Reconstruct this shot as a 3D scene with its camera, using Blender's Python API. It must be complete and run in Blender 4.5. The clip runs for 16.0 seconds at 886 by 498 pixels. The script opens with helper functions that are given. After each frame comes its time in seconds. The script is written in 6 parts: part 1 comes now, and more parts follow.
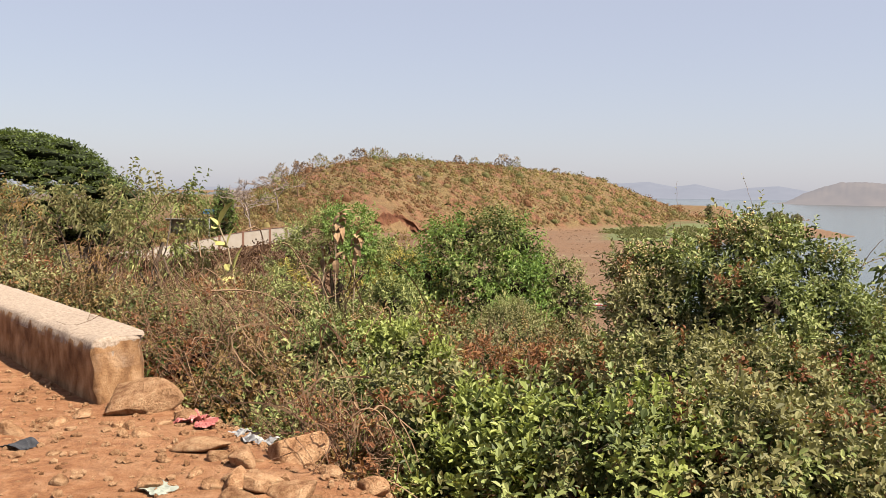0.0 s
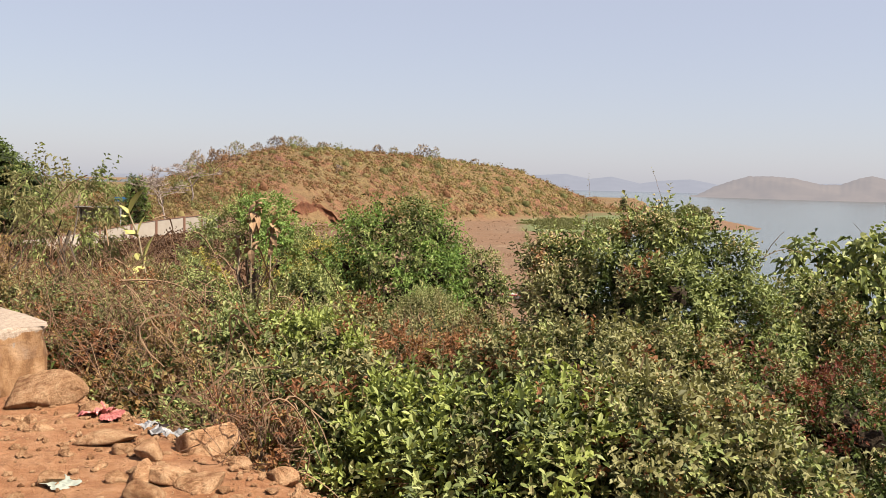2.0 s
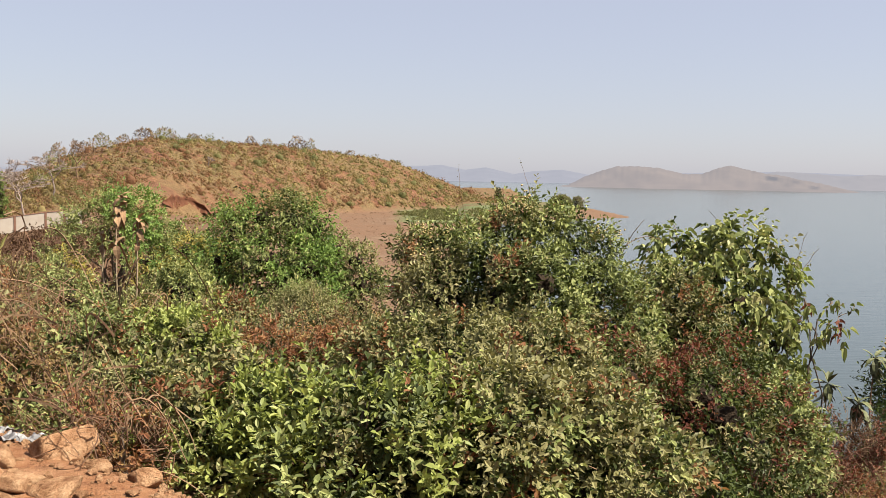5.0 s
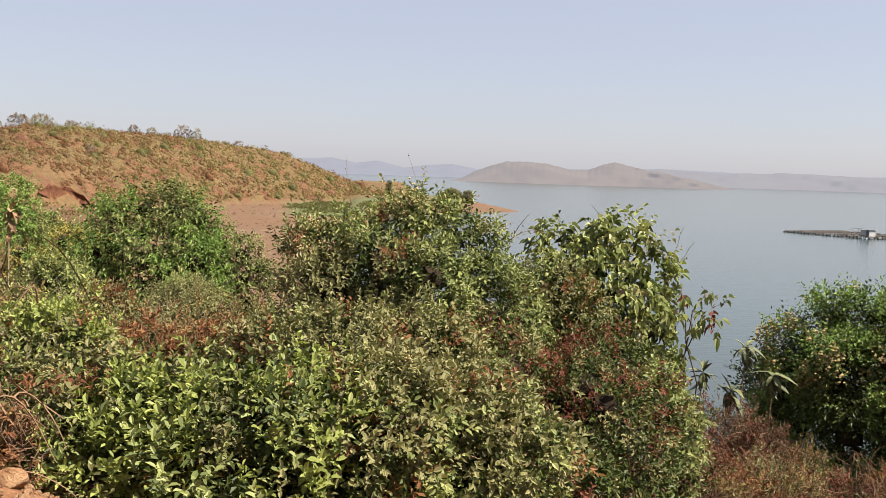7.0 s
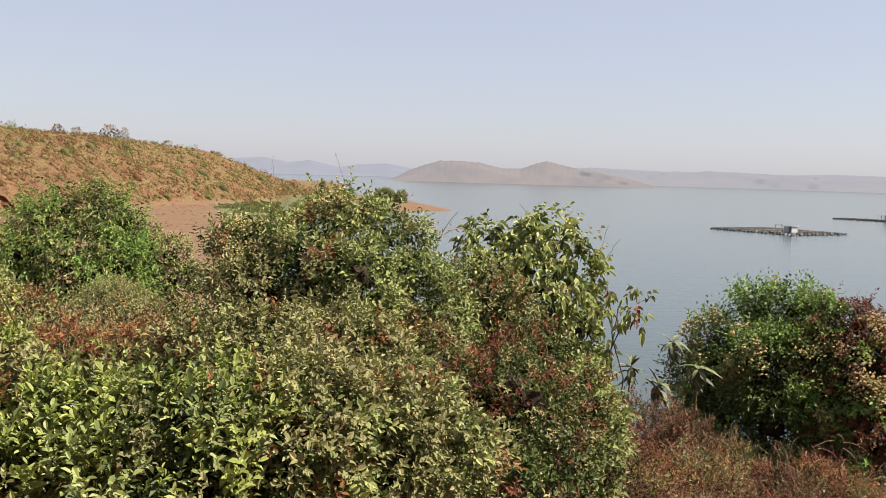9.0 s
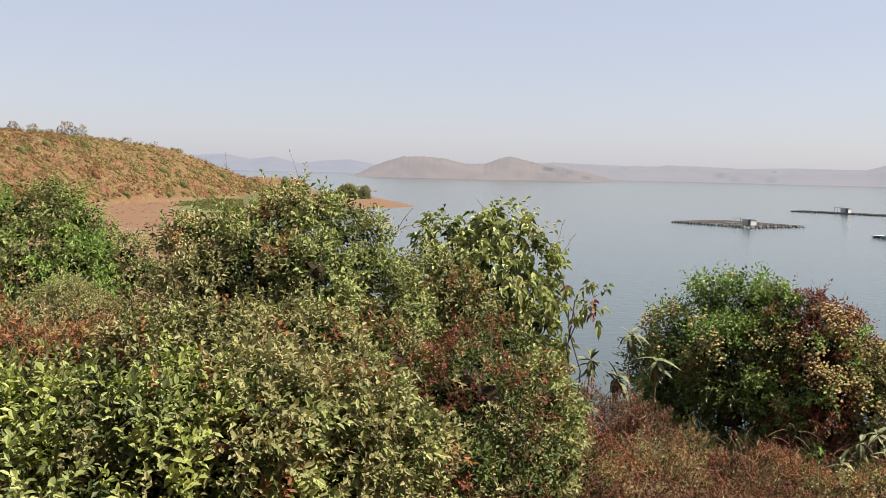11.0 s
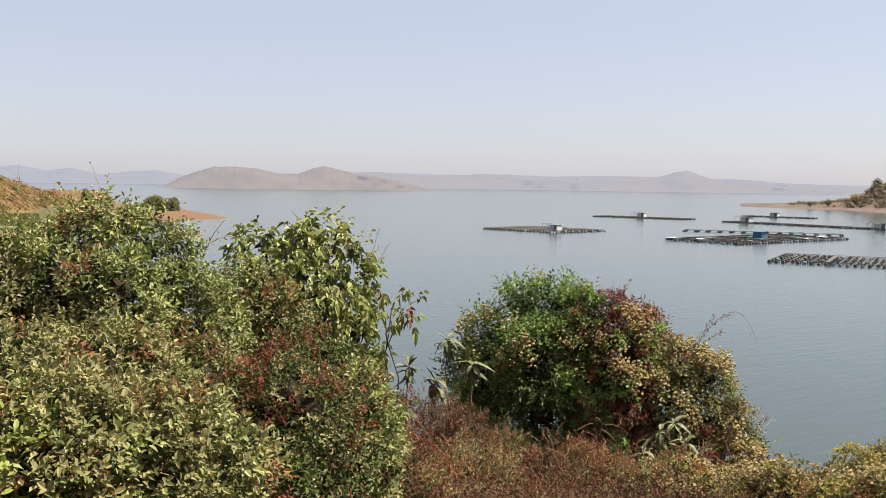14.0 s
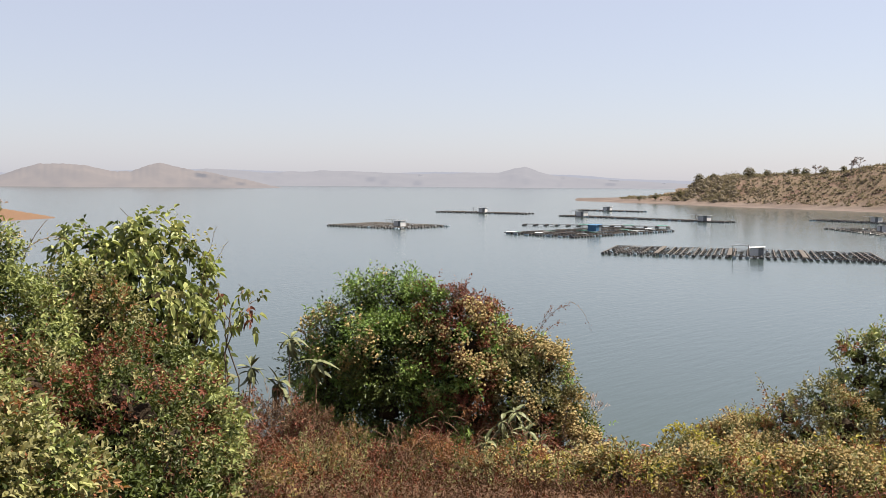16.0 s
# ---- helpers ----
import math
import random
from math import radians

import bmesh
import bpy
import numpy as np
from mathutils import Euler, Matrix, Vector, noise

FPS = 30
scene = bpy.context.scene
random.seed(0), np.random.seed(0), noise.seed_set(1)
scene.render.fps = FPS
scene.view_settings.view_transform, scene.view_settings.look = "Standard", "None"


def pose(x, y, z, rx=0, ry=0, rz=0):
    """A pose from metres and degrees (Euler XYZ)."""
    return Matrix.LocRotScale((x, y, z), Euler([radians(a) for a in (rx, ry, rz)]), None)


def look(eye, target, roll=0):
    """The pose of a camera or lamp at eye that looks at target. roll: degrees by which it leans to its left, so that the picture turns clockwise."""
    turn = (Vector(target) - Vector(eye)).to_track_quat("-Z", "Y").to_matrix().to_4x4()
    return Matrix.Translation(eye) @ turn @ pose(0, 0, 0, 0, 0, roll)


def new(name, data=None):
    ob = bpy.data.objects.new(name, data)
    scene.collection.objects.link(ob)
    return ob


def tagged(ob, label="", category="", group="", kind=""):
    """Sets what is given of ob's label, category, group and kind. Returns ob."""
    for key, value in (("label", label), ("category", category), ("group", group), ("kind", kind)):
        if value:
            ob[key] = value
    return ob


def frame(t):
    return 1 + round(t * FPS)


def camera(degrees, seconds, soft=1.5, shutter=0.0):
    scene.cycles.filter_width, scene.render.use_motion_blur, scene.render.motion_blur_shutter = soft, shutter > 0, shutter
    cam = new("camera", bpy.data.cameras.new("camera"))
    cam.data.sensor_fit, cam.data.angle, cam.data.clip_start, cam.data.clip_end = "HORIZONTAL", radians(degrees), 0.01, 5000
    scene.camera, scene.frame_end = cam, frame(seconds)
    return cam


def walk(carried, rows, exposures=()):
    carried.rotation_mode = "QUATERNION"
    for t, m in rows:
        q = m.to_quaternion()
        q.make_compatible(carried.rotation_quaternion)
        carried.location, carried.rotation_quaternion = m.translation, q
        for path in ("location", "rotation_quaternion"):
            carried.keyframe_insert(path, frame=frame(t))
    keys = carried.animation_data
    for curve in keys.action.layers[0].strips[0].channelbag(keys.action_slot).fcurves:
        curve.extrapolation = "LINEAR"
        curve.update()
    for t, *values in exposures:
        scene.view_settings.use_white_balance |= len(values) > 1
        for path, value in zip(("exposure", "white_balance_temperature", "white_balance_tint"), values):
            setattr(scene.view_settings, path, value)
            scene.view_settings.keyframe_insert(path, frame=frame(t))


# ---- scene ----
# ---- camera and its walk ----
cam = camera(51.32, 16.0, soft=0.62)
PATH = [
    (0.00, 0.000, 0.000, 0.000, 0.00, -3.57, -0.92),
    (0.50, 0.006, 0.005, 0.004, -0.92, -3.64, -0.88),
    (1.00, 0.019, -0.023, 0.006, -2.16, -3.86, -0.63),
    (1.50, 0.037, -0.030, 0.007, -3.98, -4.00, -1.32),
    (2.00, 0.044, -0.030, 0.005, -4.99, -4.08, -1.51),
    (2.50, 0.050, -0.039, 0.006, -6.11, -4.22, -1.55),
    (3.00, 0.061, -0.052, 0.013, -7.36, -4.24, -1.40),
    (3.50, 0.065, -0.055, 0.011, -8.57, -4.21, -1.38),
    (4.00, 0.079, -0.070, 0.014, -9.67, -4.29, -1.10),
    (6.50, 0.151, -0.072, 0.002, -17.91, -4.59, -1.85),
    (7.00, 0.160, -0.080, 0.002, -19.37, -4.67, -1.88),
    (7.50, 0.171, -0.096, 0.004, -20.49, -4.65, -1.79),
    (8.00, 0.185, -0.115, 0.001, -21.81, -4.60, -1.86),
    (8.50, 0.204, -0.127, 0.000, -22.72, -4.57, -1.58),
    (9.00, 0.229, -0.143, 0.002, -23.47, -4.59, -1.68),
    (11.50, 0.348, -0.194, 0.002, -27.30, -4.88, -1.28),
    (12.00, 0.328, -0.189, 0.001, -29.51, -4.75, -1.32),
    (12.50, 0.310, -0.191, 0.008, -31.07, -4.29, -0.59),
    (13.00, 0.312, -0.200, 0.014, -34.09, -3.96, -0.89),
    (13.50, 0.315, -0.217, 0.003, -35.64, -4.01, -0.78),
    (14.00, 0.327, -0.229, 0.009, -37.19, -4.01, -0.75),
    (14.50, 0.345, -0.251, 0.010, -39.24, -3.97, -0.37),
    (15.00, 0.357, -0.260, 0.012, -42.22, -4.04, -0.58),
    (15.50, 0.368, -0.253, 0.010, -44.81, -4.08, -0.53),
    (16.00, 0.378, -0.255, 0.008, -46.87, -4.13, -0.47),
]
EYE = 1.6
walk(cam, [(t, pose(x, y, EYE + z, 90 + p, r, w)) for t, x, y, z, w, p, r in PATH],
     exposures=[(0.0, 1.42), (8.0, 1.43), (13.0, 1.48), (16.0, 1.53)])

# ---- world and sun ----
SUN_AZ, SUN_EL = 120.0, 55.0          # clockwise from +y, above the horizon
world = bpy.data.worlds.new("sky")
scene.world = world
world.use_nodes = True
wn, wl = world.node_tree.nodes, world.node_tree.links
wn.clear()
sky = wn.new("ShaderNodeTexSky")
sky.sky_type, sky.sun_disc = "NISHITA", False
sky.sun_elevation, sky.sun_rotation = radians(SUN_EL), radians(SUN_AZ)
sky.air_density, sky.dust_density, sky.ozone_density, sky.altitude = 1.0, 1.0, 1.5, 0
bg = wn.new("ShaderNodeBackground")
bg.inputs["Strength"].default_value = 0.0524
wo = wn.new("ShaderNodeOutputWorld")
dust = wn.new("ShaderNodeMix")
dust.data_type = "RGBA"
dust.inputs[0].default_value = 0.62
dust.inputs[7].default_value = (4.6, 4.55, 5.35, 1)      # even dusty haze over the whole sky
wl.new(sky.outputs[0], dust.inputs[6])
wl.new(dust.outputs[2], bg.inputs[0])
wl.new(bg.outputs[0], wo.inputs[0])
sun = new("sun", bpy.data.lights.new("sun", "SUN"))
sun.data.energy, sun.data.angle, sun.data.color = 5.0, radians(0.6), (1.0, 0.92, 0.80)
sd = Vector((math.sin(radians(SUN_AZ)) * math.cos(radians(SUN_EL)), math.cos(radians(SUN_AZ)) * math.cos(radians(SUN_EL)), math.sin(radians(SUN_EL))))
sun.matrix_world = look(sd * 60, (0, 0, 0))

# ---- materials ----
def shader(name, rough=0.8, spec=0.3):
    m = bpy.data.materials.new(name)
    m.use_nodes = True
    b = m.node_tree.nodes["Principled BSDF"]
    b.inputs["Roughness"].default_value = rough
    b.inputs["Specular IOR Level"].default_value = spec
    return m, m.node_tree.nodes, m.node_tree.links, b


def ramp(nodes, stops):
    n = nodes.new("ShaderNodeValToRGB")
    e = n.color_ramp.elements
    while len(e) < len(stops):
        e.new(0.5)
    for el, (p, c) in zip(e, stops):
        el.position, el.color = p, (*c, 1)
    return n


def noise_at(nodes, links, scale, detail=6, coord="Object", rough=0.6):
    tc = nodes.new("ShaderNodeTexCoord")
    n = nodes.new("ShaderNodeTexNoise")
    n.inputs["Scale"].default_value, n.inputs["Detail"].default_value, n.inputs["Roughness"].default_value = scale, detail, rough
    links.new(tc.outputs[coord], n.inputs["Vector"])
    return n


def mixc(nodes, links, fac, a, b, mode="MIX"):
    n = nodes.new("ShaderNodeMix")
    n.data_type, n.blend_type = "RGBA", mode
    for sock, v in ((n.inputs[0], fac), (n.inputs[6], a), (n.inputs[7], b)):
        if isinstance(v, (int, float)):
            sock.default_value = v
        elif isinstance(v, tuple):
            sock.default_value = (*v, 1)
        else:
            links.new(v, sock)
    return n.outputs[2]


def bump(nodes, links, height, strength, dist, b):
    n = nodes.new("ShaderNodeBump")
    n.inputs["Strength"].default_value, n.inputs["Distance"].default_value = strength, dist
    links.new(height, n.inputs["Height"])
    links.new(n.outputs[0], b.inputs["Normal"])


def leaf_mat(name, colours, transl=0.35, rough=0.5, patch=1.3, gain=1.0):
    """Leaves: a colour for every leaf, drifting from patch to patch, with light passing through the blade."""
    m, n, l, b = shader(name, rough + 0.06, 0.16)
    geo = n.new("ShaderNodeNewGeometry")
    ns = noise_at(n, l, patch, 3)
    add = n.new("ShaderNodeMath")
    add.operation = "MULTIPLY_ADD"
    l.new(ns.outputs[0], add.inputs[0])
    add.inputs[1].default_value = 1.05
    sub = n.new("ShaderNodeMath")
    sub.operation = "MULTIPLY_ADD"
    l.new(geo.outputs["Random Per Island"], sub.inputs[0])
    sub.inputs[1].default_value, sub.inputs[2].default_value = 0.36, -0.22
    l.new(sub.outputs[0], add.inputs[2])
    k = len(colours) - 1
    rp = ramp(n, [(i / k, tuple(min(gain * q, 0.7) for q in c)) for i, c in enumerate(colours)])
    l.new(add.outputs[0], rp.inputs[0])
    l.new(rp.outputs[0], b.inputs["Base Color"])
    tr = n.new("ShaderNodeBsdfTranslucent")
    br = mixc(n, l, 0.5, rp.outputs[0], (0.55, 0.6, 0.12), "MULTIPLY")
    sc = mixc(n, l, 1.0, br, (2.2, 2.2, 2.0), "MULTIPLY")
    l.new(sc, tr.inputs[0])
    mx = n.new("ShaderNodeMixShader")
    mx.inputs[0].default_value = transl
    l.new(b.outputs[0], mx.inputs[1])
    l.new(tr.outputs[0], mx.inputs[2])
    l.new(mx.outputs[0], n["Material Output"].inputs[0])
    return m


def plain_mat(name, c1, c2, scale=8.0, rough=0.85, spec=0.25, bumpy=0.4, dist=0.01, metal=0.0, island=0.0):
    m, n, l, b = shader(name, rough, spec)
    b.inputs["Metallic"].default_value = metal
    c1, c2 = [tuple(0.8 * q for q in c) for c in (c1, c2)]
    a = noise_at(n, l, scale, 8)
    c = noise_at(n, l, scale * 0.13, 3)
    rp = ramp(n, [(0.3, c1), (0.7, c2)])
    l.new(a.outputs[0], rp.inputs[0])
    col = mixc(n, l, c.outputs[0], rp.outputs[0], tuple(0.75 * (p + q) / 2 for p, q in zip(c1, c2)))
    if island:
        info = n.new("ShaderNodeObjectInfo")
        hs = n.new("ShaderNodeHueSaturation")
        mp = n.new("ShaderNodeMapRange")
        mp.inputs[3].default_value, mp.inputs[4].default_value = 1 - island, 1 + island
        l.new(info.outputs["Random"], mp.inputs[0])
        l.new(mp.outputs[0], hs.inputs["Value"])
        l.new(col, hs.inputs["Color"])
        col = hs.outputs[0]
    l.new(col, b.inputs["Base Color"])
    bump(n, l, a.outputs[0], bumpy, dist, b)
    return m


GREEN = leaf_mat("leaf_mid_green", [(0.026, 0.034, 0.013), (0.074, 0.09, 0.032), (0.15, 0.17, 0.056), (0.25, 0.25, 0.1), (0.34, 0.28, 0.14)], 0.14, 0.45, gain=1.22)
OLIVE = leaf_mat("leaf_olive", [(0.032, 0.031, 0.014), (0.088, 0.084, 0.035), (0.16, 0.15, 0.062), (0.205, 0.186, 0.084), (0.24, 0.178, 0.095)], 0.14, 0.5, gain=1.1)
LIME = leaf_mat("leaf_fresh_green", [(0.072, 0.088, 0.022), (0.155, 0.18, 0.046), (0.25, 0.27, 0.08), (0.35, 0.335, 0.13)], 0.22, 0.42, gain=1.1)
FRESH = leaf_mat("leaf_bright_green", [(0.035, 0.06, 0.014), (0.075, 0.125, 0.03), (0.145, 0.195, 0.052), (0.23, 0.26, 0.09)], 0.22, 0.42, gain=1.33)
# Deep green leaves; the same dark colour also paints shade in bushes.
DARK = leaf_mat("leaf_deep_green_and_shade", [(0.022, 0.030, 0.009), (0.05, 0.066, 0.016), (0.09, 0.115, 0.028), (0.16, 0.18, 0.05)], 0.1, 0.45, gain=0.72)
RAIN = leaf_mat("leaf_canopy", [(0.02, 0.032, 0.01), (0.045, 0.06, 0.018), (0.075, 0.095, 0.025), (0.12, 0.135, 0.04)], 0.2, 0.6, 0.3, gain=1.2)
RED = leaf_mat("leaf_red_brown", [(0.04, 0.012, 0.009), (0.09, 0.028, 0.018), (0.14, 0.05, 0.028), (0.20, 0.11, 0.06)], 0.2, 0.6, gain=1.1)
DRY = leaf_mat("leaf_dry", [(0.10, 0.05, 0.025), (0.20, 0.12, 0.05), (0.32, 0.22, 0.10), (0.42, 0.33, 0.17)], 0.3, 0.8)
SCRUB = leaf_mat("leaf_dry_scrub", [(0.07, 0.04, 0.02), (0.14, 0.085, 0.04), (0.17, 0.13, 0.05), (0.25, 0.19, 0.08)], 0.2, 0.85)
# Greyed, lightened leaves: the headland's haze is put into the base colour.
HAZED = leaf_mat("leaf_far_haze_tone", [(0.085, 0.066, 0.05), (0.11, 0.09, 0.068), (0.135, 0.112, 0.086), (0.165, 0.138, 0.108)], 0.3, 0.95, gain=1.15)
BROWNWEED = leaf_mat("weed_dull_brown", [(0.036, 0.018, 0.012), (0.075, 0.036, 0.022), (0.115, 0.064, 0.033), (0.18, 0.12, 0.06)], 0.12, 0.85, gain=0.66)
FADED = leaf_mat("leaf_yellow_green", [(0.10, 0.09, 0.02), (0.22, 0.19, 0.05), (0.34, 0.29, 0.08), (0.42, 0.36, 0.13)], 0.35, 0.7)
RUST = leaf_mat("leaf_rust", [(0.07, 0.026, 0.016), (0.14, 0.058, 0.03), (0.22, 0.11, 0.05), (0.33, 0.20, 0.10)], 0.25, 0.8)
HILL_BROWN = leaf_mat("hill_shrub_brown", [(0.06, 0.034, 0.02), (0.10, 0.06, 0.033), (0.135, 0.088, 0.045), (0.17, 0.12, 0.06)], 0.4, 0.95, 1.1, gain=1.4)
HILL_OLIVE = leaf_mat("hill_shrub_olive", [(0.062, 0.045, 0.022), (0.09, 0.068, 0.031), (0.118, 0.092, 0.041), (0.148, 0.118, 0.054)], 0.4, 0.95, 1.1, gain=1.4)
HILL_YELLOW = leaf_mat("hill_shrub_yellow", [(0.095, 0.066, 0.031), (0.13, 0.096, 0.042), (0.16, 0.126, 0.053), (0.195, 0.156, 0.07)], 0.4, 0.95, 1.1, gain=1.4)
HILL_RUST = leaf_mat("hill_shrub_rust", [(0.06, 0.028, 0.018), (0.10, 0.05, 0.028), (0.14, 0.075, 0.04), (0.18, 0.11, 0.06)], 0.4, 0.95, 1.1, gain=1.4)
HILL_GREEN = leaf_mat("hill_shrub_green", [(0.055, 0.054, 0.022), (0.08, 0.078, 0.032), (0.108, 0.102, 0.042), (0.14, 0.128, 0.055)], 0.4, 0.95, 1.1, gain=1.4)
REED = leaf_mat("reed_green", [(0.078, 0.08, 0.034), (0.108, 0.108, 0.046), (0.135, 0.13, 0.058), (0.17, 0.155, 0.072)], 0.3, 0.9, 0.4)
FLOWER = leaf_mat("flower_cream", [(0.2, 0.145, 0.06), (0.3, 0.23, 0.1), (0.37, 0.29, 0.135), (0.43, 0.35, 0.18)], 0.1, 0.8, gain=1.1)
# Near-black colour painted inside the crowns in place of their shade.
CORE_SHADE = plain_mat("inner_shade_paint", (0.02, 0.014, 0.009), (0.06, 0.042, 0.027), 16, 0.95, 0.1, 1.0, 0.03)
BARK = plain_mat("bark", (0.05, 0.035, 0.025), (0.16, 0.12, 0.085), 14, 0.9)
TWIG = plain_mat("dry_twig", (0.14, 0.08, 0.045), (0.32, 0.21, 0.12), 20, 0.9)
GREYTWIG = plain_mat("pale_grey_twig", (0.24, 0.18, 0.15), (0.40, 0.32, 0.27), 12, 0.9)
BANK = plain_mat("red_earth_bank", (0.075, 0.03, 0.018), (0.20, 0.085, 0.045), 0.6, 0.95, 0.1, 1.0, 0.4)
VINE = plain_mat("dry_vine", (0.10, 0.05, 0.03), (0.25, 0.14, 0.08), 12, 0.9)
PLASTER = plain_mat("cream_plaster", (0.46, 0.39, 0.31), (0.62, 0.55, 0.46), 1.2, 0.9)
COPING = plain_mat("brown_coping", (0.20, 0.10, 0.07), (0.32, 0.18, 0.12), 3, 0.9)
PLANK = plain_mat("weathered_plank", (0.06, 0.05, 0.042), (0.16, 0.135, 0.115), 3, 0.85)
DRUM = plain_mat("black_plastic_drum", (0.03, 0.03, 0.032), (0.085, 0.083, 0.085), 4, 0.45, 0.5, 0.1, island=0.3)
DRUMBLUE = plain_mat("faded_blue_drum", (0.10, 0.16, 0.22), (0.24, 0.30, 0.34), 4, 0.5, 0.5, 0.1)
SHEET = plain_mat("pale_metal_sheet", (0.5, 0.5, 0.5), (0.68, 0.68, 0.67), 1.5, 0.55, 0.5, 0.1)
BLUETIN = plain_mat("blue_painted_tin", (0.02, 0.10, 0.22), (0.05, 0.18, 0.34), 1.5, 0.5, 0.5, 0.1)
NET = plain_mat("green_net", (0.03, 0.12, 0.10), (0.08, 0.22, 0.18), 3, 0.8)
WHITE = plain_mat("dull_white_paint", (0.60, 0.60, 0.58), (0.78, 0.78, 0.76), 3, 0.6)
REDPAINT = plain_mat("faded_red_paint", (0.40, 0.06, 0.06), (0.55, 0.13, 0.12), 4, 0.6)
HULL = plain_mat("grey_hull", (0.12, 0.13, 0.14), (0.25, 0.26, 0.27), 3, 0.6)
TIN = plain_mat("grey_roof_tin", (0.24, 0.22, 0.21), (0.42, 0.4, 0.38), 2, 0.7)


def concrete_mat():
    m, n, l, b = shader("weathered_concrete", 0.92, 0.2)
    fine = noise_at(n, l, 30, 10, rough=0.7)
    big = noise_at(n, l, 2.6, 6, rough=0.65)
    tc = n.new("ShaderNodeTexCoord")
    mp = n.new("ShaderNodeMapping")
    mp.inputs["Scale"].default_value = (7, 7, 5)
    l.new(tc.outputs["Object"], mp.inputs[0])
    run = n.new("ShaderNodeTexNoise")
    run.inputs["Scale"].default_value, run.inputs["Detail"].default_value = 1.0, 7
    l.new(mp.outputs[0], run.inputs[0])
    base = ramp(n, [(0.3, (0.15, 0.105, 0.075)), (0.5, (0.26, 0.20, 0.15)), (0.75, (0.35, 0.28, 0.225))])
    l.new(fine.outputs[0], base.inputs[0])
    st = ramp(n, [(0.32, (0.105, 0.048, 0.02)), (0.5, (0.21, 0.112, 0.052)), (0.72, (0.34, 0.21, 0.115))])
    l.new(run.outputs[0], st.inputs[0])
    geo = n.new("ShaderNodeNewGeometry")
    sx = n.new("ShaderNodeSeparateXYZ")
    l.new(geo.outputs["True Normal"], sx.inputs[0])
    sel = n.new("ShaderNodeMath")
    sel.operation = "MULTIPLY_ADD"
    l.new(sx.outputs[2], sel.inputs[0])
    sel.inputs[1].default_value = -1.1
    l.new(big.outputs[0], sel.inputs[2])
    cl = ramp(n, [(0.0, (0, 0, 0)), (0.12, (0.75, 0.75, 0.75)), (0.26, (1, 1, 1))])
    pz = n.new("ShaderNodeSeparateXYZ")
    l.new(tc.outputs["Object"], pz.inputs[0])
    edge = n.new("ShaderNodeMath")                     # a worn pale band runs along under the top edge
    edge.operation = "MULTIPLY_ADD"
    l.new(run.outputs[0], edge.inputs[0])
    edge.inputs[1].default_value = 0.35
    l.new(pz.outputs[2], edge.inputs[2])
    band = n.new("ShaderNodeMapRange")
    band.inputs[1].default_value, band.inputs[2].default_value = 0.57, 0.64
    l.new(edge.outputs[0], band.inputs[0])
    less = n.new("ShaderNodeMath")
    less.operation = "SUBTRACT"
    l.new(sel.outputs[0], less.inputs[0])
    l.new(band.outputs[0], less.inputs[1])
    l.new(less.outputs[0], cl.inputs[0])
    l.new(mixc(n, l, cl.outputs[0], base.outputs[0], st.outputs[0]), b.inputs["Base Color"])
    bump(n, l, fine.outputs[0], 0.7, 0.02, b)
    return m


CONCRETE = concrete_mat()


def stone_mat():
    """Ochre stone with earth rubbed into it, pits and darker weathered faces."""
    m, n, l, b = shader("ochre_stone", 0.95, 0.1)
    grain, pits, big = noise_at(n, l, 38, 10, rough=0.75), noise_at(n, l, 14, 8, rough=0.7), noise_at(n, l, 3.5, 6, rough=0.65)
    c1 = ramp(n, [(0.3, (0.19, 0.09, 0.045)), (0.46, (0.36, 0.205, 0.11)), (0.6, (0.45, 0.29, 0.165)), (0.75, (0.55, 0.40, 0.25))])
    l.new(mixc(n, l, 0.5, grain.outputs[0], pits.outputs[0]), c1.inputs[0])
    c2 = ramp(n, [(0.36, (0.45, 0.36, 0.3)), (0.5, (0.85, 0.8, 0.76)), (0.66, (1.05, 1.05, 1.05))])
    l.new(big.outputs[0], c2.inputs[0])
    col = mixc(n, l, 1.0, c1.outputs[0], c2.outputs[0], "MULTIPLY")
    info, hs, mp = n.new("ShaderNodeObjectInfo"), n.new("ShaderNodeHueSaturation"), n.new("ShaderNodeMapRange")
    mp.inputs[3].default_value, mp.inputs[4].default_value = 0.85, 1.18
    l.new(info.outputs["Random"], mp.inputs[0])
    l.new(mp.outputs[0], hs.inputs["Value"])
    l.new(col, hs.inputs["Color"])
    l.new(hs.outputs[0], b.inputs["Base Color"])
    bump(n, l, mixc(n, l, 0.6, grain.outputs[0], pits.outputs[0]), 1.0, 0.08, b)
    return m


STONE = stone_mat()


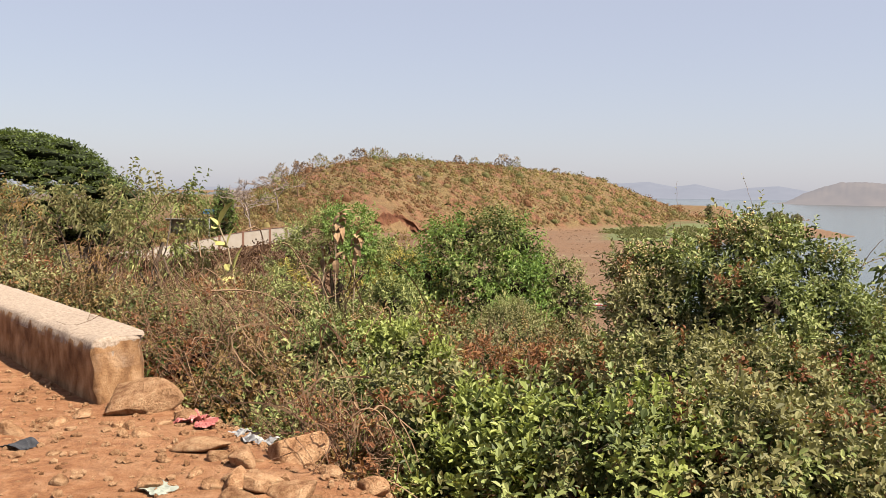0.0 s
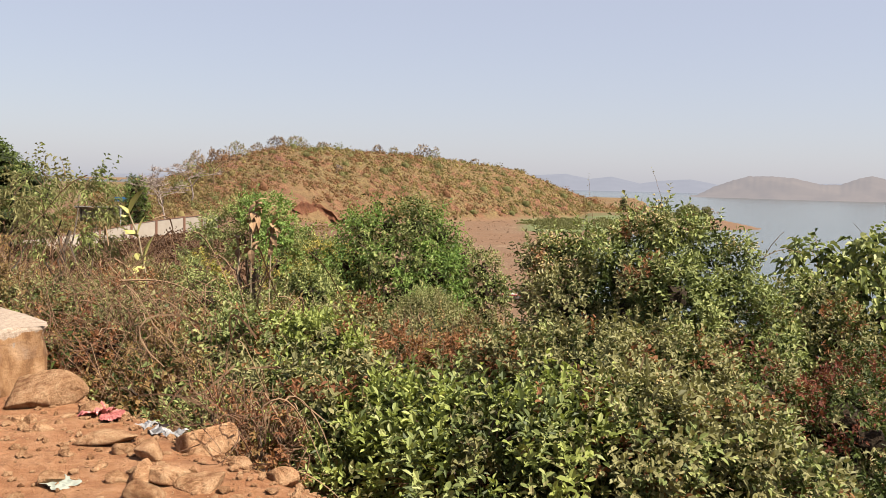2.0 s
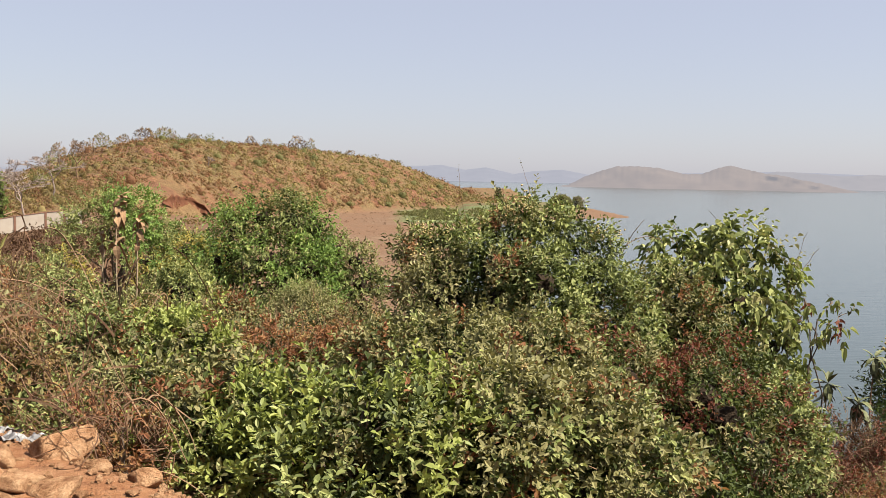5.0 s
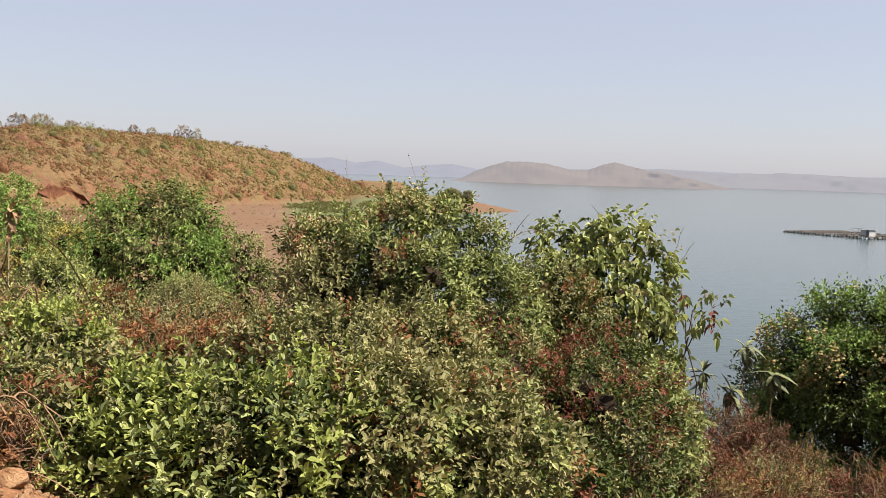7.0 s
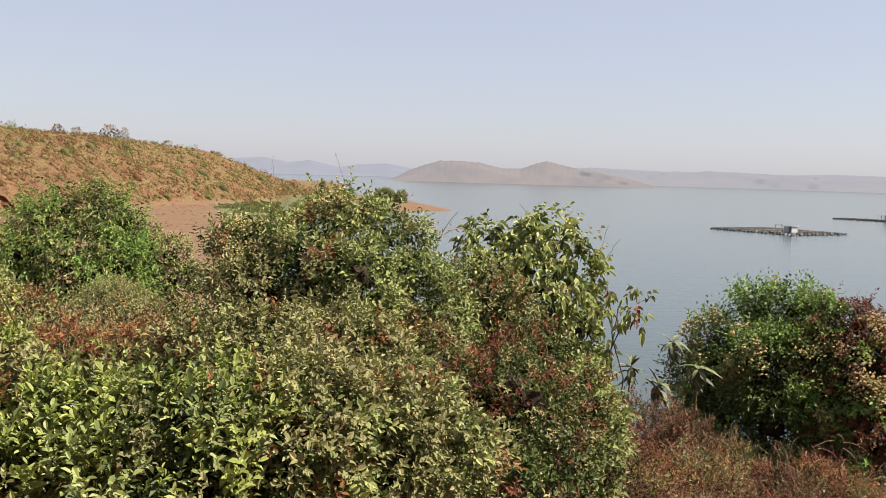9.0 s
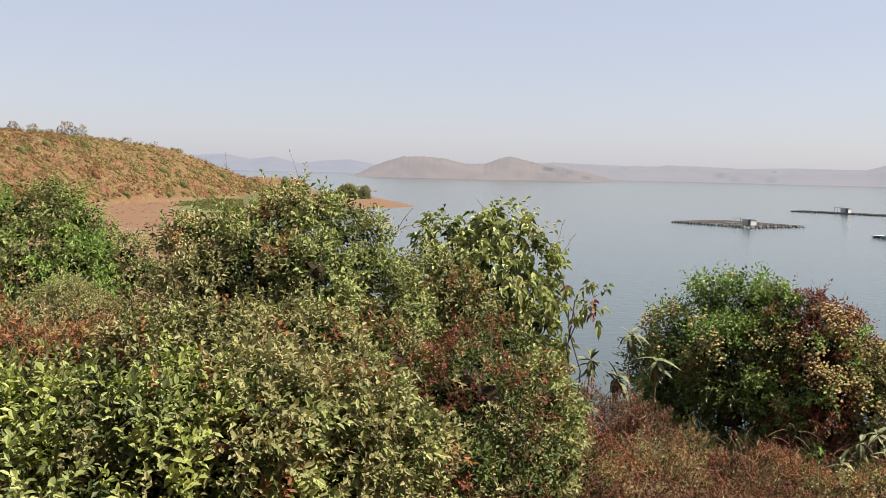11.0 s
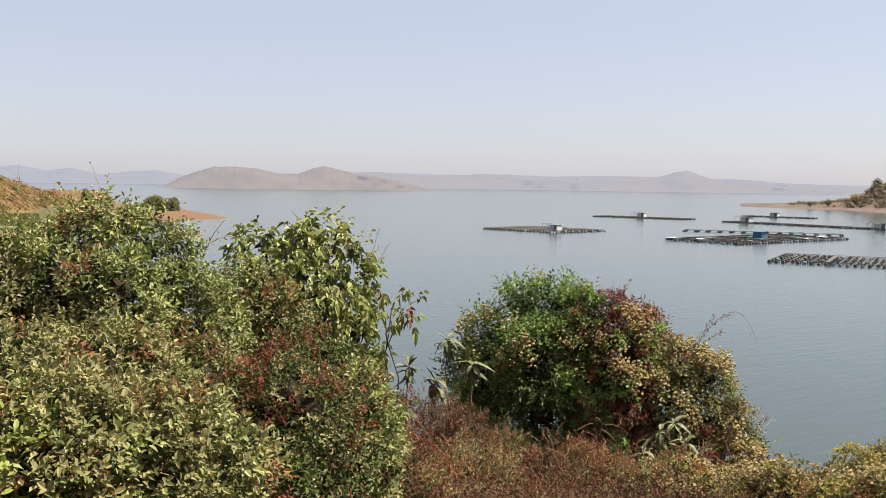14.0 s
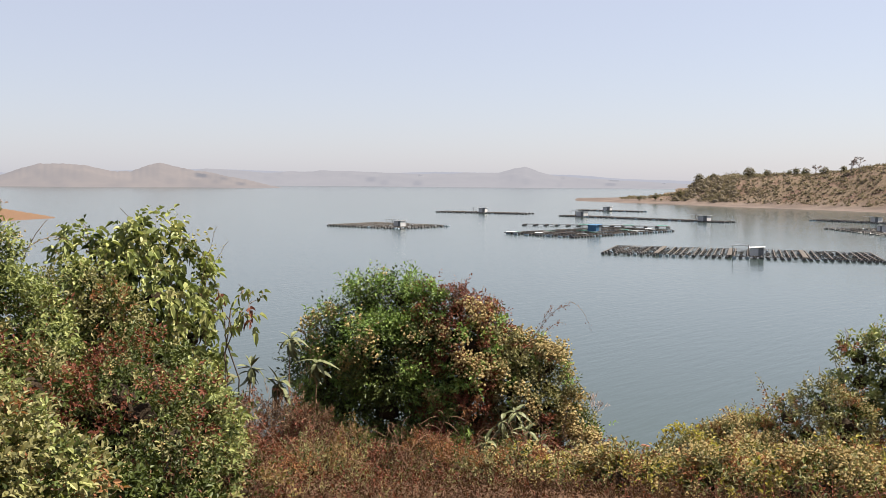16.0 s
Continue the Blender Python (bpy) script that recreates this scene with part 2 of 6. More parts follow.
def ground_mat():
    """Red soil, dry grass slope, orange shore and green patches, told apart by the cover attribute."""
    m, n, l, b = shader("ground_soil", 0.95, 0.15)
    at = n.new("ShaderNodeAttribute")
    at.attribute_name = "cover"
    sep = n.new("ShaderNodeSeparateColor")
    l.new(at.outputs["Color"], sep.inputs[0])
    fine = noise_at(n, l, 9, 12, rough=0.7)
    mid = noise_at(n, l, 0.9, 8, rough=0.65)
    big = noise_at(n, l, 0.06, 8, rough=0.65)
    soil = ramp(n, [(0.34, (0.13, 0.052, 0.025)), (0.46, (0.29, 0.14, 0.065)), (0.54, (0.37, 0.20, 0.10)), (0.66, (0.50, 0.31, 0.18))])
    l.new(fine.outputs[0], soil.inputs[0])
    patch = ramp(n, [(0.35, (0.42, 0.25, 0.14)), (0.5, (0.34, 0.165, 0.078)), (0.66, (0.24, 0.115, 0.055))])
    l.new(mid.outputs[0], patch.inputs[0])
    soil2 = mixc(n, l, 1.0, mixc(n, l, 0.5, soil.outputs[0], patch.outputs[0]), (0.98, 0.88, 0.84), "MULTIPLY")
    dry = ramp(n, [(0.3, (0.085, 0.045, 0.025)), (0.5, (0.13, 0.075, 0.04)), (0.72, (0.18, 0.12, 0.055))])
    l.new(big.outputs[0], dry.inputs[0])
    dry2 = mixc(n, l, mid.outputs[0], dry.outputs[0], (0.12, 0.062, 0.034))
    shore = ramp(n, [(0.36, (0.085, 0.042, 0.024)), (0.46, (0.185, 0.105, 0.06)), (0.54, (0.14, 0.082, 0.049)), (0.64, (0.235, 0.155, 0.098))])
    rough_sh = mixc(n, l, 0.55, big.outputs[0], mid.outputs[0])
    l.new(rough_sh, shore.inputs[0])
    grass = ramp(n, [(0.35, (0.085, 0.1, 0.04)), (0.65, (0.14, 0.15, 0.062))])
    l.new(mid.outputs[0], grass.inputs[0])
    c = mixc(n, l, sep.outputs[0], dry2, soil2)
    c = mixc(n, l, sep.outputs[2], c, shore.outputs[0])
    c = mixc(n, l, sep.outputs[1], c, grass.outputs[0])
    # Greyer ground on headland and far plain: haze put into its colour.
    pale = ramp(n, [(0.35, (0.09, 0.066, 0.056)), (0.55, (0.135, 0.1, 0.084)), (0.7, (0.18, 0.138, 0.115))])
    l.new(big.outputs[0], pale.inputs[0])
    c = mixc(n, l, at.outputs["Alpha"], c, pale.outputs[0])
    c = mixc(n, l, 1.0, c, (0.75, 0.77, 0.78), "MULTIPLY")
    gr = n.new("ShaderNodeAttribute")
    gr.attribute_name = "growth"
    patchy = noise_at(n, l, 0.11, 6, rough=0.7)
    tuft = noise_at(n, l, 0.8, 10, rough=0.75)
    scrub = ramp(n, [(0.34, (0.095, 0.04, 0.025)), (0.43, (0.14, 0.068, 0.036)), (0.5, (0.12, 0.08, 0.036)), (0.57, (0.138, 0.098, 0.043)), (0.66, (0.12, 0.055, 0.032))])
    l.new(patchy.outputs[0], scrub.inputs[0])
    tone = ramp(n, [(0.36, (0.45, 0.43, 0.4)), (0.5, (1.0, 1.0, 1.0)), (0.64, (1.5, 1.5, 1.45))])
    l.new(tuft.outputs[0], tone.inputs[0])
    scrub2 = mixc(n, l, 1.0, scrub.outputs[0], tone.outputs[0], "MULTIPLY")
    c = mixc(n, l, gr.outputs["Fac"], c, scrub2)
    l.new(c, b.inputs["Base Color"])
    bump(n, l, fine.outputs[0], 1.0, 0.07, b)
    rough_up = n.new("ShaderNodeBump")
    rough_up.inputs["Distance"].default_value = 0.9
    l.new(gr.outputs["Fac"], rough_up.inputs["Strength"])
    l.new(tuft.outputs[0], rough_up.inputs["Height"])
    for k in list(b.inputs["Normal"].links):
        l.new(rough_up.outputs[0], k.from_node.inputs["Normal"])
    return m


def water_mat():
    m, n, l, b = shader("lake_water", 0.12, 0.5)
    b.inputs["Base Color"].default_value = (0.034, 0.047, 0.043, 1)
    b.inputs["IOR"].default_value = 1.33
    tc = n.new("ShaderNodeTexCoord")
    mp = n.new("ShaderNodeMapping")
    mp.inputs["Rotation"].default_value = (0, 0, radians(-48))
    mp.inputs["Scale"].default_value = (0.35, 1.5, 1)
    l.new(tc.outputs["Object"], mp.inputs[0])
    w = n.new("ShaderNodeTexNoise")
    w.inputs["Scale"].default_value, w.inputs["Detail"].default_value = 1.1, 5
    l.new(mp.outputs[0], w.inputs[0])
    bump(n, l, w.outputs[0], 0.15, 0.25, b)
    return m


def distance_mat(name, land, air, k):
    """Far hills as a plain backdrop of the distance, with dusty haze mixed in as emission."""
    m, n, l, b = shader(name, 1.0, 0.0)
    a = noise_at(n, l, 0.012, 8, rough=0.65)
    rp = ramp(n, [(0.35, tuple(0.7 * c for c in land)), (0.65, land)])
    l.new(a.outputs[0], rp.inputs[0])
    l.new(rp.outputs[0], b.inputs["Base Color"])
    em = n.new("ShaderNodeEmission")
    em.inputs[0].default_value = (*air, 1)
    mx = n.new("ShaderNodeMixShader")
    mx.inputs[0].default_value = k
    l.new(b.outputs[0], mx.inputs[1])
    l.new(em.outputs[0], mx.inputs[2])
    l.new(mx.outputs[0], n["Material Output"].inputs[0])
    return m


# ---- geometry helpers ----
rng = np.random.default_rng(7)


def mesh_obj(name, verts, faces, material, parent=None, label="", smooth=False):
    """faces: an (n, 3) or (n, 4) array."""
    verts, faces = np.asarray(verts, np.float32), np.asarray(faces, np.int32)
    me = bpy.data.meshes.new(name)
    me.vertices.add(len(verts))
    me.vertices.foreach_set("co", verts.ravel())
    k = faces.shape[1]
    me.loops.add(faces.size)
    me.loops.foreach_set("vertex_index", faces.ravel())
    me.polygons.add(len(faces))
    me.polygons.foreach_set("loop_start", np.arange(0, faces.size, k, dtype=np.int32))
    me.polygons.foreach_set("use_smooth", np.full(len(faces), smooth))
    me.update(calc_edges=True)
    me.materials.append(material)
    ob = new(name, me)
    if parent is not None:
        ob.parent = parent
    if label:
        tagged(ob, label)
    return ob


def part(name, bm, material, parent, label=""):
    me = bpy.data.meshes.new(name)
    bm.to_mesh(me)
    bm.free()
    me.materials.append(material)
    ob = new(name, me)
    ob.parent = parent
    if label:
        tagged(ob, label)
    return ob


def thing(name, label, category, group="", kind="", at=(0, 0, 0), turn=0.0):
    ob = new(name)
    ob.matrix_basis = pose(*at, 0, 0, turn)
    return tagged(ob, label, category, group, kind)


def box(bm, x0, x1, y0, y1, z0, z1, bevel=0.0):
    r = bmesh.ops.create_cube(bm, size=1.0, matrix=Matrix.Translation(((x0 + x1) / 2, (y0 + y1) / 2, (z0 + z1) / 2)) @ Matrix.Diagonal((x1 - x0, y1 - y0, z1 - z0, 1)))
    if bevel:
        es = list({e for v in r["verts"] for e in v.link_edges})
        bmesh.ops.bevel(bm, geom=es, offset=bevel, segments=1, affect="EDGES")
    return bm


def polar(az, r, z=0.0):
    return Vector((math.sin(radians(az)) * r, math.cos(radians(az)) * r, z))


class Lumps:
    """Smooth pseudo-noise of a few sines, for arrays."""
    def __init__(self, seed, scale, n=7):
        g = np.random.default_rng(seed)
        d = g.normal(size=(n, 3))
        self.k = d / np.linalg.norm(d, axis=1)[:, None] * (scale * g.uniform(0.6, 1.9, n))[:, None]
        self.p = g.uniform(0, 6.28, n)

    def __call__(self, p):
        return np.sin(np.asarray(p) @ self.k.T + self.p).mean(-1)


def tubes(paths, radii, sides=5):
    """Tapered tubes. paths: (n, k, 3); radii: (n, k). Gives verts and quad faces."""
    paths, radii = np.asarray(paths, float), np.asarray(radii, float)
    n, k, _ = paths.shape
    tan = np.gradient(paths, axis=1)
    tan /= np.linalg.norm(tan, axis=2)[..., None] + 1e-9
    ref = np.where(np.abs(tan[..., 2:3]) > 0.9, np.array([1.0, 0, 0]), np.array([0, 0, 1.0]))
    u = np.cross(tan, ref)
    u /= np.linalg.norm(u, axis=2)[..., None] + 1e-9
    v = np.cross(tan, u)
    a = np.arange(sides) * 2 * np.pi / sides
    ring = u[:, :, None] * np.cos(a)[:, None] + v[:, :, None] * np.sin(a)[:, None]
    vs = paths[:, :, None] + ring * radii[:, :, None, None]
    idx = np.arange(n * k * sides).reshape(n, k, sides)
    nx = np.roll(idx, -1, 2)
    f = np.stack([idx[:, :-1], nx[:, :-1], nx[:, 1:], idx[:, 1:]], -1).reshape(-1, 4)
    return vs.reshape(-1, 3), f


def blades(base, way, up, length, width, fold=0.25, droop=0.0, fine=False):
    """Folded leaf blades, of two facets or, where they are seen near, of four rounder ones. Gives verts and triangles."""
    way = way / (np.linalg.norm(way, axis=1)[:, None] + 1e-9)
    side = np.cross(way, up)
    side /= np.linalg.norm(side, axis=1)[:, None] + 1e-9
    nor = np.cross(side, way)
    L, Wd = length[:, None], width[:, None]
    sag = np.array([0, 0, 1.0]) * L * droop
    tip = base + way * L - sag
    if not fine:
        mid = base + way * L * 0.45
        vs = np.stack([base, mid + side * Wd * 0.5 + nor * Wd * fold, tip, mid - side * Wd * 0.5 + nor * Wd * fold], 1)
        i = np.arange(len(base)) * 4
        return vs.reshape(-1, 3), np.concatenate([np.stack([i, i + 1, i + 2], 1), np.stack([i, i + 2, i + 3], 1)])
    m1, m2 = base + way * L * 0.28 + nor * Wd * fold * 0.8, base + way * L * 0.66 - sag * 0.4 + nor * Wd * fold
    vs = np.stack([base, m1 + side * Wd * 0.44, m2 + side * Wd * 0.42, tip, m2 - side * Wd * 0.42, m1 - side * Wd * 0.44], 1)
    i = np.arange(len(base)) * 6
    return vs.reshape(-1, 3), np.concatenate([np.stack([i, i + a, i + b], 1) for a, b in ((1, 2), (2, 3), (3, 4), (4, 5))])


def norm(a):
    return a / (np.linalg.norm(a, axis=1)[:, None] + 1e-9)


def sprigs(p, out, g, per=7, span=0.18, leaf=0.07, ratio=0.45, lift=0.35, spread=0.9, droop=0.1, fold=0.25, wild=0.6, fine=False):
    """Leaves set alternately along short shoots."""
    n = len(p)
    ax = norm(out * 0.7 + np.array([0, 0, lift]) + g.normal(size=(n, 3)) * wild)
    sp = span * g.uniform(0.6, 1.3, n)
    u = norm(np.cross(ax, norm(g.normal(size=(n, 3)))))
    v = np.cross(ax, u)
    t = (np.arange(per) + 0.3) / per
    ang = np.arange(per) * 2.4 + g.uniform(0, 6.28, n)[:, None]
    rad = u[:, None] * np.cos(ang)[..., None] + v[:, None] * np.sin(ang)[..., None]
    base = p[:, None] + ax[:, None] * (t[:, None] * sp[:, None, None])
    way = ax[:, None] * (0.35 + 0.5 * t[:, None]) + rad * spread * (1.1 - 0.4 * t[:, None]) + g.normal(size=(n, per, 3)) * 0.15
    ln = (leaf * g.uniform(0.6, 1.25, (n, per))).ravel()
    return blades(base.reshape(-1, 3), way.reshape(-1, 3), np.repeat(ax, per, 0) + np.array([0, 0, 0.7]), ln, ln * ratio * g.uniform(0.8, 1.2, ln.size), fold, droop, fine)


def limbs(base, targets, g, r0=0.06, r1=0.008, k=6, sag=0.12, sides=5):
    base, targets = np.asarray(base, float), np.asarray(targets, float)
    n = len(targets)
    t = np.linspace(0, 1, k)[None, :, None]
    a = np.broadcast_to(base, (n, 3))[:, None]
    d = targets[:, None] - a
    bend = g.normal(size=(n, 1, 3)) * np.linalg.norm(d, axis=2)[..., None] * sag
    wig = g.normal(size=(n, k, 3)) * np.linalg.norm(d, axis=2)[..., None] * 0.025
    path = a + d * t + bend * np.sin(t * np.pi) + wig * (t > 0) + np.array([0, 0, 1.0]) * np.linalg.norm(d, axis=2)[..., None] * 0.12 * np.sin(t * np.pi)
    r = r0 + (r1 - r0) * np.linspace(0, 1, k) ** 0.7
    return tubes(path, np.broadcast_to(r, (n, k)), sides)


def joined(lists):
    vs, fs, o = [], [], 0
    for v, f in lists:
        vs.append(v)
        fs.append(f + o)
        o += len(v)
    return np.concatenate(vs), np.concatenate(fs)


def flower_heads(p, g, size):
    """Round tufts of tiny flowers: a few small knobby balls crowded together."""
    n, k = len(p), 10
    o = np.array([(1, 0, 0), (0, 1, 0), (-1, 0, 0), (0, -1, 0), (0, 0, 1), (0, 0, -1)], float)
    f = np.array([(0, 1, 4), (1, 2, 4), (2, 3, 4), (3, 0, 4), (1, 0, 5), (2, 1, 5), (3, 2, 5), (0, 3, 5)])
    c = (p[:, None] + g.normal(size=(n, k, 3)) * size * 0.48).reshape(-1, 3)
    r = np.repeat(size * g.uniform(0.6, 1.2, n), k) * g.uniform(0.13, 0.24, n * k)
    v = c[:, None] + o * r[:, None, None] * g.uniform(0.7, 1.3, (n * k, 6, 1))
    return v.reshape(-1, 3), (f[None] + (np.arange(n * k) * 6)[:, None, None]).reshape(-1, 3)

# ---- the lie of the land ----
WATER = -11.4
N_OUT = np.array([0.762, 0.648])      # across the road's edge, towards the lake
N_ALONG = np.array([-0.648, 0.762])   # along the edge, away from the camera
EDGE = 2.75
_l1, _l2, _l3, _l4 = Lumps(1, 1.3), Lumps(2, 0.25), Lumps(3, 0.05), Lumps(4, 4.5)


def smooth(a, lo, hi):
    t = np.clip((a - lo) / (hi - lo), 0, 1)
    return t * t * (3 - 2 * t)


def ridge_line(az, at, el):
    return np.interp(az, at, el)


def ground_z(x, y):
    x, y = np.asarray(x, float), np.asarray(y, float)
    r, az = np.hypot(x, y), np.degrees(np.arctan2(x, y))
    s, q = x * N_OUT[0] + y * N_OUT[1], x * N_ALONG[0] + y * N_ALONG[1]
    p3 = np.stack([x, y, np.zeros_like(x)], -1)
    d = np.maximum(s - EDGE, 0)
    k = np.interp(q, [0, 15, 30, 60, 300], [0.265, 0.255, 0.22, 0.19, 0.17])
    z = -0.3 * smooth(s, EDGE, EDGE + 1.3) - k * d + 0.03 * _l1(p3) * smooth(r, 1, 3) + 0.025 * _l4(p3) * (1 - smooth(r, 15, 25)) + 0.012 * _l4(p3 * 3.1 + 5) * (1 - smooth(r, 8, 12))
    z = z + smooth(d, 1, 6) * 0.25 * _l1(p3 * 0.5) + smooth(d, 10, 40) * 0.5 * _l2(p3)
    # shore flats and the spit on the far side of the bay
    r_sh = np.interp(az, [13.6, 14.2, 15.6, 18.5, 24.1, 24.6], [98, 190, 252, 287, 334, 345])
    r_fa = np.interp(az, [16, 17.8, 21, 24.1, 24.6], [1500, 470, 415, 344, 335])
    spit = WATER + np.clip(np.minimum(0.028 * (r - r_sh), 0.10 * (r_fa - r)), -1.6, 2.9) + 0.25 * _l3(p3 * 2)
    flat = np.where(az < 13.6, WATER + 0.25 + 0.005 * np.clip(r - 100, -60, 200) + 0.12 * _l2(p3 * 1.6) + 0.25 * _l3(p3 * 2), spit)
    flat = np.where(az > 24.6, WATER - 2.0, flat)
    shelf = np.interp(az, [-30, -23.5, -18.5, -15.3, -12, -9, -4, 4], [-10.5, -10.2, -9.3, -8.3, -7.1, -6.0, -7.6, -11.3])
    flat = np.where(az < 4, np.maximum(flat, shelf), flat)
    z = np.where(q > -400, np.maximum(z, flat), z)
    # the hill across the bay
    r_f = np.interp(az, [-18, -10, -4, 2, 6.2, 10.3, 14, 17], [170, 190, 215, 252, 288, 322, 360, 395])
    r_c = r_f + np.interp(az, [-18, -8, 5, 12, 17], [70, 90, 95, 60, 25])
    el = ridge_line(az, [-19, -16, -13, -10.5, -7.5, -5, -1, 4.2, 9.55, 11.95, 14.5, 16.6, 17.6], [-2.6, -1.95, -0.85, 0.3, 1.25, 1.92, 1.85, 1.55, 0.85, -0.03, -0.95, -1.6, -1.9])
    top = EYE + r_c * np.tan(np.radians(el))
    u = (r - r_f) / (r_c - r_f)
    rise = np.where(u < 1, np.sin(np.clip(u, 0, 1) * np.pi / 2), 1 - smooth(u, 1.15, 3.2))
    on = smooth(az, -19, -16) * (1 - smooth(az, 17.2, 18.2))
    hill = z + np.maximum(top - z, 0) * rise * on
    hill = hill + on * smooth(u, 0.05, 0.4) * (1 - smooth(u, 1.0, 3)) * (0.9 * _l2(p3 * 0.45) + 0.35 * _l1(p3 * 0.3))
    r_sc = 234 + 5 * np.sin(az * 1.9) + 2.2 * az
    cut = smooth(az, -4.9, -4.0) * (1 - smooth(az, 0.2, 1.2)) * smooth(r, 214, 226)
    hill = hill - 1.3 * cut * (1 - smooth(r, r_sc, r_sc + 1.4))
    z = hill
    # the headland beyond the rafts
    r_h = np.interp(az, [54.9, 58.8, 64.4, 72.5, 95, 140], [700, 643, 566, 500, 400, 300])
    elh = np.interp(az, [54.9, 57, 59, 61.4, 62.2, 63, 65.3, 68.7, 70.5, 71.9, 80, 100], [-1.0, -0.95, -0.85, -0.6, 0.1, 0.35, 0.55, 0.62, 0.8, 1.1, 1.5, 1.8])
    r_t = r_h + np.interp(az, [55, 60, 64, 100], [40, 60, 95, 120])
    toph = EYE + r_t * np.tan(np.radians(elh))
    low = WATER + np.clip(0.035 * (r - r_h), -1.5, 1.6)
    uh = (r - r_h - 22) / (r_t - r_h - 22)
    up = np.where(uh < 1, smooth(uh, 0, 1) ** 0.8, 1 - 0.7 * smooth(r, r_t + 150, r_t + 700))
    head = low + np.maximum(toph - low, 0) * np.clip(up, 0, 1) + smooth(uh, 0.1, 0.6) * (0.9 * _l2(p3 * 0.6) + 0.8 * _l3(p3))
    head = np.where(az < 60, np.where(r > r_t + 60, WATER - 2, head), head)
    onh = (az > 54.9) & (az < 175) & (r > 250)
    z = np.where(onh, np.maximum(z, head), z)
    far_bed = (r > 1000) & (az > 5) & (az < 61)
    return np.where(far_bed, WATER - 3, np.maximum(z, WATER - 3))


def gz(x, y):
    return float(ground_z(np.array([x]), np.array([y]))[0])


def build_ground():
    az = np.concatenate([np.arange(-180, -32, 6.0), np.arange(-32, -6, 0.4), np.arange(-6, 2, 0.16), np.arange(2, 80, 0.4), np.arange(80, 180, 5.0)])
    r = np.concatenate([[0.0], np.geomspace(0.5, 60, 100), np.geomspace(61, 205, 68), np.arange(206.5, 262, 1.5), np.geomspace(266, 620, 48), np.geomspace(640, 4700, 25)])
    A, Rr = np.meshgrid(np.radians(az), r, indexing="ij")
    X, Y = np.sin(A) * Rr, np.cos(A) * Rr
    Z = ground_z(X, Y)
    vs = np.stack([X, Y, Z], -1).reshape(-1, 3)
    i = np.arange(len(az) * len(r)).reshape(len(az), len(r))
    j = np.roll(i, -1, 0)
    f = np.stack([i[:, :-1], i[:, 1:], j[:, 1:], j[:, :-1]], -1).reshape(-1, 4)
    g = mesh_obj("ground", vs, f, ground_mat(), smooth=True)
    tagged(g, "red dirt shoulder, scrubby slope and dry shore round the lake", "ground", kind="structure")
    x, y, z = vs.T
    rr, aa = np.hypot(x, y), np.degrees(np.arctan2(x, y))
    s = x * N_OUT[0] + y * N_OUT[1]
    n1 = _l1(vs * [1, 1, 0]) * 0.6
    soil = 1 - smooth(s + n1, EDGE + 0.9, EDGE + 2.2)
    n2 = _l3(vs * [1.5, 1.5, 0])
    shore = (1 - smooth(z + n2 * 0.8, WATER + 1.6, WATER + 3.2)) * smooth(rr, 36, 46)
    spit = smooth(aa, 15.5, 17) * (1 - smooth(aa, 25, 26)) * (rr > 200) * (rr < 480)
    shore = np.maximum(shore, spit)
    n3 = _l2(vs * [0.8, 0.8, 0])
    green = smooth(n3 + 0.36, 0.0, 0.25) * smooth(aa, 9.4, 10.6) * (1 - smooth(aa, 15.8, 17)) * smooth(rr + 12 * n2, 236, 250) * (1 - smooth(rr, 330, 400)) * (z < WATER + 3)
    green = np.maximum(green, 0.6 * smooth(aa, 17.6, 18.6) * (1 - smooth(aa, 20.5, 21.5)) * smooth(rr, 345, 362) * (rr < 480))
    path = np.exp(-((aa + 2.2 - 1.6 * np.sin(rr * 0.06)) / 0.7) ** 2) * smooth(rr, 120, 150) * (1 - smooth(rr, 226, 236))
    shore = np.maximum(shore, path * 0.8)
    pale = np.maximum(smooth(aa, 50, 54) * (aa < 178) * smooth(rr, 250, 300), 0.7 * (aa < -5) * smooth(rr, 300, 700))
    r_sc = 234 + 5 * np.sin(aa * 1.9) + 2.2 * aa
    soil = np.maximum(soil, 0.25 * smooth(aa, -4.9, -4.0) * (1 - smooth(aa, 0.2, 1.2)) * np.exp(-((rr - r_sc) / 3.0) ** 2))
    soil = np.maximum(soil, 0.2 * smooth(aa, -7.5, -5) * (1 - smooth(aa, 1.5, 4.5)) * (1 - smooth(rr + 14 * n2, 240, 256)) * smooth(rr, 195, 215) * smooth(n3, -0.2, 0.2))
    c = np.stack([np.maximum(soil, 0.6 * (rr < 1)), green, np.clip(shore, 0, 1), pale], -1).astype(np.float32)
    at = g.data.color_attributes.new("cover", "FLOAT_COLOR", "POINT")
    at.data.foreach_set("color", c.ravel())
    r_f = np.interp(aa, [-18, -10, -4, 2, 6.2, 10.3, 14, 17], [170, 190, 215, 252, 288, 322, 360, 395])
    grow = smooth(aa, -19, -16) * (1 - smooth(aa, 17, 18)) * smooth(rr + 5 * n2, r_f - 1, r_f + 6) * smooth(z, WATER + 0.6, WATER + 1.8)
    bald = smooth(aa, -7.5, -5) * (1 - smooth(aa, 1.5, 4.5)) * (1 - smooth(rr + 14 * n2, 244, 262)) * smooth(n2 + 0.35 * n3 + 0.2, -0.1, 0.2)
    grow = grow * (1 - 0.5 * bald)
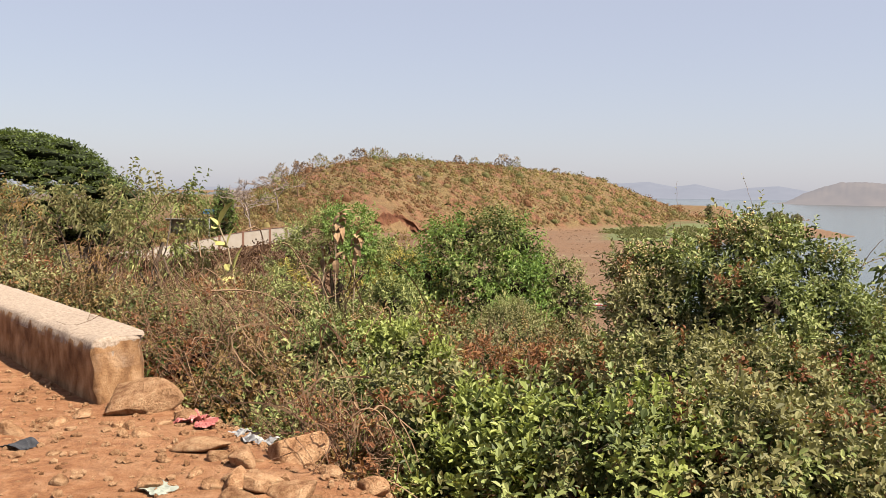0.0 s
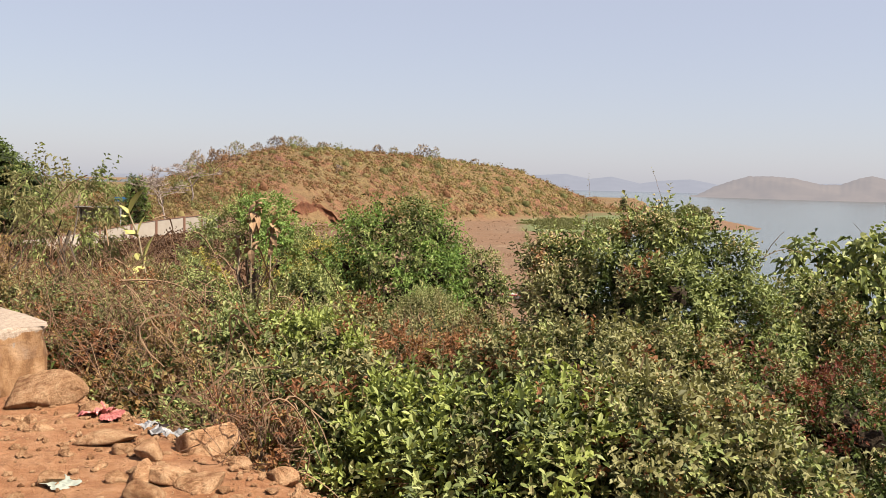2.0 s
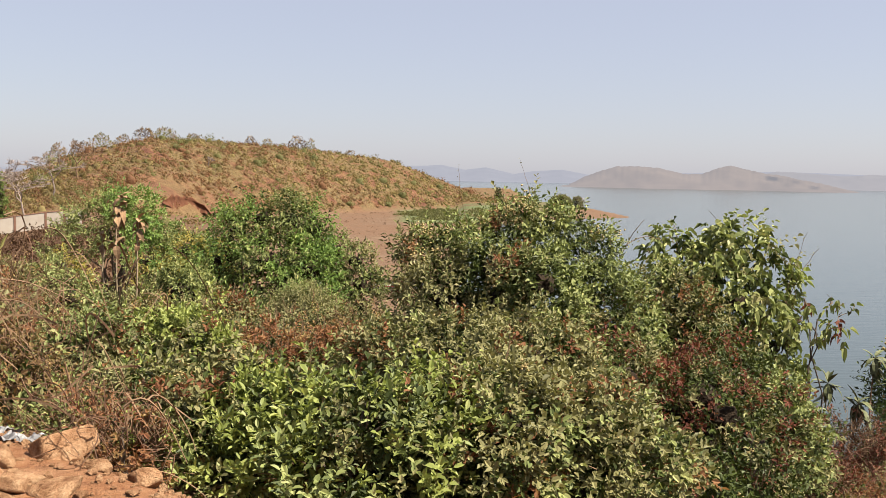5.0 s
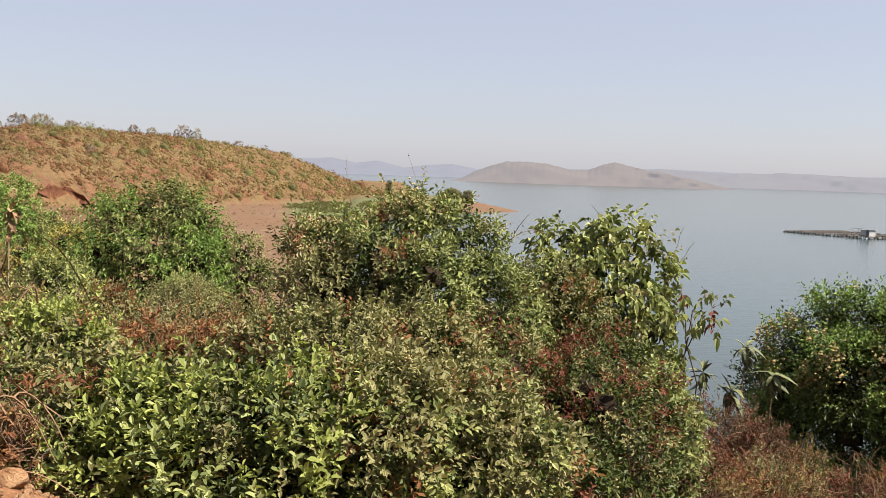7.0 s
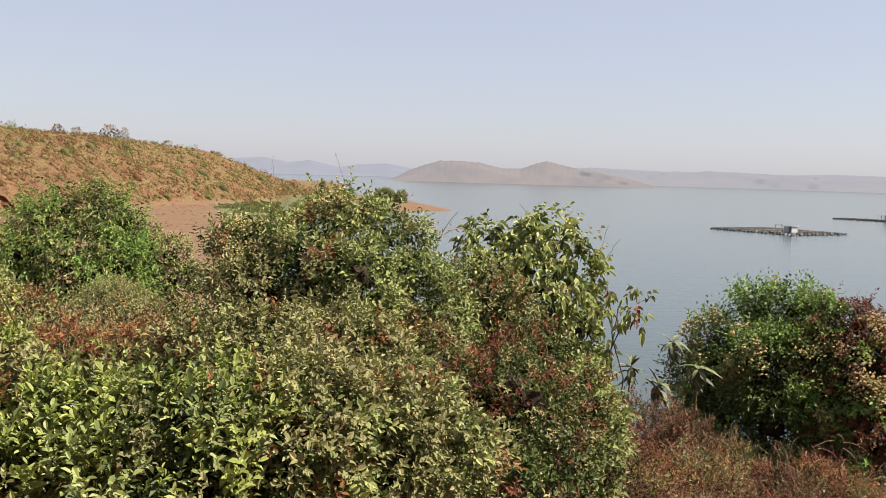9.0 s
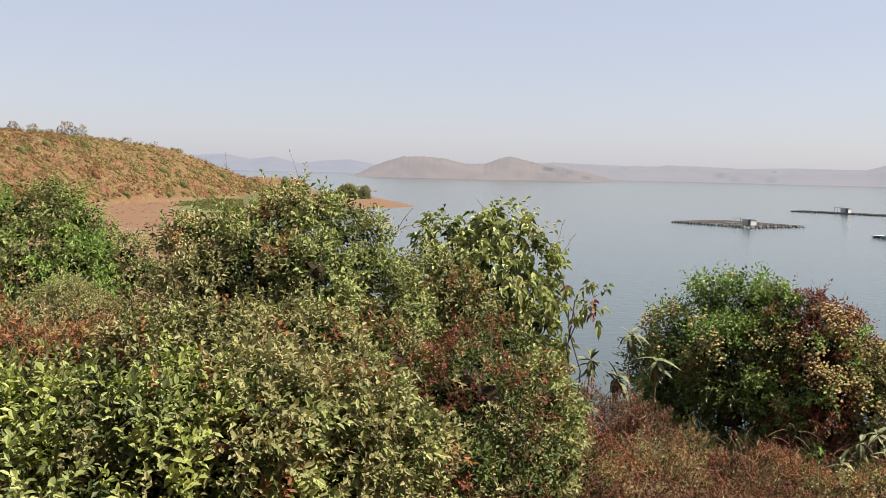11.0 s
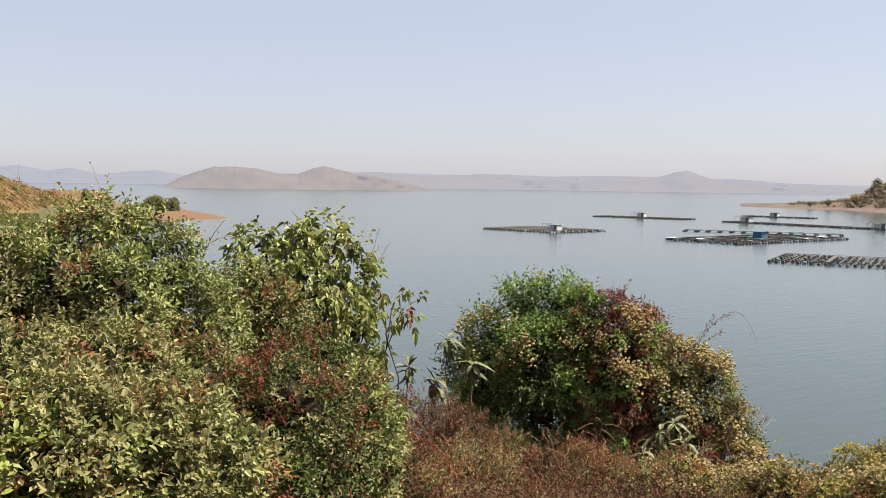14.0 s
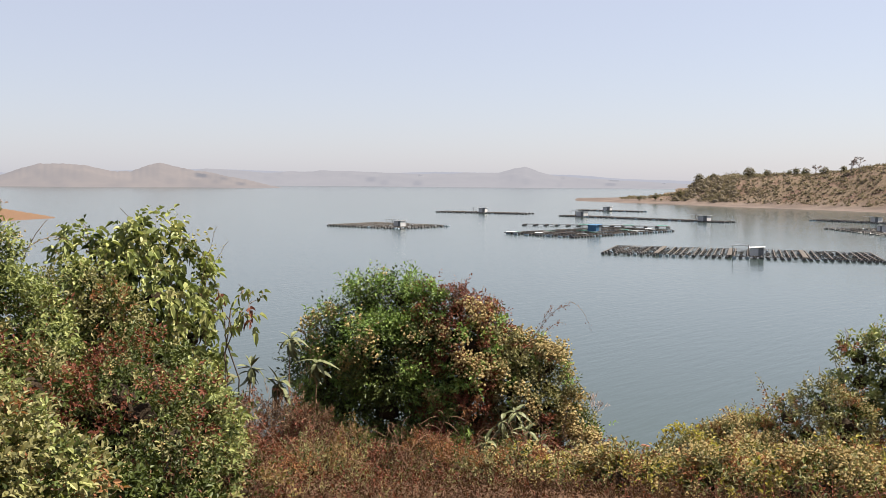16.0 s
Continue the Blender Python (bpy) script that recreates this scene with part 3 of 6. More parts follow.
    grow = np.maximum(grow * (1 - 0.8 * path), 0.4 * smooth(aa, 57, 60) * (aa < 140) * smooth(z, WATER + 1.5, WATER + 3.5) * (rr > 300))
    gc = np.stack([grow] * 3 + [np.ones_like(grow)], -1).astype(np.float32)
    at = g.data.color_attributes.new("growth", "FLOAT_COLOR", "POINT")
    at.data.foreach_set("color", gc.ravel())
    return g


build_ground()


def build_water():
    r = np.concatenate([[0.0], np.geomspace(20, 4700, 40)])
    az = np.radians(np.arange(0, 360, 3.0))
    A, Rr = np.meshgrid(az, r, indexing="ij")
    vs = np.stack([np.sin(A) * Rr, np.cos(A) * Rr, np.full_like(A, WATER)], -1).reshape(-1, 3)
    i = np.arange(A.size).reshape(A.shape)
    j = np.roll(i, -1, 0)
    f = np.stack([i[:, :-1], i[:, 1:], j[:, 1:], j[:, :-1]], -1).reshape(-1, 4)
    tagged(mesh_obj("water", vs, f, water_mat(), smooth=True), "calm blue-grey lake water with fine ripples", "lake", kind="structure")


build_water()


def far_ridge(name, label, az0, az1, r, tops, material, rough, seed, depth=0.25):
    """A far range of hills: a crest at the heights given (azimuth, elevation), falling to the water on both sides."""
    az = np.arange(az0, az1 + 1e-6, 0.1)
    at, el = [t[0] for t in tops], [t[1] for t in tops]
    h = EYE + r * (1 + depth) * np.tan(np.radians(np.interp(az, at, el)))
    ln, lf, lw = Lumps(seed, 0.9), Lumps(seed + 1, 6.0), Lumps(seed + 2, 2.2)
    rows = []
    v3 = np.stack([az, az * 0, az * 0], -1)
    for k, t in enumerate(np.linspace(0, 1, 9)):
        up = math.sin(t * math.pi / 2) if t < 0.99 else 1.0
        rr = r * (1 + depth * t) * (1 + 0.05 * ln(v3 * 0.8) * (1 - t) + 0.015 * lw(v3 + t * 5) * (0 < t < 1))
        zz = WATER - 1 + (np.maximum(h, WATER) - WATER + 1) * up * (1 + 0.12 * lw(v3 + t * 9) * (0 < t < 1)) + rough * (lf(v3 + t) + 0.7 * lf(v3 * 4.3) + 0.5 * lf(v3 * 11.0)) * (t > 0.3)
        rows.append(np.stack([np.sin(np.radians(az)) * rr, np.cos(np.radians(az)) * rr, zz], -1))
    b = rows[-1].copy() * [1.2, 1.2, 1]
    b[:, 2] = WATER - 5
    rows.append(b)
    vs = np.stack(rows, 1)
    i = np.arange(vs.shape[0] * vs.shape[1]).reshape(vs.shape[:2])
    f = np.stack([i[:-1, :-1], i[1:, :-1], i[1:, 1:], i[:-1, 1:]], -1).reshape(-1, 4)
    tagged(mesh_obj(name, vs.reshape(-1, 3), f, material, smooth=True), label, "hills", kind="structure")


# Glow colour mixed into the far hills as painted haze.
HAZE_GLOW = (0.190, 0.189, 0.210)
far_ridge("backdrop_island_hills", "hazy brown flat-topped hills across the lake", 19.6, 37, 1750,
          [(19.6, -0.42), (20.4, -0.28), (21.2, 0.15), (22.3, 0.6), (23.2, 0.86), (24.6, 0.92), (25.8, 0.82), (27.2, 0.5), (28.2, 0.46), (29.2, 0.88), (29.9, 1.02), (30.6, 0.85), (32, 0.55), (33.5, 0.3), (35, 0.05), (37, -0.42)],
          distance_mat("haze_near_hills", (0.13, 0.10, 0.075), tuple(0.92 * c for c in HAZE_GLOW), 0.6), 1.3, 11, 0.1)
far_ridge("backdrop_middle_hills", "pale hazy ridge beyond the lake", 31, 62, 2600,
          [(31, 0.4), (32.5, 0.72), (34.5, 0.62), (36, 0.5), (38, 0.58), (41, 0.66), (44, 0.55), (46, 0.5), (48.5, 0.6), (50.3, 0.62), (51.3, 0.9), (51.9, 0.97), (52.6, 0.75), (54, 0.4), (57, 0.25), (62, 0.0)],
          distance_mat("haze_middle_hills", (0.15, 0.14, 0.13), tuple(0.93 * c for c in HAZE_GLOW), 0.82), 0.8, 21, 0.12)
far_ridge("backdrop_far_hills", "faint grey far hills paled by a painted glowing haze", -40, 80, 3500,
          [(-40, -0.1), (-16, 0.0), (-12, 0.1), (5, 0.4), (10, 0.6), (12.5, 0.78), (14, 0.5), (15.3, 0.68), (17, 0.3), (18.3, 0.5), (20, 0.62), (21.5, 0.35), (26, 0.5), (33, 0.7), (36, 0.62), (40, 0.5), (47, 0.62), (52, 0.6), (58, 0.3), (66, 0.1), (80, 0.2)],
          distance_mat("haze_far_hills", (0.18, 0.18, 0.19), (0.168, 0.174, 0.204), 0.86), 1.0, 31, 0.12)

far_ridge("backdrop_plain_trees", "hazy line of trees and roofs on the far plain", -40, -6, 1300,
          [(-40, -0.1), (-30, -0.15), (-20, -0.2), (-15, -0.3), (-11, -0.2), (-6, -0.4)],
          distance_mat("haze_plain", (0.07, 0.075, 0.05), tuple(0.85 * c for c in HAZE_GLOW), 0.6), 3.0, 41, 0.05)


# ---- plants ----
def stuff(name, vf, o, material, parent, label=""):
    return tagged(mesh_obj(name, vf[0] - np.asarray(o), vf[1], material, parent, label), kind="stuff")


def rel(vf, o):
    return vf[0] - np.asarray(o), vf[1]


def limbs_pairs(a, b, g, r):
    k = 4
    t = np.linspace(0, 1, k)[None, :, None]
    d = (b - a)[:, None]
    ln = np.linalg.norm(d, axis=2)[..., None]
    path = a[:, None] + d * t + g.normal(size=(len(a), 1, 3)) * ln * 0.12 * np.sin(t * np.pi) + g.normal(size=(len(a), k, 3)) * ln * 0.03
    return tubes(path, np.broadcast_to(np.linspace(r, r * 0.3, k), (len(a), k)), 3)


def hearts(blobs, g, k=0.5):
    """Rough lumps inside every lobe of a crown, coloured near black to stand in for shade."""
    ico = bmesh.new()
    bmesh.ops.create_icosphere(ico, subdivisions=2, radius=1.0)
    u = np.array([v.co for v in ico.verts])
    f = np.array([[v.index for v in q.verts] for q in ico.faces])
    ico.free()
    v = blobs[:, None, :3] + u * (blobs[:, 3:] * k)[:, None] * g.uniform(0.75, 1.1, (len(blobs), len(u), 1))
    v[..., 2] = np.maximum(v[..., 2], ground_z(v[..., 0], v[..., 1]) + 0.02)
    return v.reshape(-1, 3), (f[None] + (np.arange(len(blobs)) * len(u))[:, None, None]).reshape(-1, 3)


def stacked_lobes(tops, r, z_low, g, tall=0.9, grow=1.08, step=1.15, lean=0.25):
    """Lobes of a crown (x, y, z, rx, ry, rz): one under every top given (azimuth, elevation, half width, set back), and more below it, each
    a little wider and nearer, down to z_low."""
    out = []
    for az, el, half, back in tops:
        rr, top, h, a = r + back, EYE + (r + back) * math.tan(radians(el)), half, az
        for _ in range(12):
            hz = h * tall
            c = polar(a, rr)
            out.append((c.x, c.y, top - hz, h, h * g.uniform(0.8, 1.05), hz))
            top -= hz * step
            if top - hz * 0.6 < z_low:
                break
            h *= grow * g.uniform(0.85, 1.1)
            rr -= lean * h * g.uniform(0.2, 1.2)
            a += math.degrees(g.normal() * 0.22 * h / rr)
    return np.array(out)


def tuft_points(blobs, size, g, low=-0.35, gaps=0.14, rough=0.14):
    """Where the leafy tufts sit: evenly over the open skin of the lobes, with the ways that they face; some are missing."""
    ps, ds = [], []
    for i, b in enumerate(blobs):
        ra, rb, rc = b[3:]
        area = 4 * math.pi * (((ra * rb) ** 1.6 + (ra * rc) ** 1.6 + (rb * rc) ** 1.6) / 3) ** (1 / 1.6)
        n = max(int(area / (size * size)), 6)
        k = np.arange(n) + 0.5
        z = 1 - 2 * k / n
        ph = k * 2.39996 + g.uniform(0, 6.28)
        s = np.sqrt(1 - z * z)
        d = norm(np.stack([s * np.cos(ph), s * np.sin(ph), z], -1) + g.normal(size=(n, 3)) * 0.5 / math.sqrt(n))
        d = d[d[:, 2] > low]
        q = b[:3] + d * b[3:] * (1 + rough * Lumps(int(g.integers(1e6)), 3.0)(d) + g.uniform(-0.12, 0.09, len(d)))[:, None]
        ok = np.ones(len(q), bool)
        for j, o in enumerate(blobs):
            if j != i:
                ok &= (((q - o[:3]) / o[3:]) ** 2).sum(1) > 0.74
        ps.append(q[ok])
        ds.append(norm(d / b[3:])[ok])
    p, d = np.concatenate(ps), np.concatenate(ds)
    v = Lumps(int(g.integers(1e6)), 2.1 / size, 9)(p)
    keep = v > np.quantile(v, gaps)
    p, d = p[keep], d[keep]
    gr = ground_z(p[:, 0], p[:, 1])
    keep = p[:, 2] > gr - 0.1
    p, d, gr = p[keep], d[keep], gr[keep]
    p[:, 2] = np.maximum(p[:, 2], gr + 0.05)
    return p, d


def plant(name, label, category, az, r, half, top_el, leaf, mat, density=1.0, group="", per=7, ratio=0.45, tops=None, flowers=0, fmat=None, fsize=0.05,
          trunk=0.05, droop=0.1, lift=0.35, second=None, third=None, bare=0, seed=0, clear=0.0, fold=0.25, wild=0.4, stems=4, twig=1.0, tuft=None, gaps=0.22,
          tall=0.9, lobes=5, ragged=0.08, heart=0.54, span=None, lean=0.25, bunch=0.62):
    """A bush or small tree: stems, a crown of lobes set with leafy tufts, perhaps a second and third kind of leaf, flowers and bare twigs.
    tops: the lobes' (azimuth, elevation, half width, set back); without it a low dome. clear: height under the crown that stays free of leaves."""
    g = np.random.default_rng(seed + int(abs(az) * 97) + int(r * 31))
    c = polar(az, r)
    z0 = gz(c.x, c.y)
    zt = max(EYE + r * math.tan(radians(top_el)), z0 + 0.3 + 0.35 * half)
    if tops is None:
        top_el = math.degrees(math.atan((zt - EYE) / r))
        tops = [(az, top_el, half * 0.55, 0.0)]
        for i in range(lobes):
            q = (i + 0.5) / lobes * 2 - 1
            k = half * g.uniform(0.36, 0.5)
            drop = (zt - z0) * (0.04 + 0.42 * abs(q) ** 1.7) * g.uniform(0.8, 1.3)
            tops.append((az + math.degrees(q * (half - k * 0.8) / r), math.degrees(math.atan((zt - drop - EYE) / r)), k, g.uniform(-0.5, 0.35) * half))
    blobs = stacked_lobes(tops, r, z0 + clear, g, tall, lean=lean)
    o3 = np.array([c.x, c.y, z0 - 0.05])
    root = thing(name, label, category, group, at=o3)
    size = tuft or max(leaf * 2.7, half * 0.11)
    p, out = tuft_points(blobs, size, g, gaps=gaps)
    m = max(int(density * 1.65 * size * size / (leaf * leaf * ratio * 0.6 * per) + 0.5), 1)
    tone = g.random(len(p))
    p, out, tone = np.repeat(p, m, 0), np.repeat(out, m, 0), np.repeat(tone, m)
    n = len(p)
    p = p + g.normal(size=(n, 3)) * size * 0.24 - out * size * 0.2
    out = norm(out + g.normal(size=(n, 3)) * 0.3)
    far = g.random(n) < ragged
    p[far] += (out[far] + np.array([0, 0, 0.5])) * (g.random(far.sum()) ** 2 * 0.3 * min(half, 0.9))[:, None]
    cc = blobs[:, :3].mean(0)
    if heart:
        # Near-black lumps: their colour stands in for shade within the crown.
        stuff("shade_core", hearts(blobs[blobs[:, 3] >= min(0.45, blobs[:, 3].max())], g, heart * 0.7), o3, CORE_SHADE, root, "near-black lumps that paint shade inside the crown")
        # Inner leaves take the dark green, so their shade is painted on.
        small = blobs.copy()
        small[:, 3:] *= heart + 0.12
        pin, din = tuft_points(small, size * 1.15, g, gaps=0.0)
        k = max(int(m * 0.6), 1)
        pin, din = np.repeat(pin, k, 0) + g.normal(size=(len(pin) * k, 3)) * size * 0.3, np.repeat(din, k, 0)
        stuff("inner_foliage", sprigs(pin, din, g, per, size * 1.1, leaf * 1.1, ratio, lift=lift, droop=droop, wild=0.9), o3, DARK, root, "inner leaves in a darker green that paints shade")
    kw = dict(lift=lift, droop=droop, fold=fold, wild=wild, fine=r < 11 or (r < 18 and leaf > 0.12))
    sp = span or size * 0.95
    kind = np.zeros(n, int)
    if second:
        v = Lumps(seed + 5, 2.6 / max(half, 0.6))(p) + (tone - 0.5) * 0.5
        kind[v > np.quantile(v, 1 - second[2])] = 1
    if third:
        kind[(tone * 7.3) % 1 < third[2]] = 2
    stuff("foliage", sprigs(p[kind == 0], out[kind == 0], g, per, sp, leaf, ratio, **kw), o3, mat, root)
    if second:
        stuff("mixed_foliage", sprigs(p[kind == 1], out[kind == 1], g, per, sp, second[0], ratio, **kw), o3, second[1], root, "leaves of another colour in patches")
    if third and (kind == 2).any():
        stuff("dead_foliage", sprigs(p[kind == 2], out[kind == 2], g, per, sp, third[0], ratio, **kw), o3, third[1], root, "scattered dry leaves")
    if clear:
        foot = o3 + np.array([0, 0, clear * 0.25])
        mesh_obj("trunk", *rel(limbs(o3, (o3 + np.array([0, 0, clear * 1.2]))[None], g, trunk, trunk * 0.7, 7, 0.05, 8), o3), BARK, root)
        for b in blobs[g.permutation(len(blobs))[:max(stems, 4)]]:
            mesh_obj("branch", *rel(limbs(foot, b[None, :3], g, trunk * 0.55, 0.012, 8, 0.12), o3), BARK, root)
    else:
        for b in blobs[g.permutation(len(blobs))[:stems]]:
            mesh_obj("stem", *rel(limbs(o3 + g.normal(size=3) * [0.12, 0.12, 0] * half, b[None, :3] + [[0, 0, b[5] * 0.5]], g, trunk * 0.6, 0.008, 7, 0.1), o3), BARK, root)
    tw = p[g.choice(n, min(n, int(40 * half * twig)), replace=False)]
    ends = tw + norm(tw - cc) * 0.2 * half * g.random((len(tw), 1)) ** 2
    stuff("brushwood", limbs_pairs(tw + (cc - tw) * 0.3, ends, g, 0.005 + leaf * 0.03), o3, TWIG, root)
    if bare:
        q = p[p[:, 2] > np.quantile(p[:, 2], 0.6)]
        q = q[g.choice(len(q), bare)]
        e = q + norm(q - cc + np.array([0, 0, half * 0.5]) + g.normal(size=q.shape) * 0.4 * half) * half * g.uniform(0.12, 0.34, (bare, 1))
        stuff("dry_brushwood", limbs_pairs(q, e, g, 0.003 + 0.0004 * r), o3, TWIG, root)
    if flowers:
        q = p + out * size * 0.6
        q = q[q[:, 2] > np.quantile(q[:, 2], 0.2)]
        v = Lumps(seed + 9, 5.0 / half)(q) + g.normal(size=len(q)) * 0.06
        q = q[v > np.quantile(v, bunch)]
        q = q[g.choice(len(q), min(flowers, len(q)), replace=False)]
        stuff("blossom", flower_heads(q, g, fsize), o3, fmat or FLOWER, root, "cream flower tufts")
    return root


# near thicket along the road's edge: (azimuth, distance, half width, top elevation, kind)
T = "thicket below the road"
NEAR = [(-8.2, 6.9, 0.5, -14.2, "d"), (-5.6, 6.3, 0.45, -15.4, "d"), (-4.0, 7.3, 0.8, -11.6, "m"), (0.8, 6.9, 0.8, -12.0, "m"), (4.4, 6.4, 0.7, -12.4, "l"), (9.0, 6.2, 0.75, -12.6, "l"), (13.4, 6.5, 0.8, -12.4, "m"),
        (18.0, 6.9, 0.95, -11.6, "o"), (23.0, 7.4, 0.9, -12.6, "o"), (28.3, 8.4, 0.8, -16.2, "g"), (33.0, 9.4, 0.6, -15.4, "g"),
        (-7.5, 9.8, 1.0, -8.4, "o"), (-2.6, 9.8, 1.0, -8.4, "m"), (2.4, 10.6, 1.0, -9.4, "r"), (6.6, 10.4, 0.95, -9.6, "r"), (9.6, 9.6, 0.6, -9.3, "o"),
        (14.6, 9.2, 1.0, -8.6, "o"), (19.6, 9.6, 1.05, -8.4, "o"), (24.6, 10.4, 1.0, -9.6, "r2"), (29.5, 11.4, 1.1, -10.2, "r2")]
for az, r, half, el, kind in NEAR:
    if kind == "m":
        plant("lantana_bush", "yellow-green lantana bush with small pointed leaves below the road", "bush", az, r, half, el, 0.066, OLIVE, 1.0, T, ratio=0.52, flowers=8, second=(0.066, LIME, 0.4), third=(0.06, RUST, 0.12), seed=1)
    elif kind == "d":
        plant("dry_bush", "low dead bush of thin brown twigs", "bush", az, r, half, el, 0.045, RUST, 0.3, T, second=(0.05, GREEN, 0.3), third=(0.045, DRY, 0.2), seed=44, bare=90, twig=9.0, ragged=0.4, heart=0)
    elif kind == "l":
        plant("lantana_bush", "bright fresh-green leafy bush below the road", "bush", az, r, half, el, 0.078, LIME, 1.0, T, ratio=0.48, second=(0.07, GREEN, 0.35), third=(0.06, OLIVE, 0.15), seed=2, lift=0.8)
    elif kind == "o":
        plant("lantana_bush", "olive-green sunlit bush with dusty leaves below the road", "bush", az, r, half, el, 0.066, OLIVE, 1.0, T, ratio=0.5, flowers=22, second=(0.066, GREEN, 0.35), third=(0.06, RUST, 0.1), seed=3, gaps=0.2)
    elif kind == "g":
        # The dark main leaf puts half shade into this bush by colour.
        plant("lantana_bush", "green bush on the slope, its half shade painted as dark leaves", "bush", az, r, half, el, 0.07, DARK, 0.85, T, ratio=0.52, flowers=30, second=(0.066, OLIVE, 0.36), third=(0.06, RED, 0.12), seed=3, gaps=0.48, heart=0.56)
    elif kind == "r":
        plant("dry_bush", "half-dry bush with red-brown twigs and thin leaves", "bush", az, r, half, el, 0.055, RUST, 0.55, T, second=(0.06, OLIVE, 0.2), third=(0.05, DRY, 0.2), seed=4, bare=90, twig=5.0)
    else:
        # Dark leaves stand in for the shadow pocket under the tall bushes.
        plant("lantana_bush", "bush with shade painted as dark leaves, red ones among them", "bush", az, r, half, el, 0.07, DARK, 0.7, T, flowers=20, second=(0.065, RED, 0.34), third=(0.07, OLIVE, 0.2), seed=5, gaps=0.5, lean=-0.2, heart=0.56)

# the tall bushes before the lake
B = "tall bushes on the slope"
plant("tall_bush", "tall dense bush with dusty green leaves and cream flower tufts", "bush", 15.0, 12.9, 1.4, -2.6, 0.088, OLIVE, 1.4, B, flowers=130, fsize=0.11, bunch=0.88, second=(0.09, GREEN, 0.4), third=(0.07, RUST, 0.07), seed=6, bare=22, trunk=0.09, gaps=0.32, lean=-0.08, heart=0.52,
      tops=[(11.8, -3.5, 0.34, 0.0), (13.6, -3.9, 0.4, 0.3), (15.4, -2.9, 0.42, -0.1), (16.6, -3.6, 0.5, -0.5), (13.0, -5.4, 0.5, -0.5)])
plant("tall_bush", "tall dense bush of dusty leaves with thin bare shoots", "bush", 19.2, 12.9, 1.3, -1.5, 0.085, OLIVE, 1.4, B, flowers=110, fsize=0.11, bunch=0.88, second=(0.085, GREEN, 0.4), third=(0.07, RUST, 0.08), seed=63, bare=26, trunk=0.08, gaps=0.32, lean=-0.08, heart=0.52,
      tops=[(17.3, -1.75, 0.36, 0.2), (19.2, -1.4, 0.4, 0.0), (20.9, -2.0, 0.36, 0.3), (22.2, -3.0, 0.36, 0.1), (19.5, -4.2, 0.55, -0.7), (23.2, -5.2, 0.34, -0.1)])
plant("tall_bush", "dense bush of dark green leaves with red ones beneath", "bush", 24.6, 13.6, 0.8, -6.2, 0.085, GREEN, 0.95, B, flowers=30, second=(0.08, RED, 0.22), seed=7, gaps=0.45, lean=-0.15, heart=0.56)
plant("drooping_bush", "tall bush with large drooping bright green leaves", "bush", 29.8, 15.7, 1.5, -2.3, 0.145, GREEN, 1.0, B, per=5, ratio=0.6, droop=0.5, lift=0.1, second=(0.15, LIME, 0.3), third=(0.11, OLIVE, 0.12), seed=8, bare=8, trunk=0.09, gaps=0.2, tuft=0.3, span=0.24, heart=0.42, lean=-0.1,
      tops=[(27.2, -2.8, 0.38, 0.1), (28.6, -4.2, 0.5, -0.4), (30.3, -2.3, 0.42, 0.1), (31.6, -2.8, 0.4, 0.0), (32.9, -3.9, 0.36, 0.2), (31.2, -5.0, 0.6, -0.5)])
plant("tall_bush", "dense bush with small dusty leaves climbing the drooping one", "bush", 26.6, 15.0, 0.9, -4.6, 0.085, OLIVE, 1.0, B, second=(0.085, GREEN, 0.35), third=(0.08, RUST, 0.1), seed=12, flowers=20, gaps=0.22, lean=-0.1,
      tops=[(25.6, -5.8, 0.34, 0.0), (27.0, -5.0, 0.42, -0.4), (28.6, -6.6, 0.5, -0.7)])
plant("leaning_branch", "leaning branch with hanging grey-green leaves", "bush", 34.6, 15.5, 0.6, -6.6, 0.13, GREEN, 0.35, B, per=5, ratio=0.6, droop=0.7, lift=0.0, third=(0.12, RED, 0.2), seed=9, bare=14, ragged=0.1, heart=0, clear=2.7, trunk=0.014, tuft=0.24, span=0.2, twig=0.6,
      tops=[(34.3, -7.0, 0.22, 0.0), (35.5, -7.0, 0.2, 0.1), (36.6, -6.7, 0.2, 0.1)], tall=0.7, lean=0.0)
# This bush too has its shade painted through the dark leaf.
plant("tall_bush", "dense bush low on the slope, shade painted as dark leaves, some red", "bush", 30.5, 13.6, 1.5, -9.0, 0.09, DARK, 0.7, B, flowers=60, second=(0.085, RED, 0.32), third=(0.09, OLIVE, 0.2), seed=10, gaps=0.5, lean=-0.2, heart=0.56)
plant("tall_bush", "leafy green bush at the end of the thicket", "bush", 33.6, 12.4, 0.7, -11.6, 0.09, GREEN, 0.95, B, flowers=30, second=(0.08, OLIVE, 0.35), third=(0.08, RED, 0.12), seed=11, gaps=0.25)

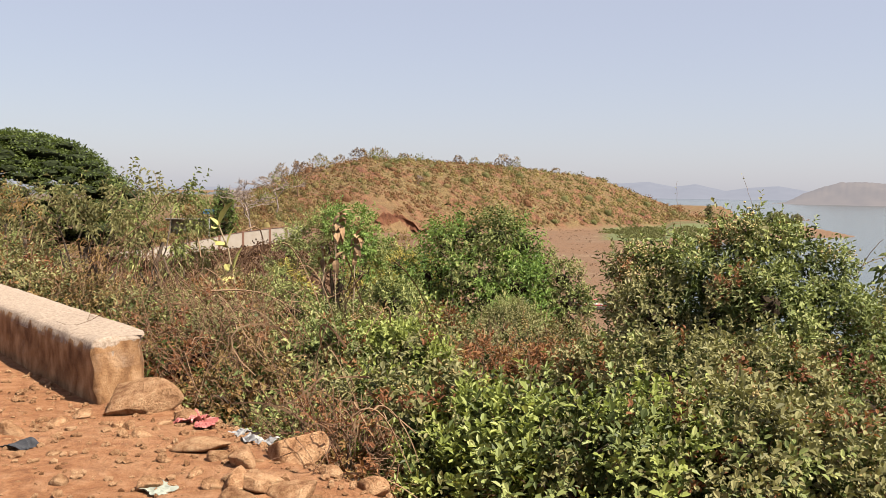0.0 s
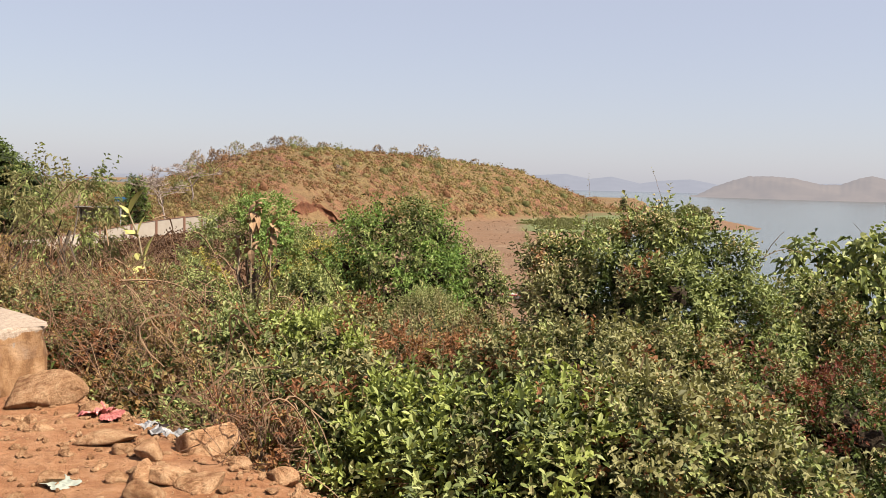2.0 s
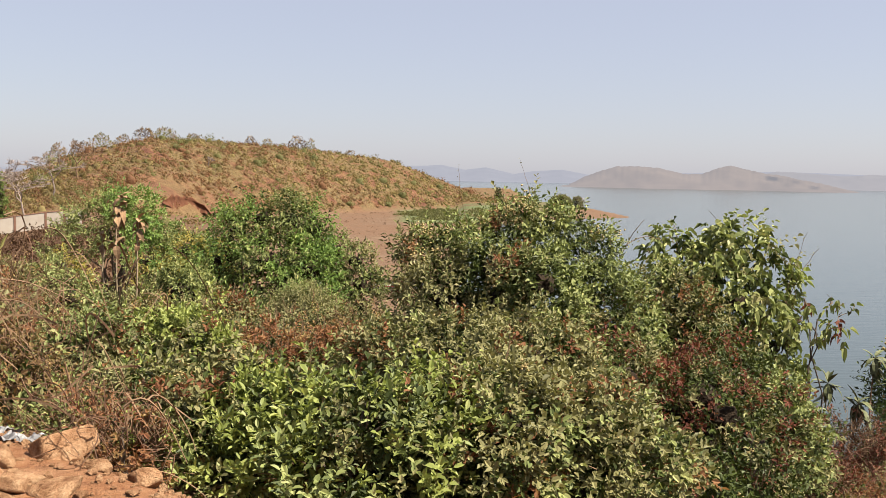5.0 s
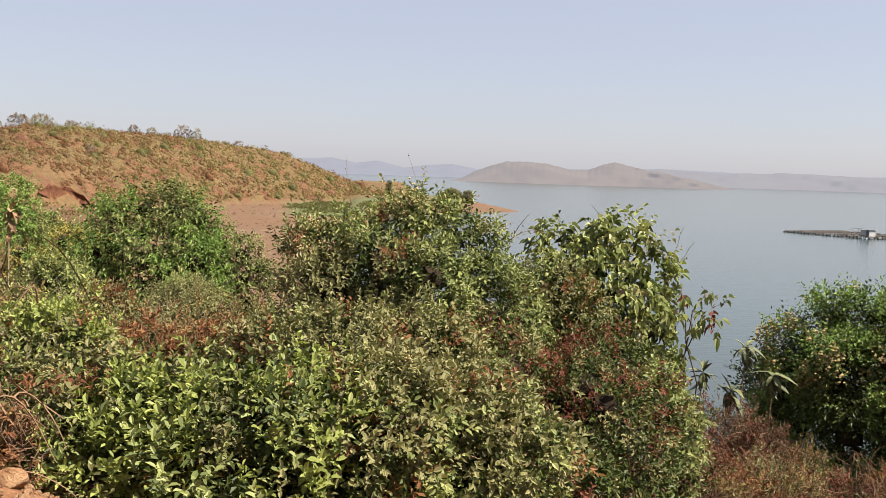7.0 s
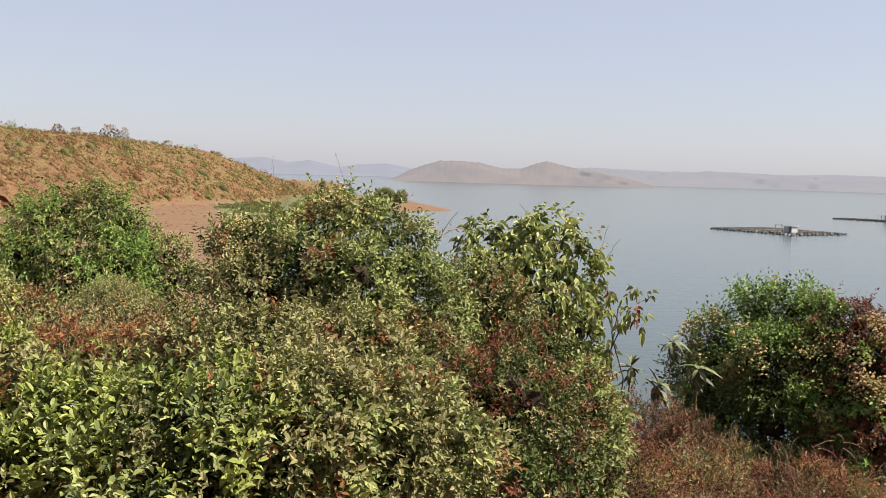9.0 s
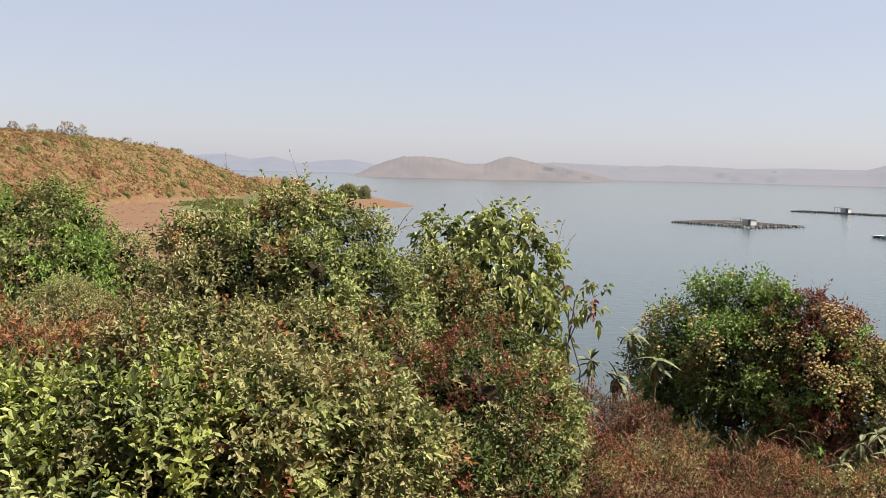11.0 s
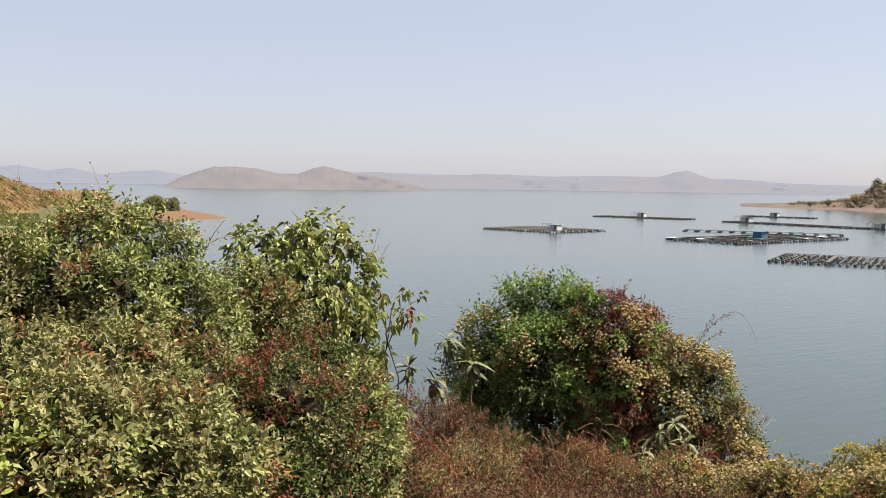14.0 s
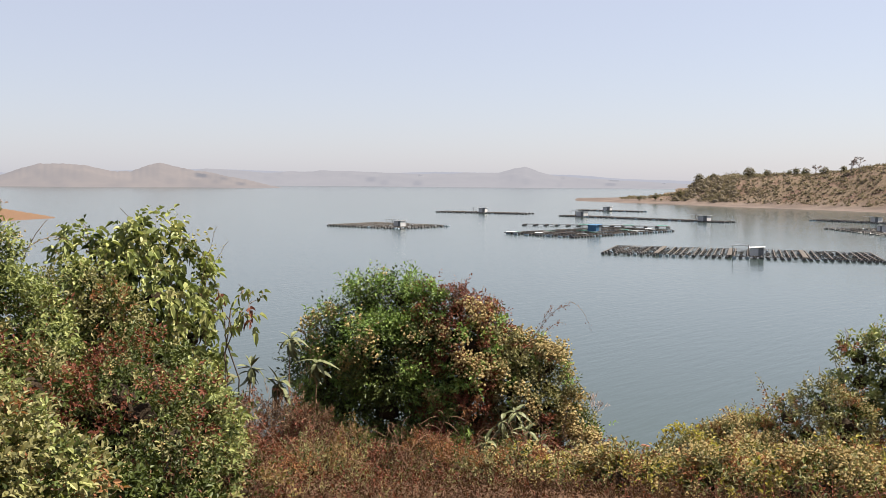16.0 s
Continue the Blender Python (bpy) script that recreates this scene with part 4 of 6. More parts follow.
# the tree before the open water
TC = dict(per=6, gaps=0.3, heart=0.5)
plant("flowering_tree", "round green tree overgrown with a creeper in yellow flower", "tree", 43.6, 30.0, 2.2, -6.0, 0.14, FRESH, 1.9, B, flowers=240, fsize=0.26, bunch=0.85, second=(0.13, DARK, 0.12), seed=13, bare=14, trunk=0.16, tuft=0.68, stems=6,
      tops=[(40.4, -9.4, 0.6, 0.2), (41.6, -7.8, 0.7, 0.3), (43.2, -6.1, 0.75, 0.4), (45.2, -6.1, 0.7, 0.3), (43.4, -8.6, 0.9, -0.6), (46.6, -8.2, 0.8, -0.3)], **TC)
plant("creeper_curtain", "creeper with yellow flower tufts and red-brown leaves hung over the tree", "creeper", 48.4, 29.8, 1.8, -6.6, 0.12, RED, 1.5, B, flowers=320, fsize=0.26, bunch=0.8, second=(0.13, RUST, 0.3), third=(0.15, FRESH, 0.22), seed=14, bare=20, trunk=0.06, tuft=0.36,
      tops=[(46.9, -6.5, 0.6, 0.2), (48.6, -6.7, 0.7, 0.0), (50.3, -7.4, 0.5, 0.2), (49.6, -8.8, 0.8, -0.5)], **TC)
plant("flowering_bush", "bush buried under a creeper with pale yellow tufts", "bush", 53.2, 29.6, 1.8, -9.6, 0.12, OLIVE, 1.25, B, flowers=560, fsize=0.25, bunch=0.7, second=(0.13, RED, 0.3), third=(0.14, FRESH, 0.15), seed=19, bare=16, tuft=0.36,
      tops=[(51.4, -8.9, 0.6, 0.1), (52.8, -9.5, 0.65, 0.2), (54.4, -10.3, 0.6, 0.0), (55.6, -11.8, 0.5, 0.2), (56.6, -13.8, 0.4, 0.1), (53.6, -12.0, 0.8, -0.6)], **TC)
for az, r, half, el in ((64.4, 28, 1.5, -14.3), (66.6, 27.5, 1.6, -13.4), (56.5, 20, 0.8, -18.6), (60.8, 21, 0.7, -18.4), (63.6, 21, 1.2, -17.2), (66.5, 21.5, 1.5, -16.2), (71.5, 21, 1.6, -15.2), (75.5, 20, 1.5, -15.0), (59.5, 16, 1.1, -19.6), (65, 16, 1.2, -19.0), (71, 16, 1.3, -18.4), (53, 17.5, 1.0, -19.6)):
    plant("flowering_bush", "low scrub bush covered with pale yellow flower tufts", "bush", az, r, half, el, 0.11, OLIVE, 0.75, B, flowers=320, fsize=0.17, second=(0.1, FADED, 0.25), third=(0.1, RUST, 0.18), seed=16, bare=14, tuft=0.27, gaps=0.25)
plant("dark_bush", "dark green bush with red-brown leaves above the shore", "bush", 74.2, 29.0, 2.2, -7.7, 0.15, GREEN, 0.9, B, flowers=90, fsize=0.12, second=(0.14, RED, 0.3), seed=17, ragged=0.15, bare=16, tuft=0.36, gaps=0.28,
      tops=[(72.2, -8.6, 0.6, 0.2), (74.2, -7.7, 0.9, 0.4), (76.8, -7.4, 1.0, 0.2), (71.4, -10.8, 0.6, -0.3)])
plant("dark_bush", "scrub bush of dusty green and rusty leaves above the shore", "bush", 70.0, 27.5, 1.6, -11.5, 0.13, OLIVE, 0.85, B, flowers=120, fsize=0.12, second=(0.12, RUST, 0.4), seed=18, bare=16, tuft=0.32, gaps=0.25,
      tops=[(68.6, -12.2, 0.6, 0.0), (70.2, -11.3, 0.7, 0.3), (71.6, -12.0, 0.8, -0.4)])

# trees and scrub of the hollow
V = "trees in the hollow"
plant("mango_tree", "dense round mango tree with glossy deep green leaves", "tree", 2.6, 32.0, 2.4, -1.4, 0.155, FRESH, 1.1, V, per=7, ratio=0.42, droop=0.35, second=(0.145, GREEN, 0.3), ragged=0.03, seed=20, trunk=0.16, tuft=0.62, gaps=0.3, stems=6,
      tops=[(-1.0, -4.2, 0.7, 0.2), (0.2, -2.4, 0.75, 0.3), (1.8, -1.45, 0.8, 0.5), (3.6, -1.6, 0.75, 0.3), (5.0, -2.3, 0.7, 0.5), (2.2, -3.6, 1.0, -0.8), (4.6, -4.4, 0.9, -0.5)])
plant("mango_tree", "lower crown of dull green leaves beside the mango tree", "tree", 7.2, 32.5, 1.4, -4.0, 0.15, GREEN, 1.0, V, per=7, second=(0.15, OLIVE, 0.4), seed=21, trunk=0.1, tuft=0.38,
      tops=[(6.2, -3.7, 0.7, 0.3), (7.5, -4.3, 0.65, 0.0), (8.3, -5.4, 0.5, 0.1)])
plant("olive_bush", "fine-leaved olive-green bush at the foot of the trees", "bush", 4.4, 24.0, 1.3, -6.9, 0.09, OLIVE, 0.9, V, ratio=0.3, second=(0.09, GREEN, 0.5), seed=22, tuft=0.3, gaps=0.05)
plant("small_tree", "small light-green tree with a dark forked trunk", "tree", -6.7, 34.0, 2.0, -1.35, 0.12, GREEN, 1.3, V, per=7, second=(0.14, FRESH, 0.4), seed=23, clear=2.3, trunk=0.12, ragged=0.15, tuft=0.4, heart=0, gaps=0.25, stems=9,
      tops=[(-9.3, -3.0, 0.6, 0.0), (-8.3, -1.8, 0.6, 0.3), (-6.8, -1.3, 0.65, 0.2), (-5.2, -1.4, 0.6, 0.0), (-4.2, -2.9, 0.55, 0.2), (-6.4, -2.8, 0.7, -0.6)], lean=0.1)
plant("yellow_shrub", "faded yellow-green shrub between the trees", "bush", -2.6, 38.0, 1.6, -3.6, 0.14, FADED, 0.9, V, second=(0.14, GREEN, 0.3), seed=24, tuft=0.38)
plant("green_shrub", "bushy green shrub before the mango tree", "bush", -3.0, 25.0, 1.4, -5.6, 0.12, GREEN, 0.95, V, second=(0.12, OLIVE, 0.4), seed=25, tuft=0.32)
plant("green_shrub", "bushy green shrub in the hollow", "bush", -9.2, 19.0, 1.0, -6.0, 0.1, GREEN, 0.95, V, second=(0.1, OLIVE, 0.4), seed=26)
SCR = ((-13.5, 15, 1.4, -6.4), (-17.5, 14, 1.4, -6.2), (-21.5, 14.5, 1.5, -5.6), (-25.5, 15, 1.5, -4.2), (-11, 22, 1.7, -5.6), (-16, 21, 1.6, -5.8), (-21, 22, 1.8, -5.2), (-26.5, 22, 2.0, -2.8),
       (-11.2, 11.5, 1.05, -8.4), (-14.5, 10.4, 1.05, -7.8), (-18.4, 10.6, 0.8, -7.6), (-5.5, 15.5, 1.2, -7.4), (0, 15, 1.3, -7.9), (5, 16.5, 1.2, -8.3), (8.2, 16, 1.0, -8.3), (-29, 14, 1.5, -4.0), (-11.5, 8.6, 0.75, -10.2), (-13, 34, 1.6, -5.2), (-18, 36, 1.8, -5.2))
for i, (az, r, half, el) in enumerate(SCR):
    green = i in (0, 11, 12, 13, 14)
    plant("dry_scrub", "tangled half-dry scrub with thin brown and green leaves", "bush", az, r, half, el, 0.055 + 0.0018 * r, (SCRUB, OLIVE, SCRUB, OLIVE)[i % 4] if not green else OLIVE, 0.65 if not green else 0.8, "dry scrub behind the parapet", second=(0.055 + 0.0018 * r, (RUST, GREEN, SCRUB)[i % 3], 0.35), third=(0.055, DRY, 0.1), seed=30 + i, bare=60, twig=2.5, ragged=0.2, gaps=0.22)
F = dict(per=9, ratio=0.25, droop=0.5, lift=0.0, clear=1.6, trunk=0.05, ragged=0.2, heart=0, gaps=0.42, stems=8, twig=2.0, lean=0.1, tuft=0.34, span=0.34)
plant("feathery_tree", "thin small tree with feathery drooping leaves", "tree", -20.8, 17.0, 1.0, 0.0, 0.12, OLIVE, 0.62, V, second=(0.12, GREEN, 0.3), third=(0.1, DRY, 0.07), seed=50, tops=[(-22.6, -0.6, 0.4, 0.0), (-21.2, -0.2, 0.42, 0.2), (-19.6, -0.1, 0.4, 0.0), (-20.4, -1.6, 0.5, -0.3)], **F)
plant("feathery_tree", "thin small tree with feathery leaves and seed pods", "tree", -17.0, 17.5, 0.9, 0.7, 0.12, OLIVE, 0.62, V, second=(0.12, GREEN, 0.45), third=(0.1, DRY, 0.07), seed=51, tops=[(-18.0, 0.5, 0.38, 0.0), (-16.7, 0.75, 0.38, 0.2), (-15.6, 0.1, 0.3, 0.1), (-17.2, -1.2, 0.45, -0.2)], **F)
plant("feathery_tree", "thin small tree with feathery drooping leaves", "tree", -24.6, 18.0, 1.3, -0.5, 0.12, OLIVE, 0.62, V, second=(0.12, GREEN, 0.3), third=(0.1, DRY, 0.07), seed=52, tops=[(-26.8, -0.9, 0.5, 0.0), (-25.2, -0.6, 0.5, 0.2), (-23.8, -0.5, 0.45, 0.0), (-24.8, -2.0, 0.6, -0.3)], **F)


def rain_tree(az, r):
    """An old umbrella tree: a short trunk, wide limbs, and a broad dome built of many flat pads of fine leaves."""
    g = np.random.default_rng(60)
    c = polar(az, r)
    z0 = gz(c.x, c.y)
    top = EYE + r * math.tan(radians(3.2))
    wide, low = 11.6, EYE + r * math.tan(radians(-2.2))
    root = thing("rain_tree", "broad dark green umbrella-shaped rain tree", "tree", at=(c.x, c.y, z0 - 0.05))
    o3 = np.array([c.x, c.y, z0 - 0.05])
    pads = []
    for i in range(260):
        q = math.sqrt((i + 0.5) / 260)
        a = i * 2.39996
        dome = max(1 - q ** 2.2 * 0.93, 0.02) ** 0.62
        k = g.uniform(1.0, 1.9)
        z = low + (top - low) * dome - k * 0.5 - g.random() ** 3 * 1.6
        pads.append((c.x + math.cos(a) * q * wide, c.y + math.sin(a) * q * wide, z, k, k, k * 0.42))
    for i in range(150):                                   # lower tier, down to the hanging skirt
        q, a = math.sqrt(g.uniform(0.2, 1.0)) * 0.97, i * 2.39996
        k = g.uniform(1.0, 1.7)
        pads.append((c.x + math.cos(a) * q * wide, c.y + math.sin(a) * q * wide, low + g.uniform(-2.0, 1.6), k, k, k * 0.45))
    pads = np.array(pads)
    n = 110
    d = norm(g.normal(size=(len(pads), n, 3)).reshape(-1, 3))
    d[:, 2] = np.where(d[:, 2] < -0.15, -d[:, 2], d[:, 2])
    b = np.repeat(pads, n, 0)
    p = b[:, :3] + d * b[:, 3:] * g.uniform(0.75, 1.05, (len(d), 1))
    w = d * [1, 1, 0.3] + g.normal(size=d.shape) * 0.5
    ln = g.uniform(0.2, 0.38, len(p))
    stuff("foliage", blades(p, w, np.array([0, 0, 1.0]) + g.normal(size=d.shape) * 0.35, ln, ln * 0.55, 0.15), o3, RAIN, root)
    # Coloured near black to paint the shade between the leaf pads.
    stuff("shade_mass", hearts(pads, g, 0.72), o3, plain_mat("canopy_shade_paint", (0.012, 0.016, 0.008), (0.04, 0.05, 0.02), 1.5, 0.95, 0.1, 0.8, 0.1), root, "near-black mass that paints shade inside the canopy")
    mesh_obj("trunk", *rel(limbs(o3, np.array([[c.x, c.y, low - 1.0]]), g, 0.75, 0.5, 8, 0.02, 10), o3), BARK, root)
    for i in range(9):
        a = i * 0.7
        mesh_obj("limb", *rel(limbs(np.array([c.x, c.y, low - 2.0]), np.array([[c.x + math.cos(a) * wide * 0.6, c.y + math.sin(a) * wide * 0.6, low + 1.2]]), g, 0.3, 0.06, 8, 0.06), o3), BARK, root)


rain_tree(-25.3, 95.0)

for i, (az, r, half, el) in enumerate(((37.0, 17.5, 0.9, -16.6), (40.5, 19.0, 1.0, -17.2), (44.5, 20.0, 1.0, -17.6), (48.5, 21.0, 1.1, -17.2), (53.0, 21.5, 1.2, -17.0), (36.5, 12.5, 0.7, -18.8), (47.0, 25.0, 1.0, -15.6), (42.0, 25.5, 1.0, -15.2))):
    plant("low_bush", "low half-dry bush in the brown undergrowth", "bush", az, r, half, el, 0.08, (RUST, OLIVE, BROWNWEED)[i % 3], 0.6, "low bushes in the undergrowth", second=(0.08, (RED, SCRUB)[i % 2], 0.4), seed=170 + i, bare=70, twig=3.0, ragged=0.25, gaps=0.3)

for az, r, half, el in ((-1.6, 46, 1.5, -4.0), (-4.6, 50, 1.7, -3.8), (-0.6, 54, 1.4, -4.2), (-9.8, 44, 1.4, -4.6)):
    plant("yellow_shrub", "faded yellow-green shrub in the hollow", "bush", az, r, half, el, 0.17, FADED, 0.6, V, second=(0.15, GREEN, 0.3), seed=181, tuft=0.42)

for i, (az, r, half, el) in enumerate(((34.2, 23.0, 1.0, -13.4), (36.4, 24.0, 1.1, -13.1), (38.4, 24.5, 1.0, -13.2), (40.0, 24.0, 0.9, -14.0), (33.0, 20.0, 0.9, -14.6))):
    plant("dry_brush", "tangle of dry brown twigs with a few faded leaves", "bush", az, r, half, el, 0.08, BROWNWEED, 0.35, "dry brush round the saplings", second=(0.09, RED, 0.4), seed=190 + i, bare=120, twig=6.0, ragged=0.3, heart=0)


# ---- ground cover ----
def scatter(n, az0, az1, r0, r1, g):
    a = np.radians(g.uniform(az0, az1, n))
    r = np.sqrt(g.uniform(r0 * r0, r1 * r1, n))
    x, y = np.sin(a) * r, np.cos(a) * r
    return x, y, ground_z(x, y)


def weeds(label, n, az0, az1, r0, r1, height, mat, seed, smin=EDGE + 1.4, leafy=3):
    """Dry stalks with small leaves, too many to count."""
    g = np.random.default_rng(seed)
    x, y, z = scatter(n, az0, az1, r0, r1, g)
    s = x * N_OUT[0] + y * N_OUT[1]
    ok = (s > smin) & (z > WATER + 2.6) & (Lumps(seed, 0.8)(np.stack([x, y, z], -1)) + g.normal(size=n) * 0.3 > -0.25)
    p = np.stack([x, y, z], -1)[ok]
    n = len(p)
    h = height * g.uniform(0.35, 1.2, n) * (0.85 + 0.9 * Lumps(seed + 3, 1.1)(p))
    way, far = np.degrees(np.arctan2(p[:, 0], p[:, 1])), np.hypot(p[:, 0], p[:, 1])
    h = h * (1 - 0.7 * smooth(way, 53, 56) * (1 - smooth(way, 62, 64)) * smooth(far, 16, 26))      # cropped low towards the landing place
    w = np.stack([g.normal(size=n) * 0.8, g.normal(size=n) * 0.8, np.ones(n)], -1)
    st = blades(p, w, g.normal(size=(n, 3)), h, np.full(n, 0.008 * height / 0.5), 0.2)
    k = leafy
    t = g.uniform(0.3, 1.0, (n, k, 1))
    b = (p[:, None] + norm(w)[:, None] * h[:, None, None] * t).reshape(-1, 3)
    ln = np.minimum(np.repeat(h, k) * 0.16, 0.05 + 0.001 * np.repeat(np.hypot(p[:, 0], p[:, 1]), k))
    lf = blades(b, g.normal(size=b.shape) + [0, 0, 0.3], g.normal(size=b.shape), ln, ln * 0.45, 0.25)
    tagged(mesh_obj("undergrowth", *joined([st, lf]), mat), label, "undergrowth", kind="stuff")


weeds("red-brown dry weeds covering the slope", 10000, 26, 80, 6, 44, 0.75, RED, 71, leafy=5)
weeds("straw-coloured dry weeds covering the slope", 9500, 24, 80, 6, 44, 0.65, BROWNWEED, 72, leafy=4)
weeds("dull green weeds among the dry growth", 8500, 20, 80, 6, 44, 0.6, OLIVE, 73)
weeds("brown weeds close below the road", 6500, 28, 82, 6.5, 15, 0.5, BROWNWEED, 77, leafy=4)
weeds("dry brown weeds and grass in the hollow", 9000, -32, 26, 7, 45, 0.6, SCRUB, 74, leafy=2)
weeds("dry purple-brown brush in the hollow", 8500, -20, 10, 40, 130, 1.1, BROWNWEED, 75, leafy=2)
weeds("low straw-coloured grass in the hollow", 7500, -28, 10, 30, 120, 0.8, DRY, 76)


def shrub_cover(label, n, region, size, mat, seed, keep, per=34, leaf=0.5, core=0.0):
    """Countless low shrubs over a hillside: leafy shoots, and where they stand dense a lumpy inner mass of twigs and leaves."""
    g = np.random.default_rng(seed)
    x, y, z = scatter(n, *region, g)
    p = np.stack([x, y, z], -1)
    ok = keep(p, g)
    p = p[ok]
    m = len(p)
    rad = size * (0.35 + 1.3 * g.random(m) ** 2.5)
    d = norm(g.normal(size=(m * per, 3)))
    d[:, 2] = np.abs(d[:, 2])
    rr = np.repeat(rad, per)
    flat = np.repeat(g.uniform(0.8, 1.3, m), per)
    b = np.repeat(p, per, 0) + d * rr[:, None] * np.stack([np.ones_like(flat), np.ones_like(flat), flat], -1) * g.uniform(0.6, 1.1, (m * per, 1))
    ln = leaf * g.uniform(0.5, 1.2, m * per) * (0.4 + 0.6 * rr / size)
    parts = [blades(b, d + g.normal(size=d.shape) * 0.6 + [0, 0, 0.3], g.normal(size=d.shape), ln, ln * 0.6, 0.25)]
    if core:
        k = 7
        ring = [(q, e) for e in (-0.25, 0.35, 0.9) for q in np.arange(k) * 2 * np.pi / k + e]
        u = np.array([(math.cos(q) * math.cos(e), math.sin(q) * math.cos(e), 1.05 * math.sin(e)) for q, e in ring] + [(0, 0, 1.05)])
        v = p[:, None] + u[None] * (rad * core)[:, None, None] * g.uniform(0.66, 1.2, (m, len(u), 1))
        f = [(a * k + i, a * k + (i + 1) % k, (a + 1) * k + i) for a in range(2) for i in range(k)] + [(a * k + (i + 1) % k, (a + 1) * k + (i + 1) % k, (a + 1) * k + i) for a in range(2) for i in range(k)] + [(2 * k + i, 2 * k + (i + 1) % k, 3 * k) for i in range(k)]
        tagged(mesh_obj("shrub_mass", v.reshape(-1, 3), (np.array(f)[None] + (np.arange(m) * len(u))[:, None, None]).reshape(-1, 3), mat, smooth=True), "dense low growth inside the " + label, "shrubs", kind="stuff")
    tagged(mesh_obj("shrub_cover", *parts[0], mat), label, "shrubs", kind="stuff")


HILL = (-18, 17.4, 170, 470)
_pa, _pb = Lumps(81, 0.05), Lumps(82, 0.11)


def on_hill(lo, hi, low=0.9):
    def keep(p, g):
        v = _pa(p) + 0.5 * _pb(p) + g.normal(size=len(p)) * 0.12
        az = np.degrees(np.arctan2(p[:, 0], p[:, 1]))
        r = np.hypot(p[:, 0], p[:, 1])
        r_f = np.interp(az, [-18, -10, -4, 2, 6.2, 10.3, 14, 17], [170, 190, 215, 252, 288, 322, 360, 395])
        bare_path = np.abs(az + 2.2 - 1.6 * np.sin(r * 0.06)) < 0.6
        deep = np.interp(az, [-18, -8, 5, 12, 17], [70, 90, 95, 60, 25])
        steep = g.random(len(p)) < 0.22 + 0.78 * np.cos(np.clip((r - r_f) / deep, 0, 1) * 1.571)
        return steep & (v > lo) & (v < hi) & (p[:, 2] > WATER + low) & (r > r_f + 3) & (r < r_f + deep + 8) & ~(bare_path & (r < 232)) & ~((az > -4.7) & (az < 1.2) & (r < 237 + 4 * np.sin(az * 5)) & (r > 222 + 5 * np.sin(az * 7)))
    return keep


shrub_cover("brown dry shrubs covering the hill", 10000, HILL, 0.85, HILL_BROWN, 91, on_hill(-9, 0.2), 20, 0.42, 0.6)
shrub_cover("red-brown shrubs in patches on the hill", 10000, HILL, 0.85, HILL_RUST, 92, on_hill(-9, -0.04), 20, 0.42, 0.6)
shrub_cover("yellow-green shrubs in patches on the hill", 8500, HILL, 0.95, HILL_YELLOW, 93, on_hill(0.12, 9), 20, 0.42, 0.6)
shrub_cover("olive-green shrubs on the hill", 9000, HILL, 1.0, HILL_OLIVE, 94, on_hill(-0.05, 0.9), 20, 0.44, 0.6)
shrub_cover("large green shrubs standing apart on the hill", 900, HILL, 1.9, HILL_GREEN, 105, on_hill(-0.1, 9), 110, 0.42, 0.6)
shrub_cover("large rusty shrubs standing apart on the hill", 800, HILL, 1.7, HILL_RUST, 106, on_hill(-9, 0.2), 100, 0.42, 0.6)


def on_head(lo):
    def keep(p, g):
        v = _pa(p) + 0.5 * _pb(p) + g.normal(size=len(p)) * 0.2
        return (v > lo) & (p[:, 2] > WATER + 1.8)
    return keep


shrub_cover("olive shrubs on the headland, greyed by painted haze", 8000, (57, 76, 480, 740), 0.95, HAZED, 96, on_head(-0.1), 14, 0.7, 0.75)
shrub_cover("dry brown shrubs on the headland", 6000, (57, 76, 480, 740), 0.7, HAZED, 97, on_head(-0.6), 12, 0.6, 0.75)
shrub_cover("dense thicket on the nose of the headland, greyed by painted haze", 900, (60.8, 64.6, 560, 680), 2.0, HAZED, 107, on_head(-9), 24, 0.8, 0.7)
shrub_cover("dusty scrub and far trees on the plain", 900, (-34, -9, 200, 900), 2.6, OLIVE, 99, lambda p, g: (np.hypot(p[:, 0], p[:, 1]) > 330) | (np.degrees(np.arctan2(p[:, 0], p[:, 1])) < -17), 24, 1.0)
shrub_cover("brown brush behind the boundary wall", 900, (-24, -8, 120, 230), 0.9, SCRUB, 100, lambda p, g: np.hypot(p[:, 0], p[:, 1]) > 168 + 5 * (np.degrees(np.arctan2(p[:, 0], p[:, 1])) + 9), 26, 0.4)
shrub_cover("purple-brown brush in the hollow", 950, (-21, -6, 46, 136), 0.75, BROWNWEED, 102, lambda p, g: p[:, 2] > WATER + 0.5, 24, 0.3)
shrub_cover("mixed dry shrubs on the valley floor", 700, (-6, 7, 60, 215), 0.9, SCRUB, 103, lambda p, g: (p[:, 2] > WATER + 1.0) & (np.abs(np.degrees(np.arctan2(p[:, 0], p[:, 1])) + 2.2 - 1.6 * np.sin(np.hypot(p[:, 0], p[:, 1]) * 0.06)) > 0.5), 24, 0.36)
def reed_bed(p, g):
    az, r = np.degrees(np.arctan2(p[:, 0], p[:, 1])), np.hypot(p[:, 0], p[:, 1])
    edge = ((az - 13.0) / 3.2) ** 2 + ((r - 292) / 50) ** 2 + 0.9 * _l2(p * [0.8, 0.8, 0]) + g.normal(size=len(p)) * 0.1
    return (edge < 0.75) & (p[:, 2] > WATER + 0.1) & (p[:, 2] < WATER + 2.6)


shrub_cover("low green reeds along the shore", 3600, (9.6, 16.6, 236, 350), 0.32, REED, 98, reed_bed, 12, 0.5)

